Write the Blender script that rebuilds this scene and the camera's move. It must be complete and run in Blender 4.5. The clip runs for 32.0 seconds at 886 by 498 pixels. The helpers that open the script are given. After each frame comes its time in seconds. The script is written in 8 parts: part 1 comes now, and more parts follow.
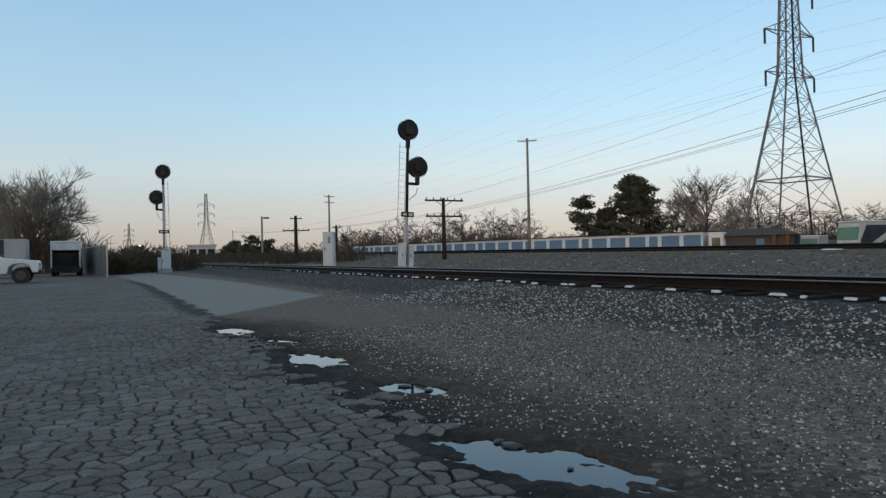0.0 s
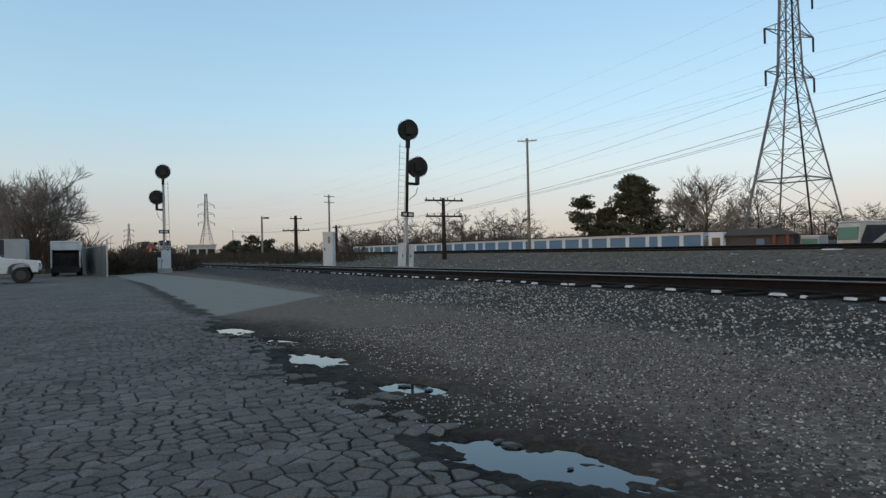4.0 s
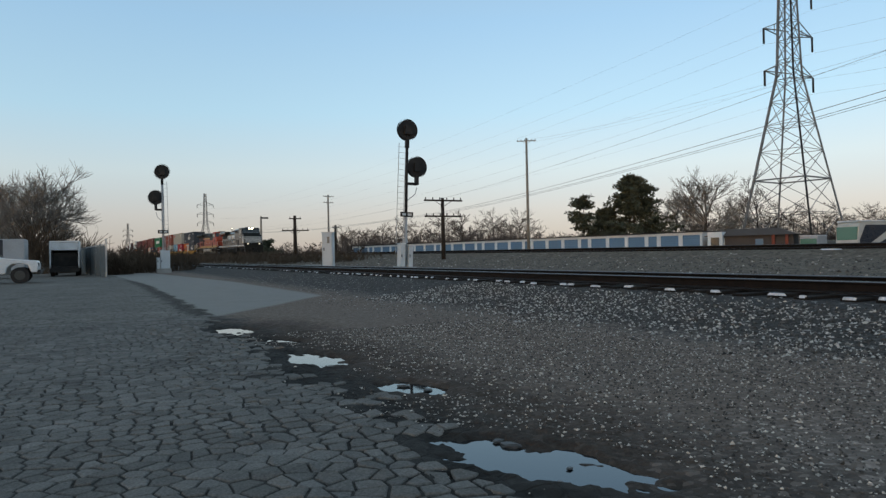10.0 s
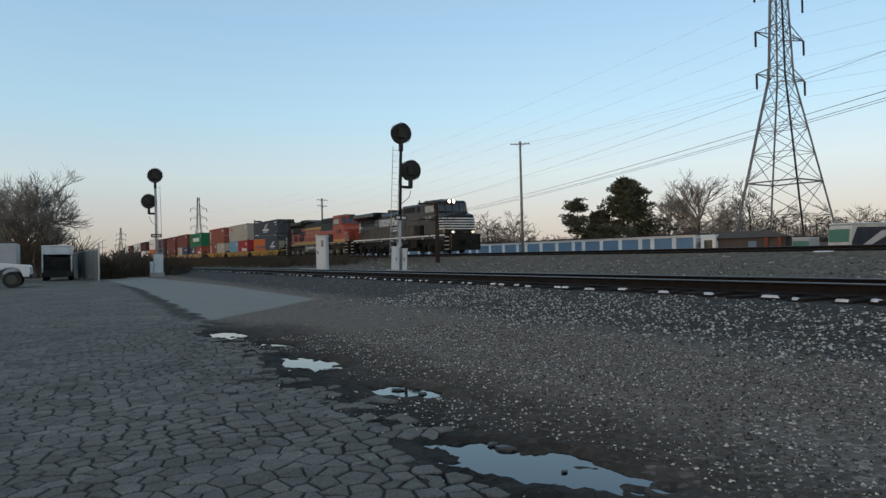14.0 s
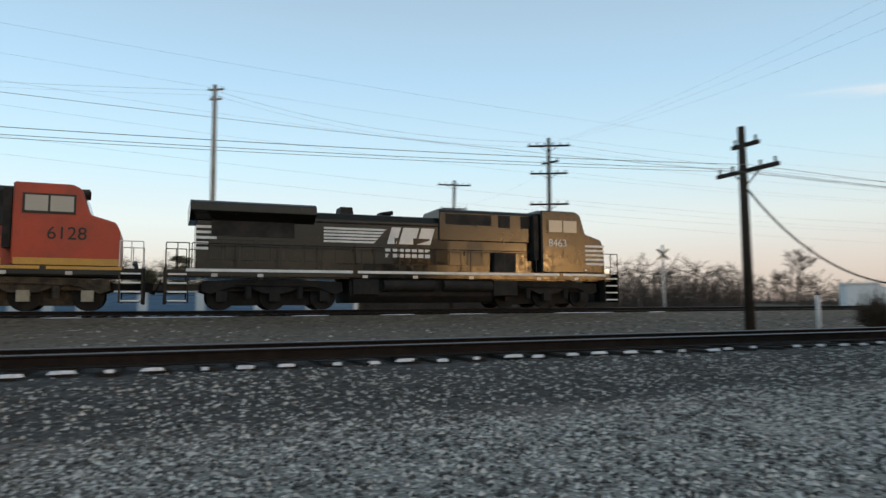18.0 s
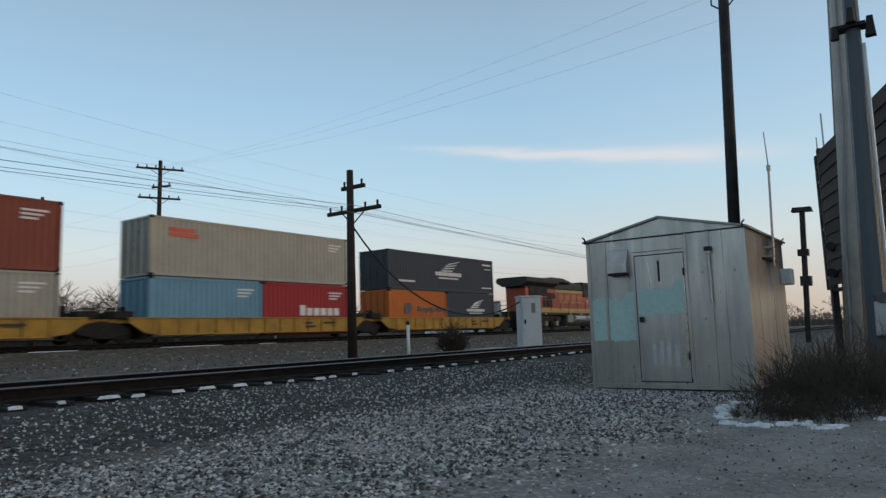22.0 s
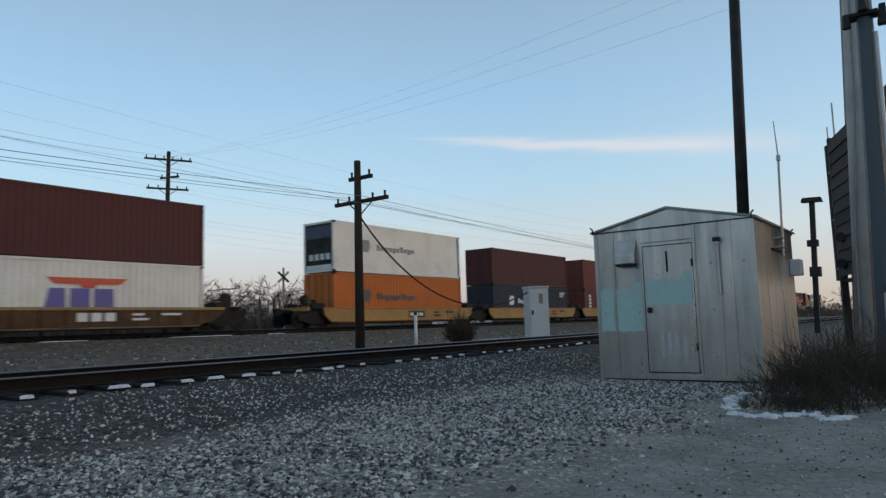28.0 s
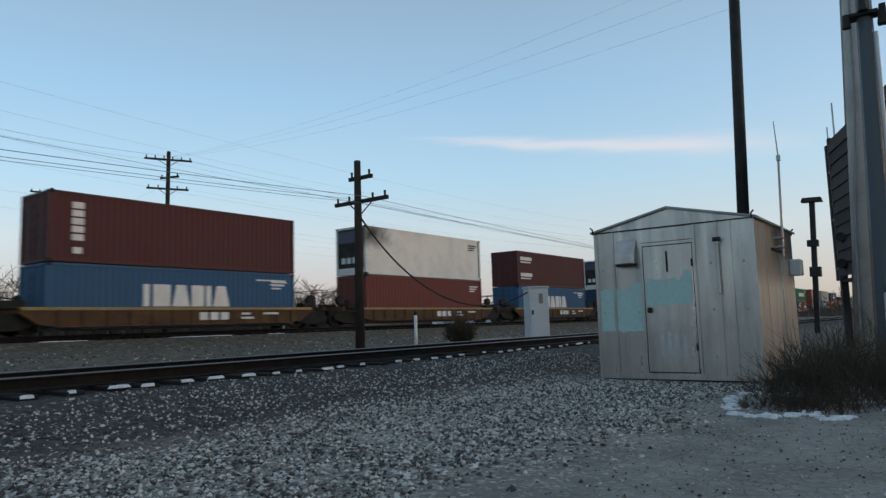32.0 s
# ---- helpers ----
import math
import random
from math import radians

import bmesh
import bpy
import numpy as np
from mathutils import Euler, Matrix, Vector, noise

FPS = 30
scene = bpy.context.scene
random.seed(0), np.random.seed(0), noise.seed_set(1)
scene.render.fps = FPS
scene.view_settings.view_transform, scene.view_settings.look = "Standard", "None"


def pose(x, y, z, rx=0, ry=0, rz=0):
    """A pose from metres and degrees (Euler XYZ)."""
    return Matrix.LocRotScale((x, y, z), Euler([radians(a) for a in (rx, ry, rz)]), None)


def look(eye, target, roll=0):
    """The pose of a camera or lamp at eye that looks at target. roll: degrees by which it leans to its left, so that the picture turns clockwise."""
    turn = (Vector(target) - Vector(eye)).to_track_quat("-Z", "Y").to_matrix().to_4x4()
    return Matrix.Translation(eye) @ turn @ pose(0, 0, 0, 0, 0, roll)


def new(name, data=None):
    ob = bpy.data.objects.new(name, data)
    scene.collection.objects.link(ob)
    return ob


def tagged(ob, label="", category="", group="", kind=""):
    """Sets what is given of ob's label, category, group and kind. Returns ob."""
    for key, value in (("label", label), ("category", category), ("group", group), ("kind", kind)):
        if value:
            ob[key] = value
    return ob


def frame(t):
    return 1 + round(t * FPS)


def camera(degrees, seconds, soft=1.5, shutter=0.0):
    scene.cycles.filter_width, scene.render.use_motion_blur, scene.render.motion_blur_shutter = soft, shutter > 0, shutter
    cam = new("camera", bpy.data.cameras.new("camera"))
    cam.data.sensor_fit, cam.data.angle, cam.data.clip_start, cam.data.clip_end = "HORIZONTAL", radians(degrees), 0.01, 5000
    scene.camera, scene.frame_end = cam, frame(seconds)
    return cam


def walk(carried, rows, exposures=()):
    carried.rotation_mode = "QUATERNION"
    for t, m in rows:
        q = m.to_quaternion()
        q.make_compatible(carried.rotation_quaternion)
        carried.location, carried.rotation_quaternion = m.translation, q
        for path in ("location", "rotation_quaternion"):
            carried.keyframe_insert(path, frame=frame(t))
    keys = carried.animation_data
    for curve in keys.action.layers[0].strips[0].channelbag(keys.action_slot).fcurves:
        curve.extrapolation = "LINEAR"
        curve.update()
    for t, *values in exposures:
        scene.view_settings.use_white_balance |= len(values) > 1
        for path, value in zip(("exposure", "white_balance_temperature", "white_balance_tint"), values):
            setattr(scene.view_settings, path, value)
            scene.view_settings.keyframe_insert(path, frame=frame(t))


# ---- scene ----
# ================= camera =================
EYE = (0.0, 0.0, 0.95)


def aim(yaw, pitch, roll):
    """A pose at the tripod: yaw to the left of +y, pitch up, roll as look() has it."""
    return Matrix.Translation(EYE) @ pose(0, 0, 0, 0, 0, yaw) @ pose(0, 0, 0, 90 + pitch) @ pose(0, 0, 0, 0, 0, roll)


PAN = [
    (0, 63.308, 0.421, -1.221),
    (3.5, 63.308, 0.421, -1.221),
    (5.5, 63.308, 0.421, -1.221),
    (7.5, 63.308, 0.421, -1.221),
    (8, 63.245, 0.412, -1.270),
    (9, 63.242, 0.419, -1.227),
    (10, 63.242, 0.419, -1.227),
    (10.5, 63.293, 0.491, -1.307),
    (11, 63.042, 0.549, -1.301),
    (11.5, 63.006, 0.547, -1.302),
    (12, 63.103, 0.671, -1.415),
    (12.5, 63.042, 0.538, -1.325),
    (13, 63.121, 0.590, -1.361),
    (13.5, 63.047, 0.720, -1.409),
    (14, 62.747, 0.677, -1.392),
    (14.5, 58.210, 0.668, -1.186),
    (14.7, 52.789, 0.734, -1.056),
    (15, 41.162, 0.981, -0.634),
    (15.2, 34.313, 1.325, -0.362),
    (15.5, 25.807, 2.019, -0.349),
    (17.5, -7.416, 4.528, -0.262),
    (18, -22.341, 4.990, -0.455),
    (18.5, -34.814, 5.549, -1.082),
    (19, -39.119, 5.657, -1.343),
    (19.5, -41.134, 6.657, -0.559),
    (20, -47.054, 7.319, -1.174),
    (20.5, -51.447, 7.313, -1.496),
    (21, -53.206, 7.247, -1.723),
    (21.5, -54.820, 7.143, -1.828),
    (22, -54.072, 7.002, -1.815),
    (22.5, -53.561, 6.555, -1.732),
    (23, -53.420, 6.233, -1.734),
    (25.5, -53.420, 6.233, -1.734),
    (27.5, -53.420, 6.233, -1.734),
    (32, -53.420, 6.233, -1.734),
]
cam = camera(65.86, 32.0, soft=1.4, shutter=0.3)
LIGHT = [(0, 0.0, 6500, 10), (14.0, 0.0, 6550, 10), (15.0, 0.12, 6650, 11), (15.5, -0.02, 6700, 11), (17.5, 0.3, 7100, 12), (18.0, 0.17, 6950, 11), (18.5, 0.0, 6800, 10), (19.5, -0.1, 6450, 10), (22.0, -0.1, 6550, 10), (23.5, -0.1, 6300, 10), (32.0, -0.1, 6300, 10)]
walk(cam, [(t, aim(a, b, c)) for t, a, b, c in PAN], LIGHT)

# ================= sky and light =================
world = bpy.data.worlds.new("sky")
scene.world = world
world.use_nodes = True


def build_sky():
    """A clear sky just after sunset: a Nishita sky, with the pale band over the horizon and one thin streak of cirrus."""
    n, l = world.node_tree.nodes, world.node_tree.links
    n.clear()
    out, bg, sky = n.new("ShaderNodeOutputWorld"), n.new("ShaderNodeBackground"), n.new("ShaderNodeTexSky")
    sky.sky_type, sky.sun_disc = "NISHITA", False
    sky.sun_elevation, sky.sun_rotation = radians(6.0), radians(150.0)
    sky.air_density, sky.dust_density, sky.ozone_density = 1.0, 0.2, 3.0
    co = n.new("ShaderNodeTexCoord").outputs["Generated"]
    sep = n.new("ShaderNodeSeparateXYZ")
    l.new(co, sep.inputs[0])

    def op(kind, a, c=None, d=None):
        k = n.new("ShaderNodeMath")
        k.operation = kind
        for i, v in enumerate((a, c, d)):
            if v is None:
                continue
            if isinstance(v, (int, float)):
                k.inputs[i].default_value = v
            else:
                l.new(v, k.inputs[i])
        return k.outputs[0]

    r = n.new("ShaderNodeValToRGB")
    stops = [(0.0, (0.16, 0.15, 0.15)), (0.495, (0.27, 0.245, 0.24)), (0.503, (0.45, 0.37, 0.37)), (0.53, (0.6, 0.52, 0.5)), (0.56, (0.64, 0.68, 0.675)), (0.60, (0.49, 0.68, 0.785)), (0.66, (0.37, 0.57, 0.75)), (0.73, (0.31, 0.44, 0.56)), (1.0, (0.21, 0.25, 0.275))]
    while len(r.color_ramp.elements) < len(stops):
        r.color_ramp.elements.new(0.5)
    for e, (p, c) in zip(r.color_ramp.elements, stops):
        e.position, e.color = p, (*c, 1)
    l.new(op("MULTIPLY_ADD", sep.outputs[2], 0.5, 0.5), r.inputs[0])
    m = n.new("ShaderNodeMix")
    m.data_type, m.blend_type = "RGBA", "ADD"
    m.inputs[0].default_value = 1.0
    k = n.new("ShaderNodeMix")
    k.data_type, k.blend_type = "RGBA", "MULTIPLY"
    k.inputs[0].default_value = 1.0
    k.inputs[7].default_value = (0.05, 0.05, 0.05, 1)
    l.new(sky.outputs[0], k.inputs[6])
    # the sky darkens a little towards the west and the east
    dim = n.new("ShaderNodeMix")
    dim.data_type, dim.blend_type = "RGBA", "MULTIPLY"
    dim.inputs[7].default_value = (0.8, 0.84, 0.86, 1)
    l.new(op("POWER", op("ABSOLUTE", sep.outputs[0]), 7.0), dim.inputs[0])
    l.new(r.outputs[0], dim.inputs[6])
    l.new(dim.outputs[2], m.inputs[6])
    l.new(k.outputs[2], m.inputs[7])
    # the afterglow of the sunset behind the camera
    west = op("MAXIMUM", op("MULTIPLY_ADD", sep.outputs[1], -0.87, op("MULTIPLY", sep.outputs[0], 0.5)), 0.0)
    low = op("POWER", op("MAXIMUM", op("SUBTRACT", 1.0, op("ABSOLUTE", sep.outputs[2])), 0.0), 1.3)
    glow = n.new("ShaderNodeMix")
    glow.data_type, glow.blend_type = "RGBA", "ADD"
    glow.inputs[7].default_value = (0.6, 0.44, 0.28, 1)
    l.new(op("MULTIPLY", op("MULTIPLY_ADD", op("POWER", west, 6.0), 0.55, op("MULTIPLY", west, 0.5)), low), glow.inputs[0])
    l.new(m.outputs[2], glow.inputs[6])
    # its bright heart, where the sun has just gone down
    heart = n.new("ShaderNodeMix")
    heart.data_type, heart.blend_type = "RGBA", "ADD"
    heart.inputs[7].default_value = (24.0, 12.5, 3.6, 1)
    l.new(op("MULTIPLY", op("POWER", west, 90.0), op("POWER", low, 12.0)), heart.inputs[0])
    l.new(glow.outputs[2], heart.inputs[6])
    # cirrus: a streak between two bearings, thinning out at its ends
    az = op("ARCTAN2", sep.outputs[0], sep.outputs[1])
    nz = n.new("ShaderNodeTexNoise")
    nz.inputs["Scale"].default_value, nz.inputs["Detail"].default_value = 9.0, 6.0
    mp = n.new("ShaderNodeMapping")
    mp.inputs["Scale"].default_value = (1.0, 1.0, 6.0)
    l.new(co, mp.inputs[0])
    l.new(mp.outputs[0], nz.inputs[0])
    mid = op("MULTIPLY_ADD", op("SUBTRACT", az, 0.92), -0.088, 0.2655)
    off = op("ADD", op("SUBTRACT", sep.outputs[2], mid), op("MULTIPLY_ADD", nz.outputs[0], 0.018, -0.009))
    thick = op("MULTIPLY_ADD", op("SUBTRACT", az, 0.9), 0.02, 0.0035)
    body = op("POWER", 2.718, op("MULTIPLY", op("POWER", op("DIVIDE", off, thick), 2.0), -1.0))
    ends = op("MULTIPLY", op("SMOOTH_MIN", op("MAXIMUM", op("MULTIPLY", op("SUBTRACT", az, 0.86), 5.0), 0.0), 1.0, 0.2), op("MINIMUM", op("MAXIMUM", op("MULTIPLY", op("SUBTRACT", 1.46, az), 6.0), 0.0), 1.0))
    c = n.new("ShaderNodeMix")
    c.data_type = "RGBA"
    c.inputs[7].default_value = (0.83, 0.81, 0.83, 1)
    l.new(op("MULTIPLY", op("MULTIPLY", body, ends), 0.75), c.inputs[0])
    l.new(heart.outputs[2], c.inputs[6])
    l.new(c.outputs[2], bg.inputs[0])
    bg.inputs[1].default_value = 1.0
    l.new(bg.outputs[0], out.inputs[0])


build_sky()
sun = new("sun", bpy.data.lights.new("sun", "SUN"))
sun.data.energy, sun.data.angle, sun.data.color = 0.06, radians(2.5), (1.0, 0.56, 0.24)
sun.matrix_world = look((50, -87, 6), (0, 0, 0))


# ================= materials =================
def nodes_of(name):
    m = bpy.data.materials.new(name)
    m.use_nodes = True
    return m, m.node_tree.nodes, m.node_tree.links, m.node_tree.nodes["Principled BSDF"]


def noise_node(n, l, co, scale, detail=4.0, rough=0.6):
    t = n.new("ShaderNodeTexNoise")
    t.inputs["Scale"].default_value, t.inputs["Detail"].default_value, t.inputs["Roughness"].default_value = scale, detail, rough
    l.new(co, t.inputs["Vector"])
    return t.outputs["Fac"]


def ramp(n, l, fac, stops):
    r = n.new("ShaderNodeValToRGB")
    while len(r.color_ramp.elements) < len(stops):
        r.color_ramp.elements.new(0.5)
    for e, (p, c) in zip(r.color_ramp.elements, stops):
        e.position, e.color = p, (*c, 1) if len(c) == 3 else c
    l.new(fac, r.inputs[0])
    return r.outputs[0]


def mix(n, l, fac, a, b, mode="MIX"):
    m = n.new("ShaderNodeMix")
    m.data_type, m.blend_type = "RGBA", mode
    for i, v in ((0, fac), (6, a), (7, b)):
        if isinstance(v, (int, float)):
            m.inputs[i].default_value = v
        elif isinstance(v, tuple):
            m.inputs[i].default_value = (*v, 1)
        else:
            l.new(v, m.inputs[i])
    return m.outputs[2]


def bump(n, l, height, strength, distance, bsdf):
    b = n.new("ShaderNodeBump")
    b.inputs["Strength"].default_value, b.inputs["Distance"].default_value = strength, distance
    l.new(height, b.inputs["Height"])
    l.new(b.outputs[0], bsdf.inputs["Normal"])


MATS = {}


def paint(name, col, rough=0.55, metal=0.0, dirt=(0.12, 0.1, 0.08), dirty=0.35, scale=1.2, grain=14.0, relief=0.15, vary=0.0):
    """A painted or bare surface with stains at a large scale and grain at a small one."""
    if name in MATS:
        return MATS[name]
    m, n, l, b = nodes_of(name)
    co = n.new("ShaderNodeTexCoord").outputs["Object"]
    big = ramp(n, l, noise_node(n, l, co, scale, 6, 0.65), [(0.42, (0, 0, 0)), (0.75, (1, 1, 1))])
    small = noise_node(n, l, co, grain, 3)
    k = n.new("ShaderNodeMath")
    k.operation = "MULTIPLY"
    k.inputs[1].default_value = dirty
    l.new(big, k.inputs[0])
    c = mix(n, l, k.outputs[0], col, dirt)
    c = mix(n, l, 0.18, c, mix(n, l, 1.0, c, ramp(n, l, small, [(0.3, (0.55, 0.55, 0.55)), (0.7, (1.3, 1.3, 1.3))]), "MULTIPLY"))
    if vary:
        o = n.new("ShaderNodeObjectInfo").outputs["Random"]
        c = mix(n, l, 1.0, c, ramp(n, l, o, [(0.0, (1 - vary,) * 3), (1.0, (1 + vary,) * 3)]), "MULTIPLY")
    l.new(c, b.inputs["Base Color"])
    l.new(ramp(n, l, small, [(0.3, (max(rough - 0.1, 0.05),) * 3), (0.7, (min(rough + 0.12, 1),) * 3)]), b.inputs["Roughness"])
    b.inputs["Metallic"].default_value = metal
    if rough > 0.55 and not metal:
        b.inputs["Specular IOR Level"].default_value = 0.25
    if relief:
        bump(n, l, small, relief, 0.01, b)
    MATS[name] = m
    return m


# ================= mesh helpers =================
def bx(bm, x0, x1, y0, y1, z0, z1, taper=0.0):
    """A box; taper draws its top in."""
    v = [bm.verts.new((x, y, z)) for z, t in ((z0, 0), (z1, taper)) for x, y in ((x0 + t, y0 + t), (x1 - t, y0 + t), (x1 - t, y1 - t), (x0 + t, y1 - t))]
    for f in ((3, 2, 1, 0), (4, 5, 6, 7), (0, 1, 5, 4), (1, 2, 6, 5), (2, 3, 7, 6), (3, 0, 4, 7)):
        bm.faces.new([v[i] for i in f])


def tube(bm, p, q, r0, r1=None, n=8, cap=True):
    p, q, r1 = Vector(p), Vector(q), r0 if r1 is None else r1
    d = (q - p).normalized()
    a = d.orthogonal().normalized()
    b = d.cross(a)
    rings = [[bm.verts.new(c + (a * math.cos(k * math.tau / n) + b * math.sin(k * math.tau / n)) * r) for k in range(n)] for c, r in ((p, r0), (q, r1))]
    for k in range(n):
        bm.faces.new((rings[0][k], rings[0][(k + 1) % n], rings[1][(k + 1) % n], rings[1][k]))
    if cap:
        bm.faces.new(rings[0][::-1])
        bm.faces.new(rings[1])


def bar(bm, p, q, w, h=None):
    """A square bar from p to q."""
    tube(bm, p, q, w * 0.7071, None, 4)


def prism(bm, pts, a0, a1, axis="y"):
    """A plane outline drawn out along an axis. pts are (x, z) for y, (y, z) for x, (x, y) for z."""
    put = {"y": lambda u, v, w: (u, w, v), "x": lambda u, v, w: (w, u, v), "z": lambda u, v, w: (u, v, w)}[axis]
    lo, hi = [bm.verts.new(put(u, v, a0)) for u, v in pts], [bm.verts.new(put(u, v, a1)) for u, v in pts]
    bm.faces.new(lo)
    bm.faces.new(hi[::-1])
    for i in range(len(pts)):
        j = (i + 1) % len(pts)
        bm.faces.new((lo[j], lo[i], hi[i], hi[j]))


def chain(bm, pts, r, n=5):
    for p, q in zip(pts, pts[1:]):
        tube(bm, p, q, r, None, n, False)


def finish(bm, bevel=0.0):
    bmesh.ops.recalc_face_normals(bm, faces=bm.faces[:])
    if bevel:
        bmesh.ops.bevel(bm, geom=bm.edges[:], offset=bevel, segments=1, affect="EDGES", clamp_overlap=True)


def part(name, bm, material, parent=None, label="", bevel=0.0, smooth=False, m=None, kind=""):
    """Links a bmesh as one mesh object under a thing or a part."""
    finish(bm, bevel)
    me = bpy.data.meshes.new(name)
    bm.to_mesh(me)
    bm.free()
    if smooth:
        me.shade_smooth()
    me.materials.append(material)
    ob = new(name, me)
    if parent is not None:
        ob.parent = parent
    if m is not None:
        ob.matrix_basis = m
    return tagged(ob, label, kind=kind)


def pieces(name, bm, material, parent, label="", bevel=0.0):
    """Links each loose piece of a bmesh as a part of its own."""
    finish(bm)
    bm.verts.index_update()
    seen, made = set(), []
    for v in bm.verts:
        if v.index in seen:
            continue
        stack, got = [v], []
        seen.add(v.index)
        while stack:
            w = stack.pop()
            got.append(w)
            for e in w.link_edges:
                o = e.other_vert(w)
                if o.index not in seen:
                    seen.add(o.index)
                    stack.append(o)
        made.append(got)
    for got in made:
        num = {w.index: i for i, w in enumerate(got)}
        faces = {f for w in got for f in w.link_faces}
        me = bpy.data.meshes.new(name)
        me.from_pydata([tuple(w.co) for w in got], [], [[num[w.index] for w in f.verts] for f in sorted(faces, key=lambda f: min(w.index for w in f.verts))])
        me.materials.append(material)
        ob = new(name, me)
        ob.parent = parent
        tagged(ob, label)
    bm.free()


def boxes(name, material, parent, *dims, label="", bevel=0.0):
    bm = bmesh.new()
    for d in dims:
        bx(bm, *d)
    return part(name, bm, material, parent, label, bevel)


def tubes(name, material, parent, *dims, label="", smooth=False):
    bm = bmesh.new()
    for d in dims:
        tube(bm, *d)
    return part(name, bm, material, parent, label, 0, smooth)


def thing(name, label, category, m=None, group="", kind=""):
    ob = new(name)
    ob.empty_display_size = 0.3
    if m is not None:
        ob.matrix_basis = m
    return tagged(ob, label, category, group, kind)


def at(az, r, z=0.0, turn=0.0):
    """A pose at a bearing (degrees to the left of +y) and a distance from the tripod."""
    a = radians(az)
    return pose(-r * math.sin(a), r * math.cos(a), z, 0, 0, turn)


# ================= the lie of the land =================
RAIL_Y, RAIL_Z = 9.78, 0.468          # the near track: its middle and the top of its rails
LINE_Y, LINE_Z = 28.75, 0.95          # the far track


def smooth01(u):
    u = min(max(u, 0.0), 1.0)
    return u * u * (3 - 2 * u)


def line_y(x):
    """The far track's middle: straight before the camera, drawing in towards the near track far to the west."""
    d = max(0.0, -x - 10.0)
    return max(LINE_Y - 0.06 * d * d / (d + 15.0), 13.3)


def line_z(x):
    return LINE_Z + 0.0055 * min(max(0.0, -x), 220)


PROFILE = [(-400, 0), (5.2, 0), (6.2, 0.03), (8.0, 0.21), (8.35, 0.235), (11.2, 0.235), (12.0, 0.2), (14.0, 0.25)]


def land_z(x, y):
    if y <= 14.0:
        return float(np.interp(y, [p[0] for p in PROFILE], [p[1] for p in PROFILE]))
    ly, lz = line_y(x), line_z(x)
    if y < ly - 2.9:
        u = (y - 14.0) / max(ly - 2.9 - 14.0, 0.5)
        return 0.25 + (lz - 0.55 - 0.25) * u ** 1.3
    if y < ly - 1.9:
        return lz - 0.55 + 0.31 * (y - ly + 2.9)
    if y < ly + 1.9:
        return lz - 0.24
    rise = 1.9 * smooth01((y - 82) / 22) * smooth01((math.hypot(x, y) - 104) / 16)
    return (lz - 0.24) * (1 - smooth01((y - ly - 1.9) / 8.0)) + rise


# ================= ground =================
PUDDLES = [(-2.66, 1.79, 0.5, 0.25, 0.36), (-4.53, 2.02, 0.31, 0.2, 0.3), (-6.3, 1.81, 0.52, 0.24, 0.1), (-7.92, 1.91, 0.3, 0.14, 0.3), (-9.45, 1.6, 0.5, 0.24, 0.1)]


def ground_z(x, y):
    z = land_z(x, y)
    # the yard falls a little towards the shed
    z -= 0.09 * smooth01((x - 8.0) / 3.0) * smooth01((6.6 - y) / 1.5) * (1 - smooth01((x - 18) / 6)) * smooth01((y + 6) / 4)
    if -60 < x < 40 and -20 < y < 8.2:
        flat = smooth01((abs(y - 1.8) - 0.7) / 0.8) if -11 < x < -1 else 1.0
        z += flat * (0.018 * noise.noise((x * 0.5, y * 0.5, 0)) + 0.008 * noise.noise((x * 1.7, y * 1.7, 3)))
    if -11 < x < -0.5 and 0.6 < y < 3:
        z += 0.012 * noise.noise((x * 6, y * 6, 7)) + 0.014 * noise.noise((x * 14, y * 14, 9))
        for px, py, a, b, k in PUDDLES:
            u, v = (x - px), (y - py) - k * (x - px)
            d = (u / a) ** 2 + (v / b) ** 2 + 0.7 * noise.noise((x * 3.1, y * 5.0, 2)) + 0.6 * noise.noise((x * 9, y * 12, 5)) + 0.3 * noise.noise((x * 24, y * 30, 5))
            z -= 0.05 * (1 - smooth01(d / 1.9))
    return z


def build_ground():
    xs = sorted({*[-2500, -1600, -1000, -700, -520], *range(-420, -60, 12), *range(-60, -11, 2), *[round(-11 + 0.05 * i, 3) for i in range(211)], *[round(-3.6 + 0.02 * i, 3) for i in range(90)], *[0, 0.5, 1, 1.5], *range(2, 40, 1), *range(40, 120, 8), 160, 240, 400, 700, 1200, 2500})
    ys = sorted({-2500, -900, -300, -120, -60, -30, -20, *range(-15, -1), *[-0.5 * i for i in range(5)], 0.25, 0.5, *[round(0.6 + 0.05 * i, 3) for i in range(49)], *[round(1.3 + 0.02 * i, 3) for i in range(50)], *[3 + 0.35 * i for i in range(40)], *range(17, 36), *range(36, 100, 4), 110, 130, 170, 240, 400, 800, 2500})
    v = [(x, y, ground_z(x, y)) for y in ys for x in xs]
    w = len(xs)
    f = [(j * w + i, j * w + i + 1, (j + 1) * w + i + 1, (j + 1) * w + i) for j in range(len(ys) - 1) for i in range(w - 1)]
    me = bpy.data.meshes.new("ground")
    me.from_pydata(v, [], f)
    me.shade_smooth()
    me.materials.append(ground_material())
    return tagged(new("ground", me), "cracked asphalt lot, gravel verge and dry winter ground", "ground", kind="structure")


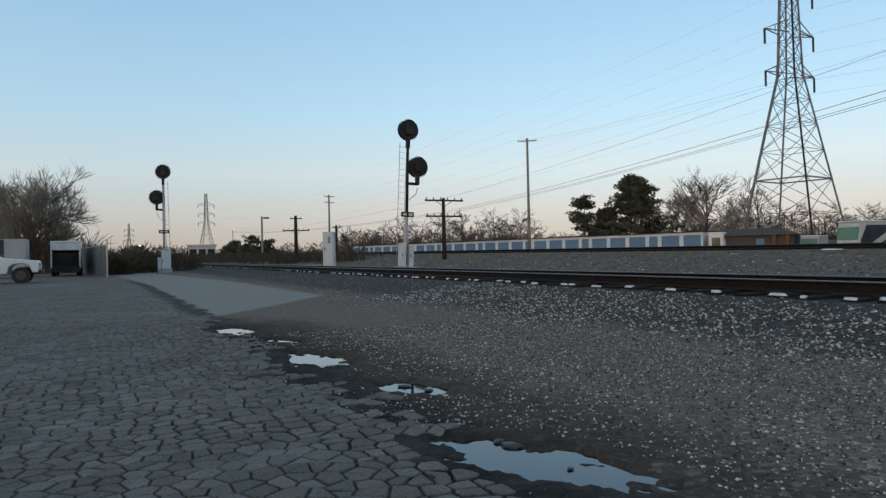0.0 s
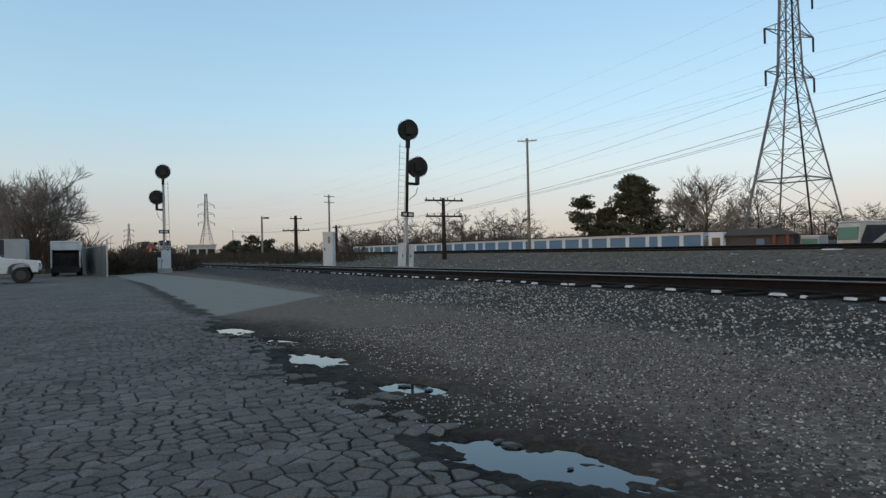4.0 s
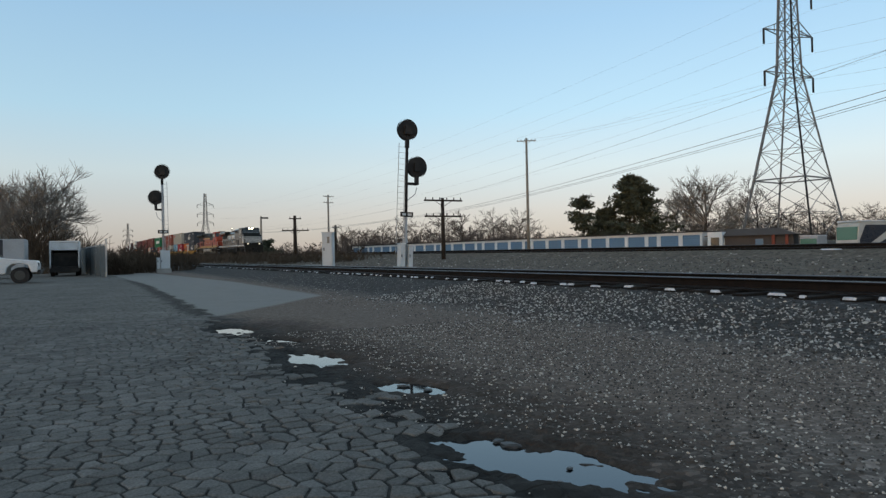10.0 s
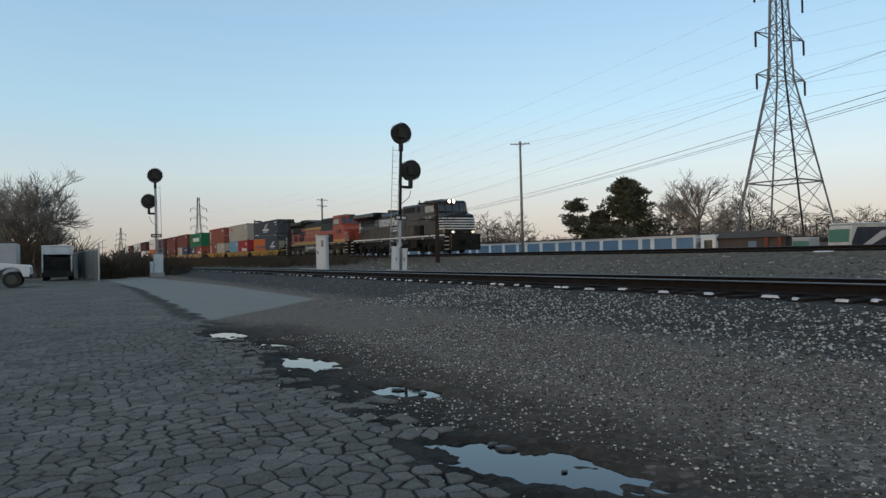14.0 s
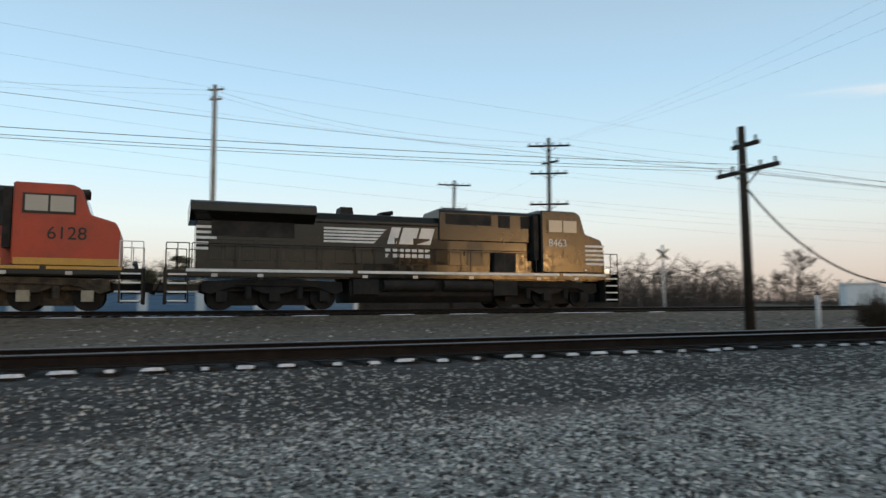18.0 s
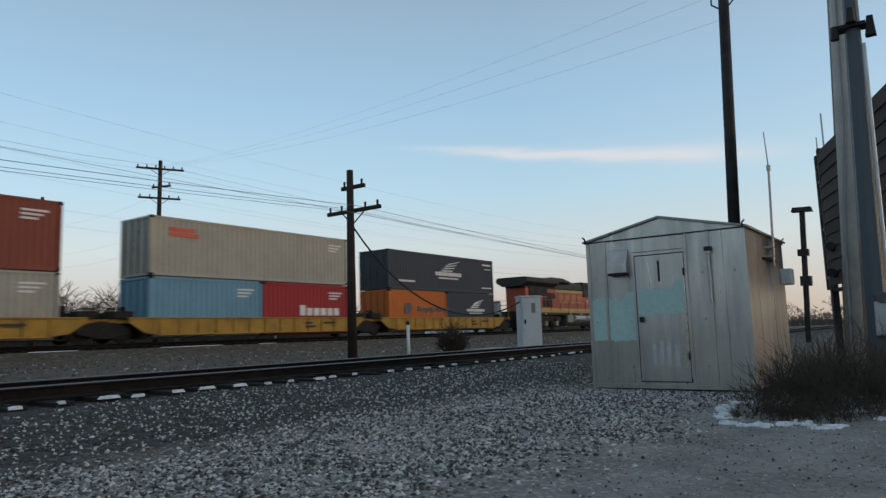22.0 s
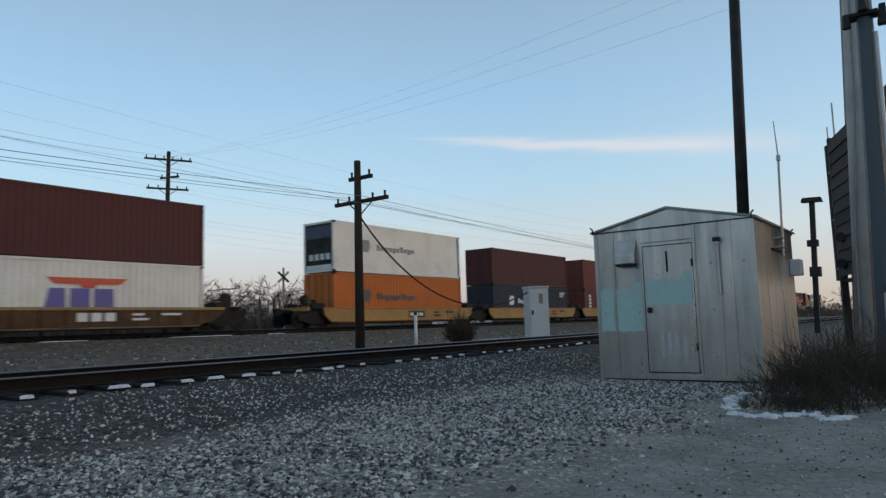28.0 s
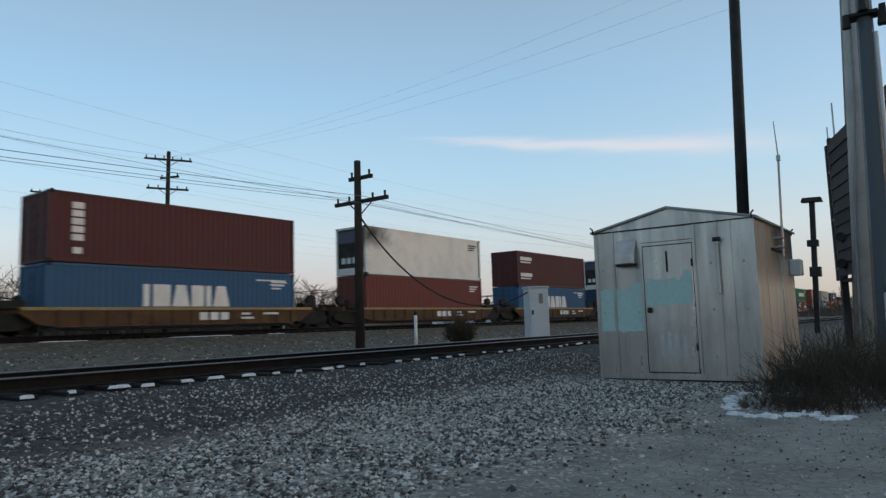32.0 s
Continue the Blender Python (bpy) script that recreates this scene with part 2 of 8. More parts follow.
def ground_material():
    m, n, l, b = nodes_of("ground")
    co = n.new("ShaderNodeTexCoord").outputs["Object"]
    sep = n.new("ShaderNodeSeparateXYZ")
    l.new(co, sep.inputs[0])
    X, Y = sep.outputs[0], sep.outputs[1]

    def op(kind, a, c=None, d=None):
        k = n.new("ShaderNodeMath")
        k.operation = kind
        for i, v in enumerate((a, c, d)):
            if v is None:
                continue
            if isinstance(v, (int, float)):
                k.inputs[i].default_value = v
            else:
                l.new(v, k.inputs[i])
        return k.outputs[0]

    def edge(v, lo, hi):
        r = n.new("ShaderNodeMapRange")
        r.interpolation_type = "SMOOTHSTEP"
        r.inputs[1].default_value, r.inputs[2].default_value = lo, hi
        l.new(v, r.inputs[0])
        return r.outputs[0]

    def stones(scale, feature="F1"):
        t = n.new("ShaderNodeTexVoronoi")
        t.inputs["Scale"].default_value = scale
        t.feature = feature
        l.new(co, t.inputs["Vector"])
        return t

    big, mid, fine, grit = (noise_node(n, l, co, s, 5, 0.65) for s in (0.35, 1.6, 9.0, 60.0))
    Yn = op("ADD", Y, op("MULTIPLY_ADD", mid, 1.6, -0.8))
    # asphalt, broken into small blocks by cracks
    warp = n.new("ShaderNodeMix")
    warp.data_type = "VECTOR"
    warp.inputs[0].default_value = 0.1
    nz = n.new("ShaderNodeTexNoise")
    nz.inputs["Scale"].default_value = 5.0
    l.new(co, nz.inputs["Vector"])
    l.new(co, warp.inputs[4])
    l.new(nz.outputs["Color"], warp.inputs[5])
    cr = n.new("ShaderNodeTexVoronoi")
    cr.feature, cr.inputs["Scale"].default_value = "DISTANCE_TO_EDGE", 8.0
    l.new(warp.outputs[1], cr.inputs["Vector"])
    cell = n.new("ShaderNodeTexVoronoi")
    cell.inputs["Scale"].default_value = 8.0
    l.new(warp.outputs[1], cell.inputs["Vector"])
    crack = ramp(n, l, cr.outputs["Distance"], [(0.0, (0, 0, 0)), (0.03, (0.15, 0.15, 0.15)), (0.075, (1, 1, 1))])
    sound = op("MULTIPLY", edge(big, 0.56, 0.66), 0.7)
    crack = mix(n, l, sound, crack, (1.0, 1.0, 1.0))
    tone = mix(n, l, 0.5, ramp(n, l, big, [(0.3, (0.125, 0.121, 0.11)), (0.7, (0.225, 0.216, 0.195))]), ramp(n, l, mid, [(0.3, (0.1, 0.097, 0.088)), (0.7, (0.25, 0.24, 0.217))]))
    tone = mix(n, l, 0.25, tone, ramp(n, l, cell.outputs["Color"], [(0, (0.06, 0.059, 0.054)), (1, (0.26, 0.25, 0.226))]))
    tone = mix(n, l, 0.35, tone, mix(n, l, 1.0, tone, ramp(n, l, grit, [(0.3, (0.3, 0.3, 0.3)), (0.7, (1.7, 1.7, 1.7))]), "MULTIPLY"))
    asphalt = mix(n, l, 1.0, tone, ramp(n, l, crack, [(0, (0.25, 0.24, 0.225)), (1, (1, 1, 1))]), "MULTIPLY")
    asphalt = mix(n, l, 1.0, asphalt, (1.05, 1.05, 1.05), "MULTIPLY")
    # packed dark grit under the broken blocks
    blocks = op("MULTIPLY", op("MULTIPLY", edge(X, -12.0, -11.6), edge(op("MULTIPLY", X, -1.0), 0.5, 0.9)), edge(Y, -1.6, -1.3))
    asphalt = mix(n, l, blocks, asphalt, ramp(n, l, fine, [(0.3, (0.03, 0.029, 0.027)), (0.7, (0.075, 0.072, 0.066))]))
    # broken edge of the lot about the puddles, soaked dark
    soak = op("MULTIPLY", op("MULTIPLY", edge(Yn, 1.0, 1.5), edge(op("MULTIPLY", Yn, -1.0), -3.1, -2.3)), op("MULTIPLY", edge(op("MULTIPLY", X, -1.0), 0.3, 1.6), edge(X, -11.0, -9.6)))
    # gravel of the verge: pale and dark stones in grey grit
    s1, s2 = stones(34.0), stones(17.0)
    east = edge(op("ADD", X, op("MULTIPLY_ADD", mid, 3.0, -1.5)), -3.0, 1.5)
    pale = ramp(n, l, s1.outputs["Color"], [(0.0, (0.035, 0.034, 0.033)), (0.45, (0.085, 0.082, 0.077)), (0.66, (0.13, 0.126, 0.118)), (0.84, (0.32, 0.31, 0.29)), (1.0, (0.5, 0.48, 0.45))])
    coarse = ramp(n, l, s2.outputs["Color"], [(0.0, (0.02, 0.02, 0.02)), (0.5, (0.05, 0.048, 0.046)), (0.82, (0.09, 0.086, 0.082)), (0.93, (0.34, 0.32, 0.3)), (1.0, (0.5, 0.48, 0.45))])
    gravel = mix(n, l, 0.3, pale, ramp(n, l, fine, [(0.3, (0.09, 0.086, 0.079)), (0.7, (0.2, 0.192, 0.178))]))
    dirt = ramp(n, l, fine, [(0.3, (0.075, 0.069, 0.06)), (0.7, (0.15, 0.14, 0.124))])
    bare = op("MAXIMUM", op("MULTIPLY", edge(big, 0.48, 0.64), 0.7), op("MULTIPLY", edge(op("MULTIPLY_ADD", mid, 3.0, op("MULTIPLY", X, -1.0)), 1.5, 5.0), edge(op("MULTIPLY", Yn, -1.0), -6.4, -4.6)))
    gravel = mix(n, l, bare, gravel, mix(n, l, 0.22, dirt, pale))
    sandy = mix(n, l, 0.45, ramp(n, l, mid, [(0.35, (0.21, 0.203, 0.186)), (0.65, (0.38, 0.368, 0.34))]), mix(n, l, 0.5, pale, ramp(n, l, grit, [(0.3, (0.1, 0.096, 0.088)), (0.7, (0.3, 0.29, 0.27))])))
    gravel = mix(n, l, 1.0, gravel, (1.5, 1.27, 1.17), "MULTIPLY")
    washed = mix(n, l, 1.0, mix(n, l, 0.5, pale, sandy), (1.35, 1.33, 1.3), "MULTIPLY")
    gravel = mix(n, l, op("MULTIPLY", east, edge(op("MULTIPLY", Yn, -1.0), -5.8, -4.6)), gravel, washed)
    asphalt = mix(n, l, edge(op("ADD", X, op("MULTIPLY_ADD", mid, 2.0, -1.0)), -0.6, 0.6), asphalt, sandy)
    ballast = mix(n, l, 0.7, ramp(n, l, fine, [(0.3, (0.035, 0.033, 0.03)), (0.7, (0.085, 0.08, 0.073))]), coarse)
    grass = mix(n, l, 0.5, ramp(n, l, fine, [(0.3, (0.06, 0.05, 0.035)), (0.7, (0.15, 0.125, 0.085))]), ramp(n, l, mid, [(0.3, (0.07, 0.06, 0.045)), (0.7, (0.14, 0.125, 0.1))]))
    s3 = stones(7.0)
    bankstone = ramp(n, l, s3.outputs["Color"], [(0.0, (0.034, 0.031, 0.025)), (0.6, (0.105, 0.096, 0.08)), (0.86, (0.155, 0.145, 0.127)), (0.95, (0.34, 0.32, 0.29)), (1.0, (0.55, 0.53, 0.5))])
    grey = mix(n, l, 0.3, bankstone, ramp(n, l, mid, [(0.3, (0.08, 0.072, 0.058)), (0.7, (0.155, 0.14, 0.115))]))
    c = mix(n, l, edge(Yn, 1.5, 2.3), asphalt, gravel)
    # the smoother, paler strip of newer asphalt
    lo = op("MINIMUM", op("MULTIPLY_ADD", X, 0.042, 2.94), 1.72)
    hi = op("MINIMUM", op("MULTIPLY_ADD", X, 0.054, 6.5), 4.95)
    slant = op("MULTIPLY_ADD", Y, -1.44, -9.2)
    strip = op("MULTIPLY", op("MULTIPLY", edge(op("SUBTRACT", op("MULTIPLY_ADD", mid, 0.5, op("ADD", Y, -0.25)), lo), -0.06, 0.06), edge(op("SUBTRACT", hi, Y), -0.1, 0.2)), op("MULTIPLY", edge(X, -60.0, -50.0), edge(op("SUBTRACT", slant, X), -0.1, 0.3)))
    c = mix(n, l, strip, c, mix(n, l, 0.6, ramp(n, l, mid, [(0.3, (0.23, 0.225, 0.21)), (0.7, (0.31, 0.3, 0.28))]), ramp(n, l, grit, [(0.3, (0.18, 0.176, 0.165)), (0.7, (0.33, 0.322, 0.3))])))
    # ragged, dirt-filled break along the strip's edge
    brk = op("SUBTRACT", op("MULTIPLY_ADD", mid, 0.9, op("ADD", Y, -0.45)), lo)
    brk = op("MULTIPLY", op("MULTIPLY", edge(brk, -0.5, -0.25), edge(op("MULTIPLY", brk, -1.0), -0.02, 0.1)), op("MULTIPLY", edge(X, -40.0, -30.0), edge(op("MULTIPLY", X, -1.0), 10.0, 11.5)))
    c = mix(n, l, op("MULTIPLY", brk, 0.8), c, mix(n, l, 1.0, c, (0.25, 0.24, 0.23), "MULTIPLY"))
    c = mix(n, l, edge(Yn, 4.9, 6.3), c, ballast)
    # oil stain and the rails' shade, both put into the track bed's colour
    oil_shade = op("MULTIPLY", edge(Y, 8.3, 8.7), edge(op("MULTIPLY", Y, -1.0), -11.3, -10.9))
    c = mix(n, l, oil_shade, c, mix(n, l, 0.35, (0.018, 0.016, 0.015), coarse))
    c = mix(n, l, edge(Yn, 12.2, 13.6), c, mix(n, l, 1.0, grey, (1.3, 1.17, 1.08), "MULTIPLY"))
    # trodden dirt and weeds past the shed
    c = mix(n, l, op("MULTIPLY", edge(op("MULTIPLY_ADD", mid, 2.0, X), 11.5, 13.5), edge(op("MULTIPLY", Yn, -1.0), -7.5, -6.0)), c, mix(n, l, 0.4, grass, dirt))
    c = mix(n, l, edge(Y, 33.0, 38.0), c, grass)
    c = mix(n, l, op("MULTIPLY", soak, op("MULTIPLY_ADD", edge(mid, 0.35, 0.6), 0.5, 0.45)), c, mix(n, l, 1.0, c, (0.3, 0.29, 0.28), "MULTIPLY"))
    l.new(c, b.inputs["Base Color"])
    b.inputs["Roughness"].default_value = 0.92
    b.inputs["Specular IOR Level"].default_value = 0.2
    h = op("MULTIPLY_ADD", s1.outputs["Distance"], -0.6, op("MULTIPLY", grit, 0.4))
    h = mix(n, l, edge(Yn, 4.9, 6.3), h, op("MULTIPLY", s2.outputs["Distance"], -1.2))
    h = mix(n, l, edge(Yn, 1.5, 2.3), mix(n, l, 0.3, crack, grit), h)
    bump(n, l, h, 0.7, 0.03, b)
    return m


# ================= tracks =================
RAIL = [(-0.075, 0), (0.075, 0), (0.075, 0.012), (0.012, 0.03), (0.012, 0.125), (0.037, 0.14), (0.037, 0.158), (0.027, 0.171), (-0.027, 0.171), (-0.037, 0.158), (-0.037, 0.14), (-0.012, 0.125), (-0.012, 0.03), (-0.075, 0.012)]


def sweep(bm, outline, line):
    """Draws an outline (across, up) along points (x, y, z) that run mostly along x."""
    rings = [[bm.verts.new((x, y + u, z + v)) for u, v in outline] for x, y, z in line]
    k = len(outline)
    for a, c in zip(rings, rings[1:]):
        for i in range(k):
            bm.faces.new((a[i], a[(i + 1) % k], c[(i + 1) % k], c[i]))
    bm.faces.new(rings[0])
    bm.faces.new(rings[-1][::-1])


def rail_material():
    m, n, l, b = nodes_of("rail_steel")
    g = n.new("ShaderNodeNewGeometry")
    sep = n.new("ShaderNodeSeparateXYZ")
    l.new(g.outputs["Normal"], sep.inputs[0])
    co = n.new("ShaderNodeTexCoord").outputs["Object"]
    z = n.new("ShaderNodeSeparateXYZ")
    l.new(co, z.inputs[0])
    r = n.new("ShaderNodeMapRange")
    r.inputs[1].default_value, r.inputs[2].default_value = 0.4, 0.6
    l.new(sep.outputs[2], r.inputs[0])
    nz = noise_node(n, l, co, 6, 4)
    l.new(mix(n, l, r.outputs[0], ramp(n, l, nz, [(0.3, (0.008, 0.006, 0.005)), (0.7, (0.02, 0.014, 0.011))]), (0.2, 0.2, 0.205)), b.inputs["Base Color"])
    l.new(r.outputs[0], b.inputs["Metallic"])
    l.new(mix(n, l, r.outputs[0], (0.95, 0.95, 0.95), (0.42, 0.42, 0.42)), b.inputs["Roughness"])
    b.inputs["Specular IOR Level"].default_value = 0.2
    return m


def build_tracks():
    steel = rail_material()
    wood = paint("tie_wood", (0.016, 0.013, 0.011), 0.85, dirt=(0.035, 0.03, 0.025), scale=3, grain=30, relief=0.5, vary=0.3)
    snow = paint("snow", (0.74, 0.76, 0.8), 0.7, dirt=(0.25, 0.24, 0.23), dirty=0.6, scale=9, grain=40, relief=0.4)
    near = thing("railway_track", "near railway track of rusty rails on snow-dusted wooden ties", "railway track", pose(0, RAIL_Y, 0), kind="structure")
    far = thing("railway_track", "far main-line railway track on a grey ballast bank", "railway track", kind="structure")
    for side in (-1, 1):
        bm = bmesh.new()
        sweep(bm, RAIL, [(x, side * 0.755, RAIL_Z - 0.171) for x in (-700, -60, -20, 20, 60, 700)])
        part("rail", bm, steel, near, "rusty rail with a bright worn head")
        bm = bmesh.new()
        sweep(bm, RAIL, [(x, line_y(x) + side * 0.755, line_z(x) - 0.171) for x in range(-700, 500, 10)])
        part("rail", bm, steel, far, "rusty rail with a bright worn head")
    # ties
    bm = bmesh.new()
    bx(bm, -0.115, 0.115, -1.3, 1.3, -0.16, 0.0)
    finish(bm, 0.012)
    tie = bpy.data.meshes.new("tie")
    bm.to_mesh(tie)
    bm.free()
    tie.materials.append(wood)
    rng = random.Random(5)
    bs, rest = bmesh.new(), bmesh.new()
    for i in range(-260, 200):
        x = i * 0.5 + rng.uniform(-0.04, 0.04)
        top = RAIL_Z - 0.185 + rng.uniform(-0.012, 0.012)
        off = rng.uniform(-0.09, 0.09)
        if -130 <= i < 90:
            o = new("tie", tie)
            o.parent = near
            o.matrix_basis = pose(x, off, top, 0, 0, rng.uniform(-2, 2))
            if rng.random() < (0.96 if x > -6 else 0.7):
                # snow left on the tie's near end
                wdt, ln = rng.uniform(0.05, 0.15), rng.uniform(0.02, 0.06)
                patch(bs, x + rng.uniform(-0.05, 0.05), RAIL_Y + off - 1.3 + ln * 0.45, top, wdt, ln, 0.018, rng, 12)
        else:
            bx(rest, x - 0.115, x + 0.115, off - 1.3, off + 1.3, top - 0.16, top)
    part("tie_row", rest, wood, near, kind="stuff")
    tagged(part("snow", bs, snow), "small patches of old snow on the tie ends", "snow", kind="stuff")
    rest = bmesh.new()
    for i in range(-400, 160):
        x = i * 0.52
        bx(rest, x - 0.115, x + 0.115, line_y(x) - 1.3, line_y(x) + 1.3, line_z(x) - 0.34, line_z(x) - 0.18)
    part("tie_row", rest, wood, far, kind="stuff")
    bs = bmesh.new()
    for x, k in ((-6.5, 2.2), (-3.2, 1.2), (0.5, 3.2), (5.5, 1.3), (9.0, 1.2), (12.2, 1.6), (18.2, 2.6), (22.5, 1.0), (-12, 1.3), (-18, 0.8)):
        patch(bs, x, line_y(x) - 1.62, line_z(x) - 0.25, k * 0.7, 0.15, 0.035, rng, 14)
    tagged(part("snow", bs, snow), "thin drifts of snow along the far track", "snow", kind="stuff")


def patch(bm, x, y, z, a, b, h, rng, n=9):
    """A low, ragged heap of snow."""
    c = bm.verts.new((x + rng.uniform(-0.2, 0.2) * a, y, z + h))
    lo, hi = [], []
    for k in range(n):
        t = k * math.tau / n
        r = rng.uniform(0.75, 1.15)
        lo.append(bm.verts.new((x + a * r * math.cos(t), y + b * r * math.sin(t), z - 0.02)))
        hi.append(bm.verts.new((x + a * r * 0.78 * math.cos(t), y + b * r * 0.78 * math.sin(t), z + h * rng.uniform(0.6, 1.0))))
    for k in range(n):
        j = (k + 1) % n
        bm.faces.new((lo[k], lo[j], hi[j], hi[k]))
        bm.faces.new((hi[k], hi[j], c))


GROUND = build_ground()
WATER, wn_, wl_, wb_ = nodes_of("water")
wb_.inputs["Base Color"].default_value = (0.02, 0.022, 0.024, 1)
wb_.inputs["Roughness"].default_value = 0.03
for px, py, pa, pb, pk in PUDDLES:
    bm = bmesh.new()
    k = 24
    bm.faces.new([bm.verts.new((px + 1.7 * pa * math.cos(i * math.tau / k), py + pk * 1.7 * pa * math.cos(i * math.tau / k) + 2.0 * pb * math.sin(i * math.tau / k), -0.026)) for i in range(k)])
    tagged(part("puddle", bm, WATER), "shallow still puddle in the broken asphalt", "puddle", "puddles", "structure")
ROCK = paint("wet_rock", (0.035, 0.034, 0.032), 0.5, dirt=(0.08, 0.075, 0.07), dirty=0.5, scale=9, grain=30, relief=0.4)
rng_rock = random.Random(14)
for px, py, pr in ((-2.94, 1.84, 0.042), (-3.04, 1.83, 0.03), (-2.49, 1.866, 0.014), (-2.35, 1.717, 0.018), (-2.16, 1.83, 0.016), (-4.66, 2.0, 0.034), (-4.43, 2.09, 0.03)):
    bm = bmesh.new()
    bmesh.ops.create_icosphere(bm, subdivisions=2, radius=pr)
    for v in bm.verts:
        v.co = Vector((v.co.x * 1.5, v.co.y, v.co.z * 0.35)) * (1 + 0.35 * noise.noise(v.co / pr * 1.3 + Vector((px * 9, py * 7, 0))))
    tagged(part("rock", bm, ROCK, m=pose(px, py, -0.02, 0, 0, rng_rock.uniform(0, 180))), "small wet dark rock standing out of a puddle", "rock", "rocks in the puddles")
build_tracks()


# ================= the train =================
def head_x(t):
    """Where the front of the train stands at t seconds."""
    u = t - 17.5
    return 11.7 + 17.4 * u + 0.057 * u * u


def on_line(x, base):
    """The pose of a vehicle on the far track whose bogies stand base apart."""
    a, b = Vector((x - base / 2, line_y(x - base / 2), line_z(x - base / 2))), Vector((x + base / 2, line_y(x + base / 2), line_z(x + base / 2)))
    d = b - a
    c = (a + b) / 2
    return pose(c.x, c.y, c.z, 0, -math.degrees(math.atan2(d.z, d.x)), math.degrees(math.atan2(d.y, d.x)))


RUN = []          # (thing, offset of its middle behind the train's front, bogie distance, height over the rails)

BLACK = paint("engine_black", (0.008, 0.009, 0.008), 0.16, dirt=(0.02, 0.018, 0.014), dirty=0.5, scale=1.6, grain=5, relief=0.12)
BLACK.node_tree.nodes["Principled BSDF"].inputs["Specular IOR Level"].default_value = 0.28
GEAR = paint("running_gear", (0.012, 0.0115, 0.011), 0.75, dirt=(0.045, 0.038, 0.03), dirty=0.6, scale=2.0, grain=12, relief=0.3)
WHITE = paint("white_paint", (0.72, 0.72, 0.7), 0.5, dirt=(0.3, 0.28, 0.25), dirty=0.4)
ORANGE = paint("engine_orange", (0.38, 0.045, 0.012), 0.45, dirt=(0.1, 0.03, 0.016), dirty=0.65, scale=0.8, grain=9, relief=0.05)
YELLOW = paint("engine_yellow", (0.48, 0.27, 0.04), 0.45, dirt=(0.25, 0.14, 0.05), dirty=0.5)
TOPDARK = paint("roof_dark", (0.03, 0.032, 0.03), 0.6, dirt=(0.06, 0.054, 0.047), dirty=0.5)
SILVER = paint("tank_silver", (0.5, 0.49, 0.47), 0.45, 0.3, dirt=(0.12, 0.1, 0.08), dirty=0.5)
TAN = paint("dusty_steel", (0.035, 0.029, 0.023), 0.85, dirt=(0.17, 0.135, 0.095), dirty=0.6, scale=2.8)
PALEBOX = paint("pale_box", (0.3, 0.28, 0.22), 0.6, dirt=(0.12, 0.1, 0.08), dirty=0.6, scale=2.5)
GRILLE = paint("grille", (0.012, 0.012, 0.012), 0.7)
PALETANK = paint("grey_tank", (0.07, 0.07, 0.066), 0.6, dirt=(0.06, 0.055, 0.045), dirty=0.6)
GLASS, _n, _l, _b = nodes_of("cab_glass")
_b.inputs["Base Color"].default_value, _b.inputs["Roughness"].default_value = (0.05, 0.06, 0.065, 1), 0.05
# cab side glass: the bright sky in it is put into the base colour
PALEGLASS, _n, _l, _b = nodes_of("side_glass")
_b.inputs["Base Color"].default_value, _b.inputs["Roughness"].default_value = (0.32, 0.31, 0.27, 1), 0.08
LAMP, _n, _l, _b = nodes_of("headlight")
_b.inputs["Emission Color"].default_value, _b.inputs["Emission Strength"].default_value = (1.0, 0.86, 0.6, 1), 12.0
_b.inputs["Base Color"].default_value = (0.8, 0.75, 0.6, 1)


DIM, _n, _l, _b = nodes_of("ditch_light")
_b.inputs["Emission Color"].default_value, _b.inputs["Emission Strength"].default_value = (1.0, 0.86, 0.6, 1), 0.9
_b.inputs["Base Color"].default_value = (0.8, 0.75, 0.6, 1)


def letters(text, size, depth, material, parent, m, name="lettering", label=""):
    cu = bpy.data.curves.new(name, "FONT")
    cu.body, cu.size, cu.extrude, cu.align_x, cu.align_y = text, size, depth, "CENTER", "CENTER"
    ob = bpy.data.objects.new(name, cu)
    scene.collection.objects.link(ob)
    me = bpy.data.meshes.new_from_object(ob.evaluated_get(bpy.context.evaluated_depsgraph_get()))
    bpy.data.objects.remove(ob)
    bpy.data.curves.remove(cu)
    me.materials.append(material)
    o = new(name, me)
    o.parent, o.matrix_basis = parent, m
    return tagged(o, label)


def wheel(parent, x, y, r, material):
    bm = bmesh.new()
    tube(bm, (x, y - 0.065, r), (x, y + 0.065, r), r, r, 20)
    s = -1 if y < 0 else 1
    tube(bm, (x, y + s * 0.065, r), (x, y + s * 0.1, r), r * 0.55, r * 0.3, 12)
    return part("wheel", bm, material, parent, "worn steel wheel")


def engine_truck(parent, x, frame_mat):
    """A three-axle locomotive bogie."""
    tr = part("bogie", _truck_frame(), frame_mat, parent, "dusty cast three-axle bogie frame", m=pose(x, 0, 0))
    for dx in (-2.0, 0.0, 2.0):
        for y in (-0.76, 0.76):
            wheel(tr, dx, y, 0.53, GEAR)
        bm = bmesh.new()
        tube(bm, (dx, -1.0, 0.53), (dx, 1.0, 0.53), 0.1, 0.1, 8)
        for s in (-1, 1):
            bx(bm, dx - 0.2, dx + 0.2, s * 1.12 - 0.13, s * 1.12 + 0.13, 0.34, 0.74)
        part("axle", bm, frame_mat if frame_mat is GEAR else PALEBOX, tr, "axle with square journal boxes", 0.0)
    return tr


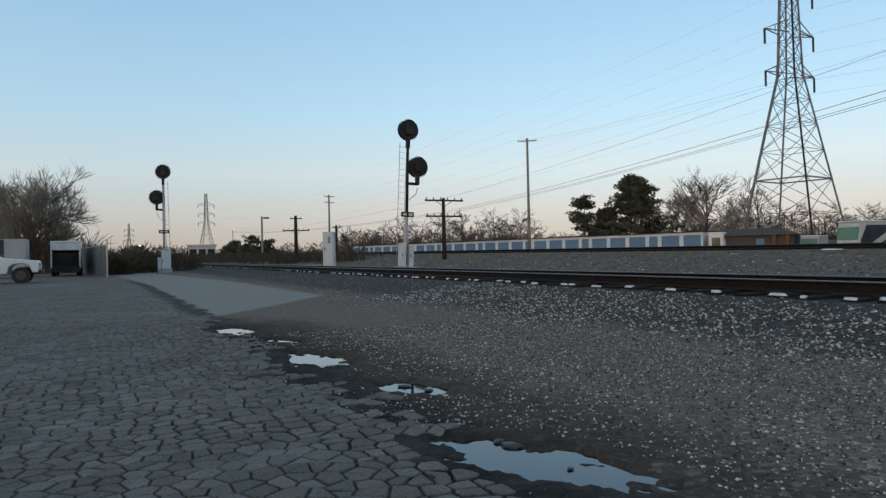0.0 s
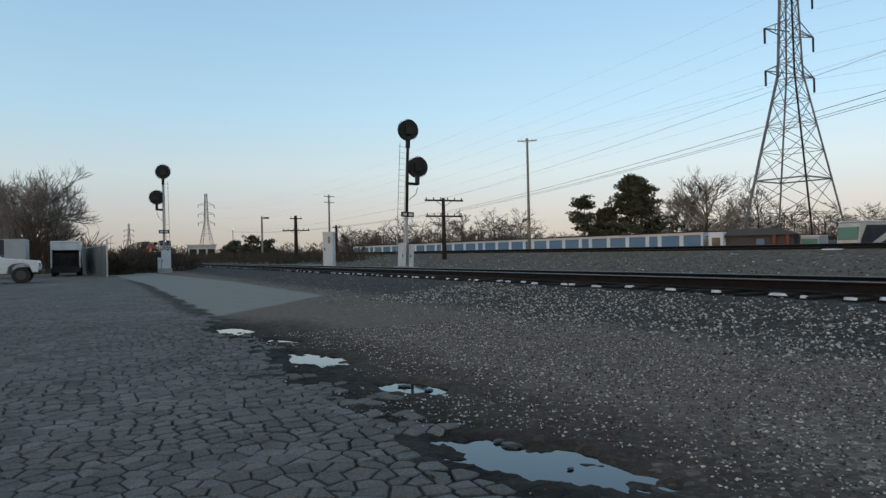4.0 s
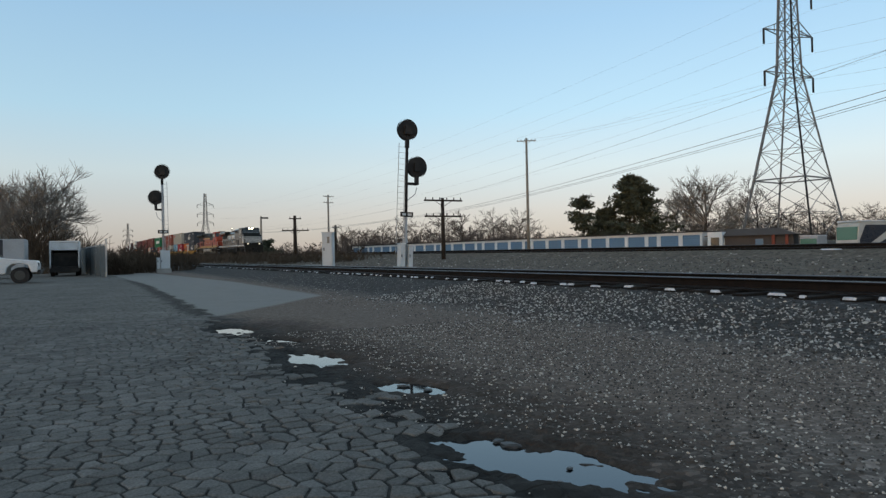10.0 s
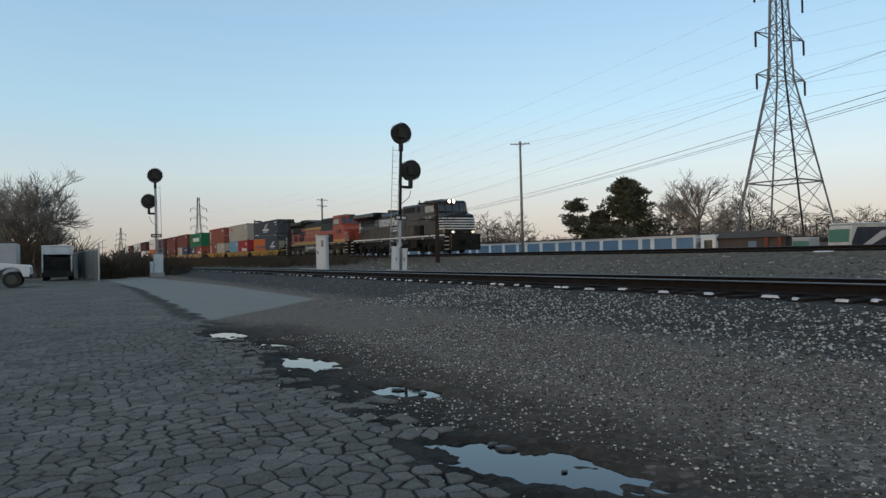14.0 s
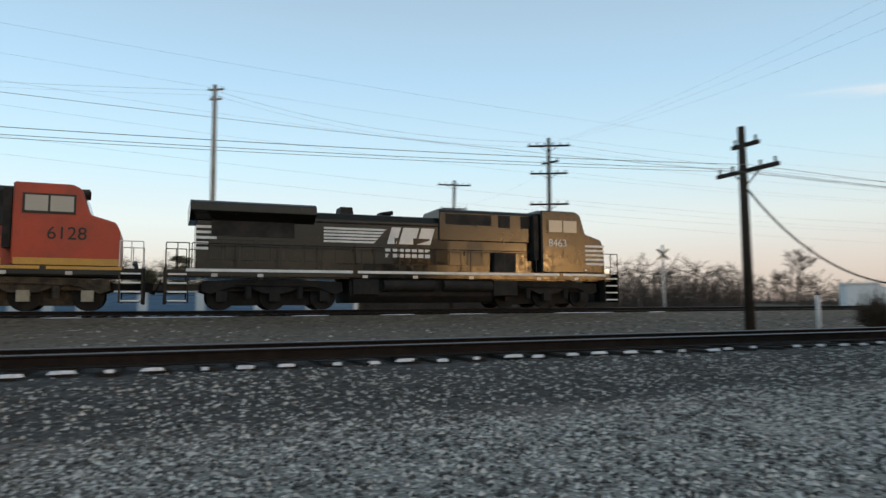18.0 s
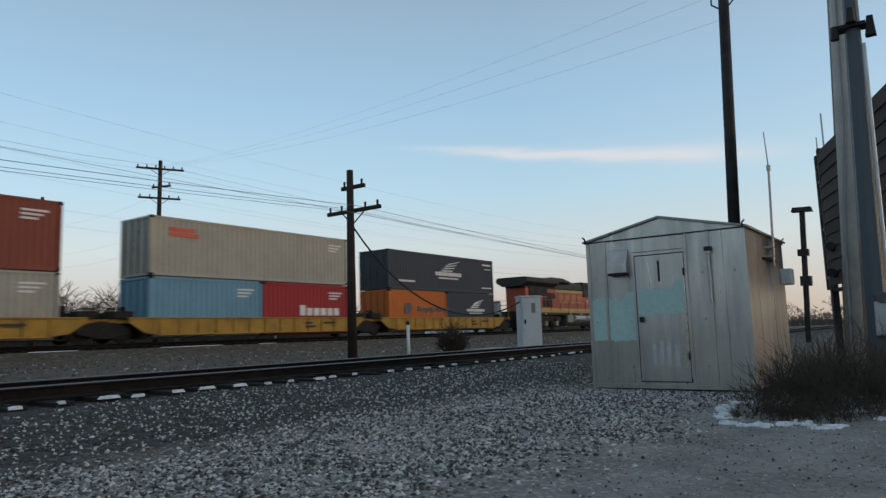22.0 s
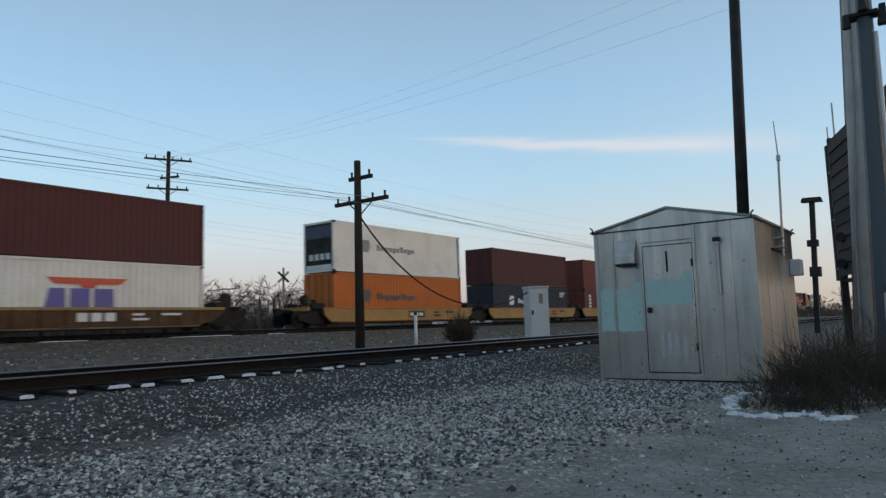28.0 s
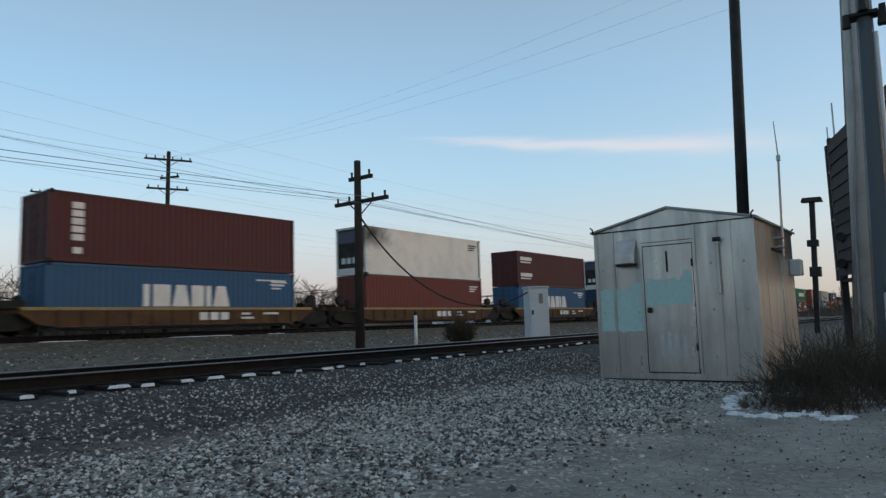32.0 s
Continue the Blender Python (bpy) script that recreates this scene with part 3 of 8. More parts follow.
def _truck_frame():
    bm = bmesh.new()
    for s in (-1, 1):
        prism(bm, [(-2.75, 0.75), (-2.4, 0.62), (-1.7, 0.9), (-1.0, 0.9), (-0.45, 0.66), (0.45, 0.66), (1.0, 0.9), (1.7, 0.9), (2.4, 0.62), (2.75, 0.75), (2.7, 1.12), (0.9, 1.2), (-0.9, 1.2), (-2.7, 1.12)], s * 1.12 - 0.09, s * 1.12 + 0.09)
        for x in (-1.0, 1.0):
            tube(bm, (x, s * 1.16, 0.45), (x, s * 1.16, 0.9), 0.13, 0.13, 8)
        tube(bm, (-1.5, s * 1.27, 1.0), (1.5, s * 1.27, 0.95), 0.05, 0.05, 6)
    bx(bm, -2.6, 2.6, -1.0, 1.0, 0.75, 1.15)
    bx(bm, -2.4, 2.4, -0.62, 0.62, 0.2, 0.8)
    return bm


def railing(parent, x0, x1, y, z, h, material, n):
    bm = bmesh.new()
    for i in range(n + 1):
        x = x0 + (x1 - x0) * i / n
        tube(bm, (x, y, z), (x, y, z + h), 0.02, 0.02, 5)
    tube(bm, (x0, y, z + h), (x1, y, z + h), 0.02, 0.02, 5)
    return part("handrail", bm, material, parent)


def steps(parent, x, y, material, edge):
    bm = bmesh.new()
    for k in range(4):
        z = 0.35 + 0.33 * k
        bx(bm, x - 0.35, x + 0.35, min(y, y * 0.8), max(y, y * 0.8), z, z + 0.04)
    bx(bm, x - 0.4, x - 0.36, min(y, y * 0.72), max(y, y * 0.72), 0.3, 1.6)
    bx(bm, x + 0.36, x + 0.4, min(y, y * 0.72), max(y, y * 0.72), 0.3, 1.6)
    pieces("step", bm, material, parent)
    bm = bmesh.new()
    s = 1 if y > 0 else -1
    for k in range(4):
        z = 0.35 + 0.33 * k
        bx(bm, x - 0.33, x + 0.33, min(y, y + s * 0.012), max(y, y + s * 0.012), z - 0.01, z + 0.05)
    pieces("step_edge", bm, edge, parent, "white step edge")


def locomotive(orange):
    """A wide-cab six-axle diesel locomotive; its front looks along +x, its origin lies at rail level under its middle."""
    if orange:
        ob = thing("locomotive", "orange, yellow and dark green wide-cab diesel locomotive, grimy from use", "locomotive")
        half, hood, top, trim, gear = 10.75, ORANGE, TOPDARK, YELLOW, TAN
    else:
        ob = thing("locomotive", "black wide-cab diesel locomotive with white stripes, leading the train", "locomotive")
        half, hood, top, trim, gear = 10.2, BLACK, BLACK, WHITE, GEAR
    F = half
    # underframe, tank and bogies
    bm = bmesh.new()
    bx(bm, -F + 0.75, F - 0.75, -1.5, 1.5, 1.3, 1.6)
    bx(bm, -F + 0.1, F - 0.1, -1.2, 1.2, 1.25, 1.55)
    bx(bm, -F - 0.35, F + 0.35, -0.16, 0.16, 0.78, 1.02)
    part("underframe", bm, BLACK if not orange else TOPDARK, ob)
    boxes("sill_stripe", trim, ob, (-F + 0.8, -3.0, -1.507, -1.5, 1.47, 1.58), (-2.8, F - 3.4, -1.507, -1.5, 1.47, 1.58), (F - 3.2, F - 0.8, -1.507, -1.5, 1.47, 1.58), (-F + 0.8, F - 0.8, 1.5, 1.507, 1.47, 1.58), label="pale stripe along the walkway's edge")
    bm = bmesh.new()
    prism(bm, [(-1.35, 0.55), (-1.05, 0.28), (1.05, 0.28), (1.35, 0.55), (1.35, 1.15), (1.2, 1.3), (-1.2, 1.3), (-1.35, 1.15)], -3.1, 3.5, "x")
    part("fuel_tank", bm, PALETANK if orange else GEAR, ob, "dark fuel tank slung between the bogies", 0.03)
    for x in (-1.7, 1.0):
        tubes("air_tank", SILVER if orange else GEAR, ob, ((x, -1.42, 0.98), (x + 2.3, -1.42, 0.98), 0.24, 0.24, 14), label="air reservoir beside the fuel tank")
    boxes("equipment_box", PALEBOX if orange else GEAR, ob, (-3.0, -1.9, -1.5, -1.3, 0.6, 1.25), bevel=0.02)
    boxes("equipment_box", PALEBOX if orange else GEAR, ob, (3.4, 4.6, -1.5, -1.3, 0.55, 1.25), bevel=0.02)
    engine_truck(ob, -F + 4.1, gear)
    engine_truck(ob, F - 3.9, gear)
    # long hood
    cab0, cab1 = F - 4.3, F - 2.2
    bm = bmesh.new()
    ht = 4.26 if orange else 4.02
    prism(bm, [(-0.95, 1.6), (-0.95, ht - 0.27), (-0.75, ht), (0.75, ht), (0.95, ht - 0.27), (0.95, 1.6)], -F + 1.15, cab0 - 0.05, "x")
    part("engine_hood", bm, hood, ob, "long engine hood", 0.03)
    bm = bmesh.new()
    prism(bm, [(-1.05, 3.0), (-1.05, 4.28), (-0.9, 4.42), (0.9, 4.42), (1.05, 4.28), (1.05, 3.0)], cab0 - 4.9, cab0 - 0.05, "x")
    part("blower_housing", bm, top if orange else hood, ob, "", 0.03)
    for a, c, z0, z1 in ((4.6, 2.35, 3.72, 4.2), (2.0, 1.4, 3.66, 4.22), (0.85, 0.35, 3.66, 4.22)):
        boxes("grille", GRILLE, ob, (cab0 - a, cab0 - c, -1.062, -1.048, z0, z1), label="dark intake grille")
    # solid black slab in place of the shaded gap between hood and cab
    boxes("cab_gap_shade", GRILLE, ob, (cab0 - 0.3, cab0 - 0.05, -1.3, 1.3, 2.2, 4.3), label="black slab that stands in for the shade behind the cab")
    if orange:
        bm = bmesh.new()
        prism(bm, [(-0.957, 3.52), (-0.957, 3.99), (-0.757, 4.27), (0.757, 4.27), (0.957, 3.99), (0.957, 3.52)], -F + 1.13, cab0 - 0.3, "x")
        part("hood_top", bm, TOPDARK, ob, "dark green upper band of the hood")
        boxes("stripe", YELLOW, ob, (-F + 6.5, cab0 - 0.35, -0.968, -0.94, 3.3, 3.53), (-F + 2.5, cab0 - 0.35, -0.968, -0.94, 1.62, 1.86), (-F + 6.5, cab0 - 0.35, 0.94, 0.968, 3.3, 3.53), (F - 4.2, F - 0.92, -1.518, -1.49, 1.62, 1.86), label="yellow stripe")
    # radiator section with its overhanging wings
    bm = bmesh.new()
    h = 4.42 if orange else 4.22
    prism(bm, [(-1.5, h - 0.42), (-1.5, h - 0.1), (-1.3, h), (1.3, h), (1.5, h - 0.1), (1.5, h - 0.42), (0.95, h - 0.75), (-0.95, h - 0.75)], -F + 0.9 - (0.35 if orange else 0.0), -F + 5.7 + (0.6 if orange else 0.0), "x")
    part("radiator", bm, top, ob, "overhanging radiator cowl", 0.02)
    if orange:
        bm = bmesh.new()
        prism(bm, [(-F + 5.2, 4.2), (-F + 9.6, 4.2), (-F + 8.9, 4.36), (-F + 7.6, 4.56), (-F + 5.4, 4.56)], -1.2, 1.2)
        part("dynamic_brake_housing", bm, TOPDARK, ob, "raised dark housing behind the radiator", 0.02)
        boxes("louvre_door", GRILLE, ob, (-F + 4.95, -F + 5.85, -0.985, -0.95, 1.95, 3.2), label="wide dark louvred door", bevel=0.01)
        boxes("small_door", GRILLE, ob, (-F + 6.0, -F + 6.4, -0.985, -0.95, 2.7, 3.2), bevel=0.01)
    boxes("radiator_grille", GRILLE, ob, (-F + 1.7, -F + 4.9, -1.0, -0.96, 2.9, h - 0.72), label="black radiator screen")
    for i in range(7):
        x = -F + 1.6 + i * 0.62
        boxes("hood_door", hood if not orange or i in (0, 3) else GRILLE, ob, (x, x + 0.5, -0.975, -0.945, 1.95, 2.75), bevel=0.008)
    for i in range(9):
        x = -F + 6.6 + i * 0.85
        bm = bmesh.new()
        bx(bm, -0.39, 0.39, -0.011, 0.011, -0.575, 0.575)
        part("access_door", bm, hood, ob, "", 0.008, m=pose(x + 0.39, -0.953, 2.475, 1.2 * math.sin(i * 5.1), 0, 1.6 * math.sin(i * 2.3)))
    bm = bmesh.new()
    bx(bm, -F + 6.9, -F + 7.5, -0.45, 0.45, 4.0, 4.36, 0.05)
    part("exhaust_pipe", bm, GRILLE, ob)
    bm = bmesh.new()
    for y in (-0.25, 0, 0.25):
        tube(bm, (-F + 8.8, y, 4.2), (-F + 9.3, y, 4.22), 0.03, 0.1, 8)
    bx(bm, -F + 8.75, -F + 8.85, -0.3, 0.3, 4.02, 4.22)
    part("horn", bm, GRILLE, ob)
    # cab and nose
    bm = bmesh.new()
    prism(bm, [(cab0, 1.6), (cab1 + 1.3, 1.6), (cab1 + 1.3, 2.9), (cab1 + 1.15, 3.2), (cab1 + 0.3, 3.45), (cab1 + 0.02, 4.35), (cab1 - 0.25, 4.5), (cab0, 4.5)], -1.5, 1.5)
    part("cab", bm, hood, ob, "wide safety cab with a sloping nose", 0.06)
    for y in (-1.5175, 1.5175):
        boxes("window_frame", TOPDARK if orange else BLACK, ob, (cab0 + 0.3, cab1 - 0.15, y - 0.0175, y + 0.0175, 3.42, 4.12))
    for d in ((cab0 + 0.38, cab0 + 1.08, -1.545, -1.535, 3.5, 4.05), (cab0 + 1.15, cab1 - 0.22, -1.545, -1.535, 3.5, 4.05), (cab0 + 0.38, cab0 + 1.08, 1.535, 1.545, 3.5, 4.05)):
        boxes("window_pane", PALEGLASS, ob, d, label="cab side window, the pale evening sky put into its colour")
    for y0, y1 in ((-1.35, -0.75), (-0.65, -0.05), (0.05, 0.65), (0.75, 1.35)):
        bm = bmesh.new()
        v = [bm.verts.new(p) for p in ((cab1 + 0.285, y0, 3.56), (cab1 + 0.285, y1, 3.56), (cab1 + 0.075, y1, 4.24), (cab1 + 0.075, y0, 4.24))]
        bm.faces.new(v)
        part("windshield", bm, GLASS, ob, "windshield pane")
    lit = LAMP if not orange else GLASS
    # hoods added so that the lamps' glow doesn't show from the side
    tubes("headlight_housing", GRILLE, ob, ((cab1 - 0.1, -0.22, 4.38), (cab1 + 0.17, -0.22, 4.38), 0.17, 0.17, 12, False), ((cab1 - 0.1, 0.22, 4.38), (cab1 + 0.17, 0.22, 4.38), 0.17, 0.17, 12, False), label="dark hood round the headlights, added to block their side glow")
    for y in (-0.22, 0.22):
        tubes("headlight", lit, ob, ((cab1 - 0.1, y, 4.38), (cab1 + 0.09, y, 4.38), 0.13, 0.13, 10), label="lit headlight over the windshield" if not orange else "unlit headlight")
    for y in (-0.95, 0.95):
        tubes("ditch_light", DIM if not orange else GLASS, ob, ((F - 0.45, y, 1.75), (F - 0.3, y, 1.75), 0.1, 0.1, 8), label="lit ditch light above the pilot" if not orange else "unlit ditch light")
    # stripes on the nose and the end of the hood
    if not orange:
        bm = bmesh.new()
        for i in range(5):
            z = 2.0 + i * 0.21
            for y0, y1 in ((-1.507, -1.49), (1.49, 1.507)):
                bx(bm, F - 1.95 + i * 0.07 * 0, F - 0.9, y0, y1, z, z + 0.1)
            bx(bm, F - 0.905, F - 0.893, -1.45, 1.45, z, z + 0.1)
            bx(bm, -F + 1.14, -F + 1.75 + 0.08 * i, -0.957, -0.94, z + 0.35, z + 0.45)
        pieces("nose_stripe", bm, WHITE, ob, "white nose stripe")
        # the emblem: slanting white bars beside a block, and two lines of small bars
        bm = bmesh.new()
        for i in range(5):
            z = 2.78 + i * 0.135
            prism(bm, [(-F + 6.1, z), (-F + 8.7 - (4 - i) * 0.12, z), (-F + 8.7 - (3 - i) * 0.12, z + 0.085), (-F + 6.1, z + 0.085)], -0.972, -0.94)
        for x, w, k in ((8.82, 0.42, 0.22), (9.35, 0.72, 0.22), (10.18, 0.62, 0.22)):
            prism(bm, [(-F + x, 2.78), (-F + x + w, 2.78), (-F + x + w + k, 3.5), (-F + x + k, 3.5)], -0.972, -0.94)
        for z in (2.2, 2.45):
            for i in range(7):
                bx(bm, -F + 8.75 + i * 0.3, -F + 8.75 + i * 0.3 + 0.23, -0.972, -0.94, z, z + 0.16)
        pieces("emblem", bm, WHITE, ob, "white painted bar of an emblem")
        letters("8463", 0.5, 0.006, WHITE, ob, pose(cab0 + 0.85, -1.512, 2.98, 90), "cab_number", "white cab number")
    else:
        bm = bmesh.new()
        # a broad emblem of four faded gold blocks with a red-brown edge
        edge_bm = bmesh.new()
        for x, w in ((6.9, 1.05), (8.2, 1.05), (9.5, 1.05), (10.8, 0.95)):
            prism(edge_bm, [(-F + x - 0.06, 2.24), (-F + x + w + 0.06, 2.24), (-F + x + w + 0.26, 3.2), (-F + x + 0.14, 3.2)], -0.975, -0.94)
            prism(bm, [(-F + x + 0.04, 2.32), (-F + x + w - 0.04, 2.32), (-F + x + w + 0.14, 3.12), (-F + x + 0.22, 3.12)], -0.982, -0.976)
        pieces("emblem_edge", edge_bm, paint("emblem_brown", (0.2, 0.03, 0.02), 0.5), ob, "dark red edge of an emblem block")
        pieces("emblem", bm, paint("faded_gold", (0.44, 0.13, 0.03), 0.5, dirt=(0.36, 0.05, 0.015), dirty=0.8, scale=2.5), ob, "faded gold emblem block on the hood")
        letters("6128", 0.64, 0.006, TOPDARK, ob, pose(cab0 + 1.7, -1.512, 2.72, 90), "cab_number", "dark cab number")
        boxes("marker_light", DIM, ob, (1.2, 1.28, -1.53, -1.5, 2.5, 2.57), label="small lit marker on the walkway")
    # latches on the hood doors, a conduit along the hood, and small glints of hardware on the walkway
    bm = bmesh.new()
    for i in range(9):
        x = -F + 7.3 + i * 0.85
        bx(bm, x, x + 0.07, -0.985, -0.96, 2.35, 2.5)
    pieces("door_latch", bm, SILVER if orange else GEAR, ob)
    tubes("hood_conduit", GRILLE if not orange else TAN, ob, ((-F + 5.8, -1.0, 3.6), (cab0 - 4.9, -1.0, 3.62), 0.035, 0.035, 6))
    bm = bmesh.new()
    for i, x in enumerate((-F + 1.7, -F + 3.4, -2.6, -0.4, 2.2, F - 4.6, F - 2.6)):
        bx(bm, x, x + 0.22, -1.53, -1.508, 1.28, 1.4)
    pieces("walkway_fitting", bm, SILVER, ob)
    boxes("brake_panel", GRILLE, ob, (cab0 - 2.3, cab0 - 1.2, -1.2, -0.96, 1.62, 2.5), bevel=0.02, label="dark equipment case on the walkway")
    boxes("cab_step_light", WHITE, ob, (cab1 + 0.2, cab1 + 0.34, -1.51, -1.5, 1.72, 1.8))
    boxes("roof_unit", TOPDARK, ob, (cab0 + 0.3, cab0 + 1.4, -0.6, 0.6, 4.48, 4.62), label="air conditioner on the cab roof", bevel=0.03)
    # ends: pilots, steps, railings
    for s in (-1, 1):
        bm = bmesh.new()
        bx(bm, s * (F - 0.08) - 0.06, s * (F - 0.08) + 0.06, -1.4, 1.4, 0.25, 1.6)
        part("pilot", bm, GEAR if orange else BLACK, ob, "pilot plate with plough" if s > 0 else "", 0.02)
        bm = bmesh.new()
        tube(bm, (s * F, 0, 0.9), (s * (F + 0.55), 0, 0.9), 0.12, 0.12, 6)
        bx(bm, s * (F + 0.5) - 0.15, s * (F + 0.5) + 0.15, -0.2, 0.2, 0.72, 1.06)
        part("coupler", bm, GEAR, ob, "", 0.02)
        for y in (-1.5, 1.5):
            steps(ob, s * (F - 0.5), y, gear, WHITE)
            railing(ob, s * (F - 0.9), s * (F - 0.1), y * 0.96, 1.55, 1.0, WHITE if orange else GEAR, 2)
    for y in (-1.46, 1.46):
        railing(ob, -F + 1.0, cab0 - 0.3, y, 1.6, 0.95, ORANGE if orange else BLACK, 9)
    bm = bmesh.new()
    for i in range(5):
        y = -0.5 + i * 0.25
        chain(bm, [(-F - 0.05, y, 1.2), (-F - 0.3, y, 0.62 + 0.05 * i), (-F - 0.55, y, 0.75)], 0.03)
    part("air_hose", bm, GEAR, ob, "hanging air hoses")
    return ob


def bogie_two(parent, x, mat):
    bm = bmesh.new()
    for s in (-1, 1):
        prism(bm, [(-1.15, 0.42), (-0.7, 0.3), (-0.35, 0.2), (0.35, 0.2), (0.7, 0.3), (1.15, 0.42), (1.15, 0.62), (0.5, 0.85), (-0.5, 0.85), (-1.15, 0.62)], s * 1.0 - 0.08, s * 1.0 + 0.08)
    bx(bm, -0.25, 0.25, -1.0, 1.0, 0.4, 0.9)
    tr = part("bogie", bm, mat, parent, "two-axle cast freight bogie", m=pose(x, 0, 0))
    for dx in (-0.89, 0.89):
        for y in (-0.76, 0.76):
            wheel(tr, dx, y, 0.46, GEAR)
    return tr


def well_car(kind, front_end, back_end):
    """One well of a container car, 12.9 m between its bulkheads; origin at rail level under its middle."""
    mat = {"ribbed": WELL_Y, "plain": WELL_P, "rusty": WELL_R}[kind]
    say = {"ribbed": "faded yellow container well car with ribbed side sills", "plain": "yellow container well car with smooth sloping side sills", "rusty": "rust-brown container well car with a worn yellow top edge"}[kind]
    ob = thing("well_car", say, "freight car", group="well cars of the train")
    L = 6.35
    for s in (-1, 1):
        bm = bmesh.new()
        if kind == "plain":
            outline = [(-7.1, 1.06), (-7.0, 0.66), (-6.5, 0.28), (6.5, 0.28), (7.0, 0.66), (7.1, 1.06)]
        else:
            outline = [(-7.1, 1.06), (-7.1, 0.85), (-6.4, 0.4), (-5.6, 0.3), (5.6, 0.3), (6.4, 0.4), (7.1, 0.85), (7.1, 1.06)]
        prism(bm, outline, s * 1.38 - 0.05, s * 1.38 + 0.05)
        bx(bm, -7.1, 7.1, s * 1.4 - 0.09, s * 1.4 + 0.09, 1.0, 1.06)
        bx(bm, -5.8, 5.8, s * 1.4 - 0.09, s * 1.4 + 0.09, 0.28, 0.33)
        side = part("side_sill", bm, mat, ob, "", 0.012)
        if kind != "plain":
            bm = bmesh.new()
            for i in range(13):
                x = -5.7 + i * 0.95
                bx(bm, x - 0.04, x + 0.04, s * 1.46 - 0.035, s * 1.46 + 0.035, 0.32, 1.01)
            pieces("rib", bm, mat, side)
        if kind == "rusty":
            boxes("top_edge", paint("worn_edge", (0.3, 0.2, 0.07), 0.6, dirt=(0.35, 0.31, 0.24), dirty=0.7, scale=2.5), side, (-7.05, 7.05, s * 1.4 - 0.095, s * 1.4 + 0.095, 0.95, 1.068), label="worn yellow top edge")
        if s < 0 and kind == "plain":
            plate = boxes("logo_plate", SIGPLATE, side, (0.1, 1.7, -1.452, -1.432, 0.45, 0.86), label="black plate with white bars")
            boxes("plate_bar", WHITE, plate, (0.25, 0.6, -1.458, -1.452, 0.56, 0.75), (0.7, 1.05, -1.458, -1.452, 0.56, 0.75), (1.15, 1.5, -1.458, -1.452, 0.56, 0.75))
        if s < 0 and kind == "rusty":
            bm = bmesh.new()
            for x in (0.35, 0.9, 1.45):
                bx(bm, x, x + 0.42, -1.504, -1.492, 0.5, 0.84)
            pieces("stencil", bm, WHITE, side, "worn white block mark")
        bm = bmesh.new()
        for i, (w, z) in enumerate(((0.5, 0.72), (0.9, 0.72), (0.7, 0.52))):
            bx(bm, 2.6 + 1.3 * (i % 2), 2.6 + 1.3 * (i % 2) + w, s * 1.5 - 0.008 if s > 0 else -1.5, s * 1.5 if s > 0 else -1.492, z, z + 0.1)
        pieces("stencil", bm, WHITE if kind == "rusty" else TOPDARK, side, "unreadable stencilled mark")
    boxes("well_floor", GEAR, ob, (-L, L, -1.33, 1.33, 0.16, 0.21), (-L, -L + 0.1, -1.33, 1.33, 0.16, 1.0), (L - 0.1, L, -1.33, 1.33, 0.16, 1.0))
    for s, end in ((1, front_end), (-1, back_end)):
        bm = bmesh.new()
        k = 1.65 if end else 1.55
        prism(bm, [(-1.35, 0), (1.35, 0), (0.8, k), (-0.8, k)], 0.82, 1.0, "z")
        bmesh.ops.rotate(bm, verts=bm.verts[:], matrix=Matrix.Rotation(radians(-90 * s), 3, "Z"))
        bmesh.ops.translate(bm, verts=bm.verts[:], vec=(s * L, 0, 0))
        part("end_platform", bm, GEAR if kind == "plain" else mat, ob, "", 0.01)
        if end:
            bm = bmesh.new()
            bx(bm, min(s * 8.0, s * 8.15), max(s * 8.0, s * 8.15), -1.35, 1.35, 0.9, 1.1)
            for y in (-1.3, -0.45, 0.45, 1.3):
                tube(bm, (s * 8.05, y, 1.0), (s * 8.05, y, 2.0), 0.025, 0.025, 5)
            tube(bm, (s * 8.05, -1.3, 2.0), (s * 8.05, 1.3, 2.0), 0.025, 0.025, 5)
            part("end_rail", bm, mat, ob)
            bm = bmesh.new()
            tube(bm, (s * 8.0, 0, 0.88), (s * 9.2, 0, 0.88), 0.12, 0.12, 6)
            bx(bm, s * 9.1 - 0.15, s * 9.1 + 0.15, -0.2, 0.2, 0.7, 1.05)
            part("coupler", bm, GEAR, ob)
            bm = bmesh.new()
            tube(bm, (s * 7.7, -0.5, 1.5), (s * 7.7, -0.75, 1.5), 0.28, 0.28, 12)
            part("brake_wheel", bm, GEAR, ob)
        bm = bmesh.new()
        for y in (-0.9, 0.9):
            boxes("brake_box", GEAR, ob, (s * 7.2 - 0.45, s * 7.2 + 0.45, y - 0.3, y + 0.3, 1.0, 1.32), bevel=0.03)
        bm.free()
        tubes("brake_cylinder", GEAR, ob, ((s * 6.7, -0.2, 1.0), (s * 6.7, -0.2, 1.55), 0.16, 0.12, 8))
        bm = bmesh.new()
        chain(bm, [(s * 7.9, -0.6, 1.0), (s * 7.6, -0.7, 1.45), (s * 7.0, -0.7, 1.4), (s * 6.6, -0.6, 1.0)], 0.03)
        part("brake_hose", bm, GEAR, ob)
    bogie_two(ob, -7.95 if not back_end else -7.4, GEAR)
    if front_end:
        bogie_two(ob, 7.4, GEAR)
    return ob


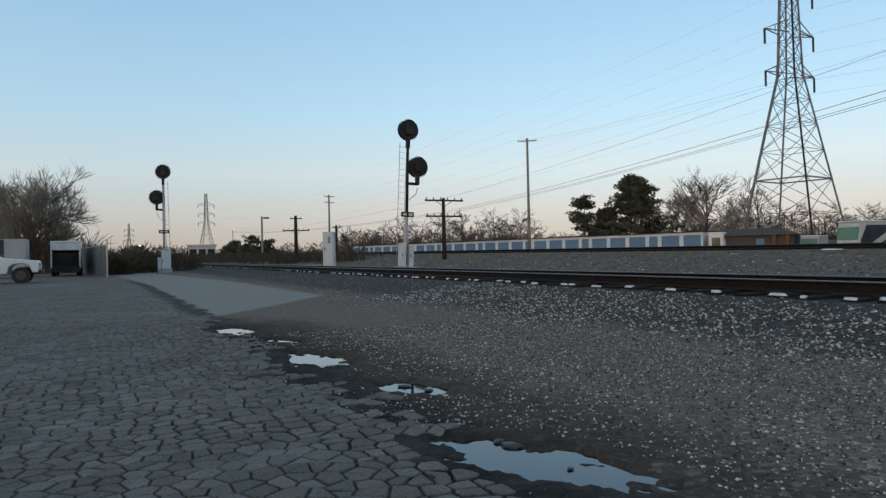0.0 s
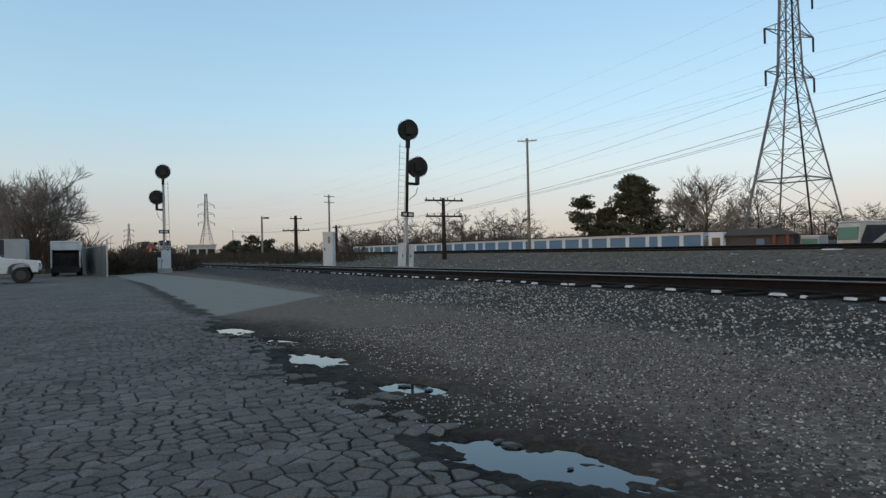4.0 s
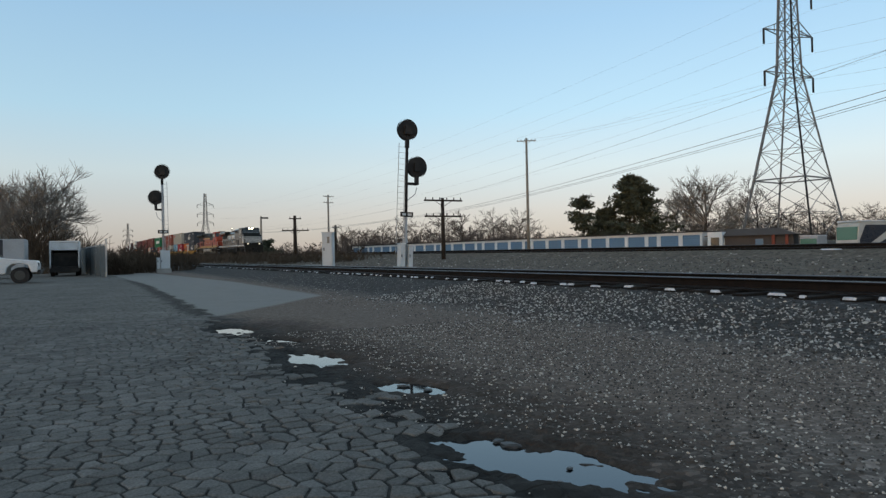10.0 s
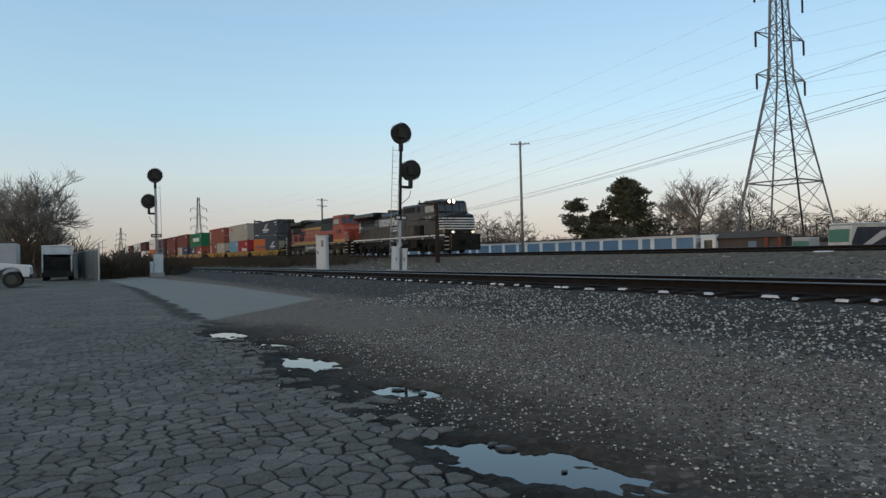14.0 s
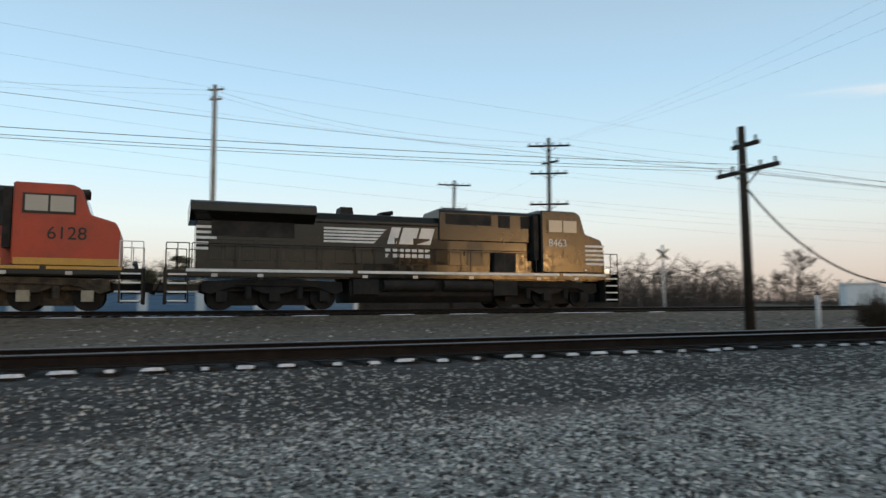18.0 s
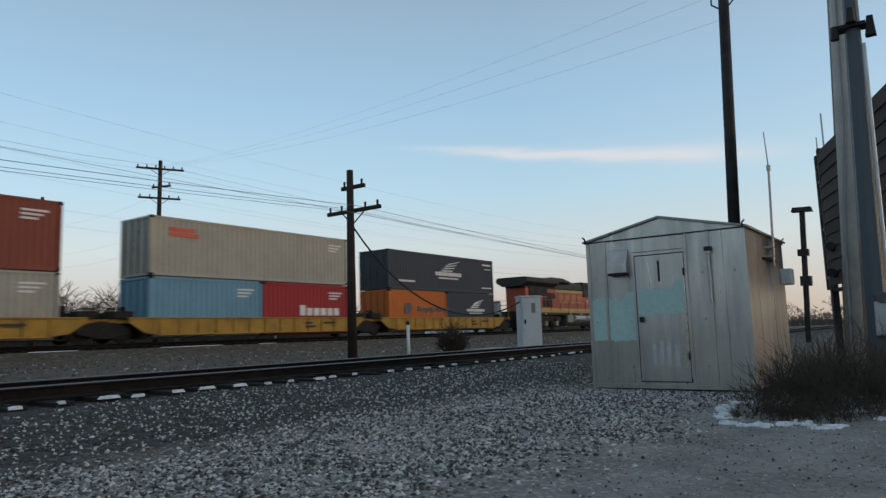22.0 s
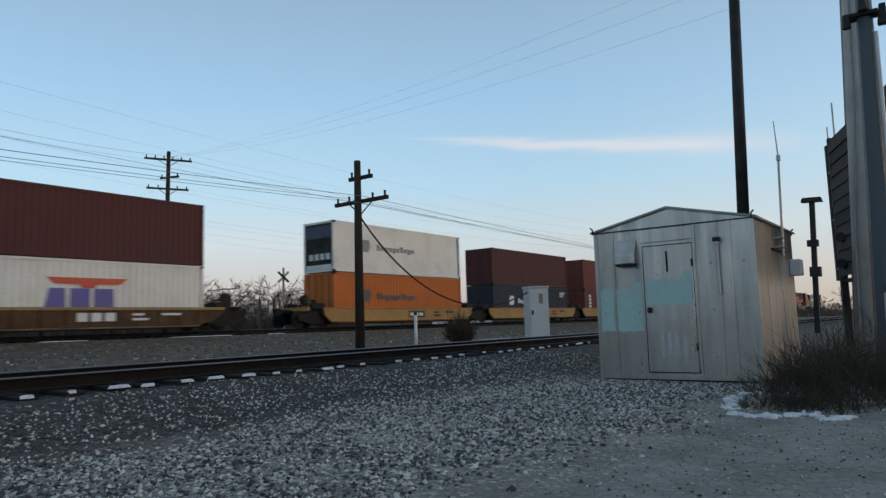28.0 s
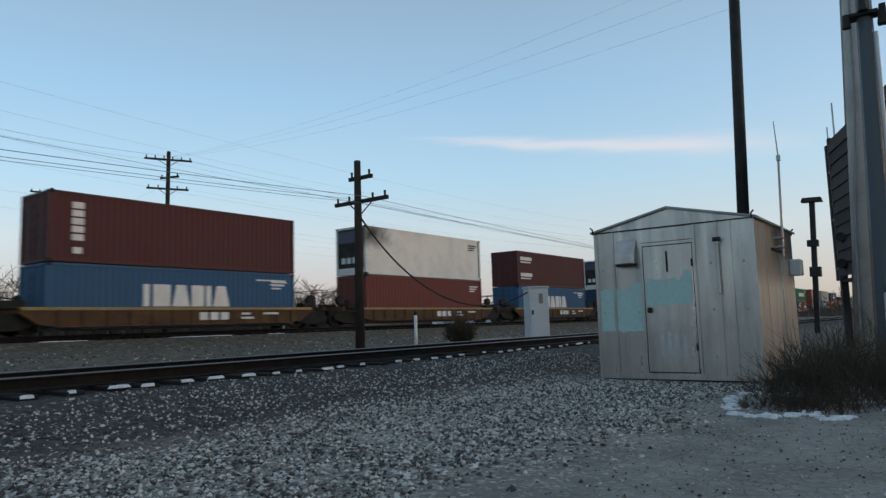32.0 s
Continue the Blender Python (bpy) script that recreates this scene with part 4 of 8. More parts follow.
SIGPLATE = paint("plate_black", (0.012, 0.012, 0.012), 0.5)
WELL_Y = paint("well_yellow", (0.42, 0.24, 0.04), 0.6, dirt=(0.1, 0.06, 0.03), dirty=0.7, scale=1.4)
WELL_P = paint("well_bright_yellow", (0.38, 0.2, 0.04), 0.55, dirt=(0.12, 0.07, 0.03), dirty=0.6, scale=0.9)
WELL_R = paint("well_rust", (0.075, 0.04, 0.021), 0.75, dirt=(0.16, 0.09, 0.035), dirty=0.7, scale=1.6)
BOX_MESH = {}


def container_meshes(length, height, smooth_side):
    """The meshes of a container's near and far side, front end, roof and frame; origin in the middle of its floor."""
    key = (length, height, smooth_side)
    if key in BOX_MESH:
        return BOX_MESH[key]
    hl, w = length / 2, 1.219
    z0, z1 = 0.14, height - 0.1
    depth = 0.006 if smooth_side else 0.034
    pitch = 1.1 if smooth_side else 0.28
    n = round((length - 0.24) / pitch)
    pitch = (length - 0.24) / n
    x0 = -n * pitch / 2
    made = []

    def keep(name, bm):
        finish(bm)
        me = bpy.data.meshes.new(name)
        bm.to_mesh(me)
        bm.free()
        made.append((name, me))

    def pressed(put, count, step, deep):
        bm = bmesh.new()
        rows = [[], []]
        for i in range(count):
            for u, d in ((0.0, 0), (0.35, 0), (0.5, deep), (0.85, deep)):
                for k, z in ((0, z0), (1, z1)):
                    rows[k].append(bm.verts.new(put((i + u) * step, d, z)))
        for i in range(len(rows[0]) - 1):
            bm.faces.new((rows[0][i], rows[0][i + 1], rows[1][i + 1], rows[1][i]))
        return bm

    for s in (-1, 1):
        keep("side_panel", pressed(lambda u, d, z: (x0 + u, s * (w - 0.02 - d), z), n, pitch, depth))
    keep("end_panel", pressed(lambda u, d, z: (hl - 0.02 - d, -1.12 + u, z), 8, 0.28, 0.034))
    bm = bmesh.new()
    bx(bm, -hl + 0.05, hl - 0.05, -1.16, 1.16, height - 0.07, height - 0.03)
    keep("roof", bm)
    bm = bmesh.new()
    for x in (-hl, hl - 0.13):
        for y in (-w, w - 0.13):
            bx(bm, x, x + 0.13, y, y + 0.13, 0, height)
    for y in (-w, w - 0.07):
        bx(bm, -hl, hl, y, y + 0.07, 0.01, 0.15)
        bx(bm, -hl, hl, y, y + 0.07, height - 0.11, height - 0.01)
    for x in (-hl, hl - 0.08):
        bx(bm, x, x + 0.08, -w, w, 0.01, 0.15)
        bx(bm, x, x + 0.08, -w, w, height - 0.13, height - 0.01)
    keep("frame", bm)
    BOX_MESH[key] = made
    return made


def container(length, height, colour, tone, marks="", mark_mat=None, reefer=False, doors="plain"):
    mat = paint("container_" + tone, colour, 0.6, dirt=tuple(0.45 * c + 0.03 for c in colour), dirty=0.4, scale=0.7, grain=10, relief=0.05)
    size = "forty-foot" if length > 10 else "twenty-foot"
    ob = thing("shipping_container", f"{tone.replace('_', ' ')} {size} {'refrigerated ' if reefer else 'corrugated steel '}shipping container on a well car", "container", group="containers of the train")
    for name, me in container_meshes(length, height, reefer):
        me = me.copy()
        me.materials.append(mat)
        new(name, me).parent = ob
    hl = length / 2
    if tone.startswith("soot"):
        soot_stain(mat, hl, height)
    # hinged lashing gear, corner castings and a dark gasket along the sills
    for z in (0.0, height - 0.12):
        for x in (-hl - 0.004, hl - 0.176):
            boxes("corner_casting", GEAR, ob, (x, x + 0.18, -1.224, -1.045, z, z + 0.12))
    if reefer:
        boxes("cooling_unit", GRILLE, ob, (-hl + 0.02, -hl + 0.1, -1.08, 1.08, 0.3, height - 0.15), label="dark cooling unit in the container's end", bevel=0.01)
        boxes("fan_panel", paint("unit_blue", (0.03, 0.04, 0.09), 0.5), ob, (-hl - 0.01, -hl + 0.03, -1.0, 1.0, height - 0.95, height - 0.25))
        bm = bmesh.new()
        for i in range(4):
            bx(bm, -hl - 0.012, -hl + 0.03, -0.9 + 0.45 * i, -0.6 + 0.45 * i, 0.7, 1.05)
        bx(bm, -hl - 0.012, -hl + 0.03, -1.0, 1.0, 0.16, 0.42)
        part("unit_panel", bm, WHITE, ob)
    else:
        for y0 in (-1.08, 0.01):
            door = boxes("door", mat, ob, (-hl + 0.03, -hl + 0.07, y0, y0 + 1.07, 0.16, height - 0.14), *[(-hl + 0.005, -hl + 0.035, y0 + 0.06, y0 + 1.01, 0.3 + k * (height - 0.5) / 5, 0.3 + (k + 0.55) * (height - 0.5) / 5) for k in range(5)])
            bm = bmesh.new()
            for y in (0.25, 0.8):
                tube(bm, (-hl - 0.015, y0 + y, 0.1), (-hl - 0.015, y0 + y, height - 0.08), 0.02, 0.02, 5)
            part("lock_rod", bm, TAN, door, "steel lock rods")
    if marks:
        bm = bmesh.new()
        draw_marks(bm, marks, length, height)
        pieces("marking", bm, mark_mat or WHITE, ob, "painted mark on the container's side")
    bm = bmesh.new()
    for i in range(3):
        bx(bm, hl - 1.5, hl - 0.5 - 0.2 * i, -1.226, -1.19, height - 0.5 - i * 0.16, height - 0.42 - i * 0.16)
    if tone not in ("dark_grey", "white", "orange", "dark_brown"):
        pieces("stencil", bm, WHITE if colour[1] < 0.4 else TOPDARK, ob, "small unreadable stencilled line")
    else:
        bm.free()
    return ob


def soot_stain(mat, hl, height):
    """Exhaust soot that has spread from the cooling unit's upper corner over the white paint."""
    n, l = mat.node_tree.nodes, mat.node_tree.links
    b = n["Principled BSDF"]
    old = b.inputs["Base Color"].links[0].from_socket
    co = n.new("ShaderNodeTexCoord").outputs["Object"]
    d = n.new("ShaderNodeVectorMath")
    d.operation = "SUBTRACT"
    d.inputs[1].default_value = (-hl + 0.5, -1.2, height - 0.45)
    l.new(co, d.inputs[0])
    sq = n.new("ShaderNodeVectorMath")
    sq.operation = "MULTIPLY"
    sq.inputs[1].default_value = (0.32, 0.25, 0.6)
    l.new(d.outputs[0], sq.inputs[0])
    ln = n.new("ShaderNodeVectorMath")
    ln.operation = "LENGTH"
    l.new(sq.outputs[0], ln.inputs[0])
    k = n.new("ShaderNodeMath")
    k.operation = "MULTIPLY_ADD"
    k.inputs[1].default_value = 0.7
    l.new(noise_node(n, l, co, 1.7, 5), k.inputs[0])
    l.new(ln.outputs["Value"], k.inputs[2])
    l.new(mix(n, l, ramp(n, l, k.outputs[0], [(0.4, (0.96, 0.96, 0.96)), (0.75, (0.5, 0.5, 0.5)), (1.0, (0, 0, 0))]), old, (0.025, 0.023, 0.02)), b.inputs["Base Color"])


def draw_marks(bm, kind, length, height):
    hl, y0, y1 = length / 2, -1.228, -1.19
    if kind == "wide_word":          # a long word as a row of block bars
        for i in range(9):
            x = -2.75 + i * 0.72
            lean = 0.12 if i in (1, 6) else 0.0
            prism(bm, [(x + lean, height / 2 - 0.34), (x + 0.6 - lean, height / 2 - 0.34), (x + 0.6, height / 2 + 0.44), (x, height / 2 + 0.44)], y0, y1)
    elif kind == "low_word":         # a word standing on the sill, forward of the middle
        for x, w, t in ((-2.2, 0.28, 0.0), (-1.75, 0.8, 0.0), (-0.85, 0.85, 0.2), (0.1, 0.62, 0.0), (0.85, 0.26, 0.0), (1.2, 0.9, 0.22)):
            prism(bm, [(x, 0.9), (x + w, 0.9), (x + w - t, 1.85), (x + t, 1.85)], y0, y1)
        bx(bm, hl - 2.4, hl - 0.6, y0, y1, height - 0.42, height - 0.35)
        bx(bm, hl - 1.6, hl - 0.7, y0, y1, height - 0.62, height - 0.56)
    elif kind == "wing":             # an emblem of slanting bars over a row of small bars
        k, x, z = (1.15, 0.3, height / 2) if length > 10 else (0.85, 0.5, 1.4)
        for i in range(4):
            prism(bm, [(x - 0.9 * k + 0.2 * i * k, z + 0.1 + 0.12 * i * k), (x + 0.3 * k + 0.25 * i * k, z + 0.14 + 0.2 * i * k), (x + 0.5 * k + 0.25 * i * k, z + 0.22 + 0.2 * i * k), (x - 0.5 * k + 0.2 * i * k, z + 0.2 + 0.14 * i * k)], y0, y1)
        for i in range(9):
            bx(bm, x + (-1.3 + i * 0.3) * k, x + (-1.06 + i * 0.3) * k, y0, y1, z - 0.16 * k, z + 0.06 * k)
        bx(bm, x - k, x + k, y0, y1, z - 0.34 * k, z - 0.26 * k)
        if length > 10:
            bx(bm, hl - 1.4, hl - 0.35, y0, y1, height - 0.45, height - 0.33)
            bx(bm, hl - 1.1, hl - 0.35, y0, y1, height - 0.75, height - 0.68)
            bx(bm, -hl + 0.9, -hl + 2.6, y0, y1, 0.5, 0.62)
        bx(bm, hl - 1.6, hl - 0.3, y0, y1, 0.35, 0.43)
    elif kind == "column":           # an upright row of bars near the rear
        for i in range(5):
            bx(bm, -hl + 0.9, -hl + 1.35, y0, y1, height - 0.65 - i * 0.32, height - 0.4 - i * 0.32)
        bx(bm, -hl + 0.95, -hl + 1.3, y0, y1, 0.35, 0.6)
    elif kind == "disc_word":        # a block emblem and a row of small bars
        k = 1.0 if length > 10 else 0.7
        x, z = -hl + 2.6 * k, height * 0.55
        prism(bm, [(x - 0.3, z - 0.35), (x + 0.25, z - 0.35), (x + 0.4, z + 0.0), (x + 0.3, z + 0.35), (x - 0.2, z + 0.35), (x - 0.35, z)], y0, y1)
        for i in range(10):
            bx(bm, x + 1.0 + i * 0.36, x + 1.0 + i * 0.36 + 0.27, y0, y1, z - 0.2 - 0.08 * (i in (2, 4, 8)), z + 0.04 + 0.12 * (i in (0, 6)))
    elif kind == "eagle":            # a broad wing-shaped emblem over a block of bars
        x = 0.9
        prism(bm, [(x - 1.6, 2.02), (x + 1.6, 2.02), (x + 1.3, 1.78), (x + 0.35, 1.76), (x + 0.2, 1.62), (x - 0.2, 1.62), (x - 0.35, 1.76), (x - 1.3, 1.78)], y0, y1)
    elif kind == "short_word":
        for i in range(6):
            bx(bm, -0.6 + i * 0.5, -0.6 + i * 0.5 + 0.38, y0, y1, 0.95, 1.5 if i == 0 else 1.35)
    elif kind == "red_lines":        # two short faded lines near the rear
        bx(bm, -hl + 0.9, -hl + 2.2, y0, y1, height - 0.62, height - 0.45)
        bx(bm, -hl + 0.9, -hl + 2.4, y0, y1, height - 0.85, height - 0.68)
    elif kind == "boxed_lines":      # two pale panels at the rear, one high and one low
        for z in (height - 0.75, 0.75):
            bx(bm, -hl + 0.5, -hl + 2.3, y0, y1, z, z + 0.28)
            bx(bm, -hl + 0.5, -hl + 2.1, y0, y1, z - 0.2, z - 0.1)
    elif kind == "block":
        for i in range(3):
            prism(bm, [(-0.75 + i * 0.95, 0.82), (0.03 + i * 0.95, 0.82), (0.0 + i * 0.95, 1.6), (-0.75 + (0.18 if i == 0 else 0.0) + i * 0.95, 1.6)], y0, y1)


RUST, BRICK, DUSKY = (0.17, 0.045, 0.036), (0.25, 0.07, 0.046), (0.09, 0.026, 0.026)
GREYB, SLATE, CREAM, SKYB, RED = (0.4, 0.38, 0.32), (0.05, 0.06, 0.075), (0.78, 0.76, 0.7), (0.16, 0.33, 0.44), (0.36, 0.03, 0.035)
NAVY, GREEN, AMBER, STEELB = (0.02, 0.055, 0.12), (0.008, 0.15, 0.06), (0.55, 0.15, 0.03), (0.035, 0.105, 0.2)
M_GREY = paint("mark_grey", (0.26, 0.25, 0.25))
M_RED, M_BLUE, M_DARK = paint("mark_red", (0.6, 0.08, 0.04)), paint("mark_blue", (0.1, 0.1, 0.35)), paint("mark_dark", (0.07, 0.07, 0.085))
# front edge behind the train's head; well; lower boxes from front to rear; upper box: (length, height, colour, name, marks, mark paint, reefer)
CONSIST = [
    (46.8, "ribbed", [(6.06, 2.59, SLATE, "dark_grey", "wing", None, 0), (6.06, 2.59, AMBER, "orange", "disc_word", M_DARK, 0)], (12.19, 2.5, SLATE, "dark_grey", "wing", None, 0)),
    (62.6, "ribbed", [(6.06, 2.65, RED, "red", "short_word", None, 0), (6.06, 2.65, SKYB, "light_blue", "", None, 0)], (12.19, 2.65, GREYB, "beige_grey", "red_lines", M_RED, 0)),
    (78.5, "ribbed", [(6.06, 2.59, GREYB, "beige_grey", "", None, 0), (6.06, 2.59, BRICK, "brick_red", "column", None, 0)], (12.19, 2.75, BRICK, "brick_red", "column", None, 0)),
    (98.25, "plain", [(6.06, 2.4, (0.3, 0.06, 0.035), "rusty_red", "short_word", None, 0), (6.06, 2.4, SLATE, "dark_grey", "wing", None, 0)], (12.19, 2.75, GREEN, "green", "wide_word", None, 0)),
    (113.85, "plain", [(6.06, 2.55, NAVY, "navy_blue", "eagle", M_RED, 0), (6.06, 2.55, GREYB, "beige_grey", "red_lines", M_RED, 0)], (12.19, 2.85, RUST, "red_brown", "", None, 0)),
    (129.5, "plain", [(12.19, 2.5, RUST, "red_brown", "column", None, 0)], (12.19, 2.85, RUST, "red_brown", "", None, 0)),
    (145.25, "plain", [(12.19, 2.6, (0.03, 0.035, 0.05), "dark_blue", "disc_word", None, 0)], (12.19, 2.75, DUSKY, "dark_brown", "", None, 0)),
    (161.65, "plain", [(12.19, 2.85, AMBER, "orange", "disc_word", M_DARK, 0)], (12.19, 2.9, CREAM, "white", "disc_word", M_GREY, 1)),
    (182.1, "rusty", [(12.19, 2.75, CREAM, "white", "eagle", M_RED, 0)], (12.19, 2.8, DUSKY, "dark_brown", "", None, 0)),
    (199.55, "rusty", [(12.19, 2.75, NAVY, "navy_blue", "", None, 0)], (12.19, 2.9, CREAM, "white", "disc_word", M_GREY, 1)),
    (216.85, "rusty", [(12.19, 2.59, STEELB, "steel_blue", "low_word", None, 0)], (12.19, 2.8, DUSKY, "dark_brown", "boxed_lines", None, 0)),
    (234.35, "rusty", [(12.19, 2.8, RUST, "red_brown", "", None, 0)], (12.19, 2.9, CREAM, "soot-stained_white", "", None, 1)),
    (252.0, "rusty", [(12.19, 2.59, STEELB, "steel_blue", "low_word", None, 0)], (12.19, 2.8, DUSKY, "dark_brown", "column", None, 0)),
    (269.6, "rusty", [(6.06, 2.59, GREYB, "beige_grey", "", None, 0)], None),
    (287.0, "rusty", [(12.19, 2.59, RUST, "red_brown", "", None, 0)], (12.19, 2.59, SLATE, "dark_grey", "", None, 0)),
    (303.0, "rusty", [(12.19, 2.59, NAVY, "navy_blue", "", None, 0)], (12.19, 2.59, BRICK, "brick_red", "", None, 0)),
]


def build_train():
    for spec, mid, base in ((False, 10.2, 13.0), (True, 31.75, 13.6)):
        RUN.append((locomotive(spec), mid, base, 0.0))
    for i, (edge, kind, lower, upper) in enumerate(CONSIST):
        gap_front = i == 0 or edge - CONSIST[i - 1][0] > 16.9
        gap_back = i + 1 == len(CONSIST) or CONSIST[i + 1][0] - edge > 16.9
        mid = edge + 6.1
        car = well_car(kind, gap_front, gap_back)
        RUN.append((car, mid, 14.0, 0.0))
        if i in (0, 13):
            boxes("end_panel", M_BLUE if i else PALEBOX, car, (6.9, 7.0, -1.3, -0.5, 1.1, 2.3), label="upright panel on the end platform", bevel=0.02)
            boxes("panel_face", WHITE, car, (6.86, 6.898, -1.22, -0.58, 1.25, 2.15), label="pale face of the end panel")
        back = edge
        for ln, h, col, tone, marks, mm, reefer in lower:
            ob = container(ln, h, col, tone, marks, mm, reefer)
            RUN.append((ob, mid, 14.0, 0.215, -(back + ln / 2 - mid)))
            if marks == "eagle" and ln > 10:
                bm = bmesh.new()
                draw_marks(bm, "block", ln, h)
                part("marking", bm, M_BLUE, ob, "blue block bars below the emblem")
            back += ln + 0.07
        if upper:
            ln, h, col, tone, marks, mm, reefer = upper
            RUN.append((container(ln, h, col, tone, marks, mm, reefer), mid, 14.0, 0.215 + lower[0][1] + 0.03, 0.0))


build_train()


# ================= signals, cabinets and poles =================
DARKWOOD = paint("creosoted_wood", (0.03, 0.022, 0.017), 0.85, dirt=(0.07, 0.055, 0.045), dirty=0.5, scale=2, grain=25, relief=0.5)
GREYWOOD = paint("weathered_wood", (0.27, 0.245, 0.21), 0.85, dirt=(0.12, 0.105, 0.09), dirty=0.6, scale=1.5, grain=30, relief=0.5)
PALEWOOD = paint("bleached_wood", (0.48, 0.46, 0.43), 0.85, dirt=(0.2, 0.18, 0.16), dirty=0.6, scale=1.2, grain=26, relief=0.5)
GALV = paint("galvanised_steel", (0.42, 0.43, 0.44), 0.42, 0.75, dirt=(0.22, 0.2, 0.18), dirty=0.5, scale=1.1, grain=16, relief=0.08)
MASTGREY = paint("aluminium_paint", (0.36, 0.37, 0.38), 0.5, 0.2, dirt=(0.25, 0.23, 0.2), dirty=0.4)
SIGBLACK = paint("signal_black", (0.015, 0.015, 0.016), 0.6)
CABWHITE = paint("cabinet_white", (0.57, 0.6, 0.62), 0.45, dirt=(0.4, 0.4, 0.38), dirty=0.35)
CONCRETE = paint("concrete", (0.36, 0.35, 0.33), 0.9, dirt=(0.2, 0.19, 0.17), dirty=0.6, relief=0.4)
WIRE = paint("wire_black", (0.24, 0.25, 0.27), 0.6, relief=0)
STEELBLUE = paint("steel_pole_paint", (0.055, 0.07, 0.085), 0.5, dirt=(0.05, 0.06, 0.07), dirty=0.5)
LATTICE = paint("lattice_steel", (0.22, 0.22, 0.22), 0.6, 0.3, dirt=(0.1, 0.09, 0.08), dirty=0.5, scale=0.3)


def disc_head(ob, side, up, face):
    """A round black signal target with a rim and three hooded lamps on its face side; side: metres along y from the mast."""
    bm = bmesh.new()
    tube(bm, (-0.05, side, up), (0.05, side, up), 0.53, 0.53, 28)
    tube(bm, (-0.07 * face, side, up), (0.09 * face, side, up), 0.57, 0.57, 28, False)
    head = part("signal_head", bm, SIGBLACK, ob, "round black signal target")
    bm = bmesh.new()
    for a in (90, 210, 330):
        y, z = side + 0.24 * math.cos(radians(a)), up + 0.24 * math.sin(radians(a))
        tube(bm, (0.05 * face, y, z), (0.32 * face, y, z), 0.11, 0.12, 12, False)
    part("lamp_hood", bm, SIGBLACK, head)
    bm = bmesh.new()
    bx(bm, -0.22 * face if face > 0 else -0.05, -0.05 if face > 0 else 0.22, side - 0.2, side + 0.2, up - 0.25, up + 0.2)
    part("lamp_case", bm, SIGBLACK, head)
    bm = bmesh.new()
    bx(bm, -0.1, 0.1, side - 0.09, side + 0.09, up - 0.95, up - 0.45)
    if abs(side) > 0.1:
        bx(bm, -0.06, 0.06, min(0, side), max(0, side), up - 0.98, up - 0.84)
    part("bracket", bm, SIGBLACK, ob)


def signal(m, low_side, face, pale_to=2.95, rung=0.38, cases=((-0.36, -0.1, 1.3), (0.1, 0.34, 1.2))):
    """pale_to: where the silver of the mast ends; rung: the ladder's width; cases: (y from, to, top) of each relay case."""
    ob = thing("railway_signal", "two-headed railway signal with round black targets on a silver mast", "railway signal", m, "railway signals")
    bm = bmesh.new()
    bx(bm, -0.5, 0.5, -0.5, 0.5, -0.4, 0.12)
    part("foundation", bm, CONCRETE, ob, "concrete foundation block", 0.03)
    bm = bmesh.new()
    tube(bm, (0, 0, 0.1), (0, 0, pale_to), 0.085, 0.08, 12)
    part("mast", bm, MASTGREY, ob, "silver-painted mast", 0, True)
    bm = bmesh.new()
    tube(bm, (0, 0, pale_to), (0, 0, 7.35), 0.082, 0.075, 12)
    part("upper_mast", bm, SIGBLACK, ob, "black upper mast", 0, True)
    for y0, y1, top in cases:
        bm = bmesh.new()
        bx(bm, -0.24, 0.24, y0, y1, 0.12, top)
        bx(bm, -0.27, 0.27, y0 - 0.02, y1 + 0.02, top - 0.02, top + 0.04)
        case = part("relay_case", bm, CABWHITE, ob, "pale relay case at the mast's foot", 0.01)
        boxes("latch", SIGBLACK, case, (0.241, 0.26, y0 + 0.04, y0 + 0.08, 0.6, 0.75))
    tubes("mast_collar", MASTGREY, ob, ((0, 0, 1.35), (0, 0, 1.55), 0.14, 0.12, 12), label="cast collar round the mast")
    disc_head(ob, 0.0, 7.32, face)
    disc_head(ob, low_side, 5.4, face)
    bm = bmesh.new()
    bx(bm, 0.09, 0.12, -0.36, 0.36, 2.72, 2.98)
    pl = part("number_plate", bm, SIGBLACK, ob, "black plate with pale marks")
    boxes("plate_mark", WHITE, pl, (0.122, 0.128, -0.26, -0.06, 2.79, 2.91), (0.122, 0.128, 0.05, 0.28, 2.79, 2.91))
    bm = bmesh.new()
    s = -1 if low_side > 0 else 1
    for y in (0.12, 0.12 + rung):
        tube(bm, (0, s * (y + 0.05), 0.8), (0, s * (y - 0.05), 6.6), 0.016, 0.016, 5)
    for i in range(19):
        z = 1.0 + i * 0.3
        tube(bm, (0, s * 0.14, z), (0, s * (0.14 + rung), z), 0.011, 0.011, 4)
    part("ladder", bm, MASTGREY, ob, "thin steel ladder")
    bm = bmesh.new()
    chain(bm, [(0.05, low_side, 4.3), (0.1, low_side * 0.8, 3.95), (0.09, low_side * 0.4, 3.75), (0.08, 0.05, 3.6)], 0.02)
    part("cable", bm, WIRE, ob)
    return ob


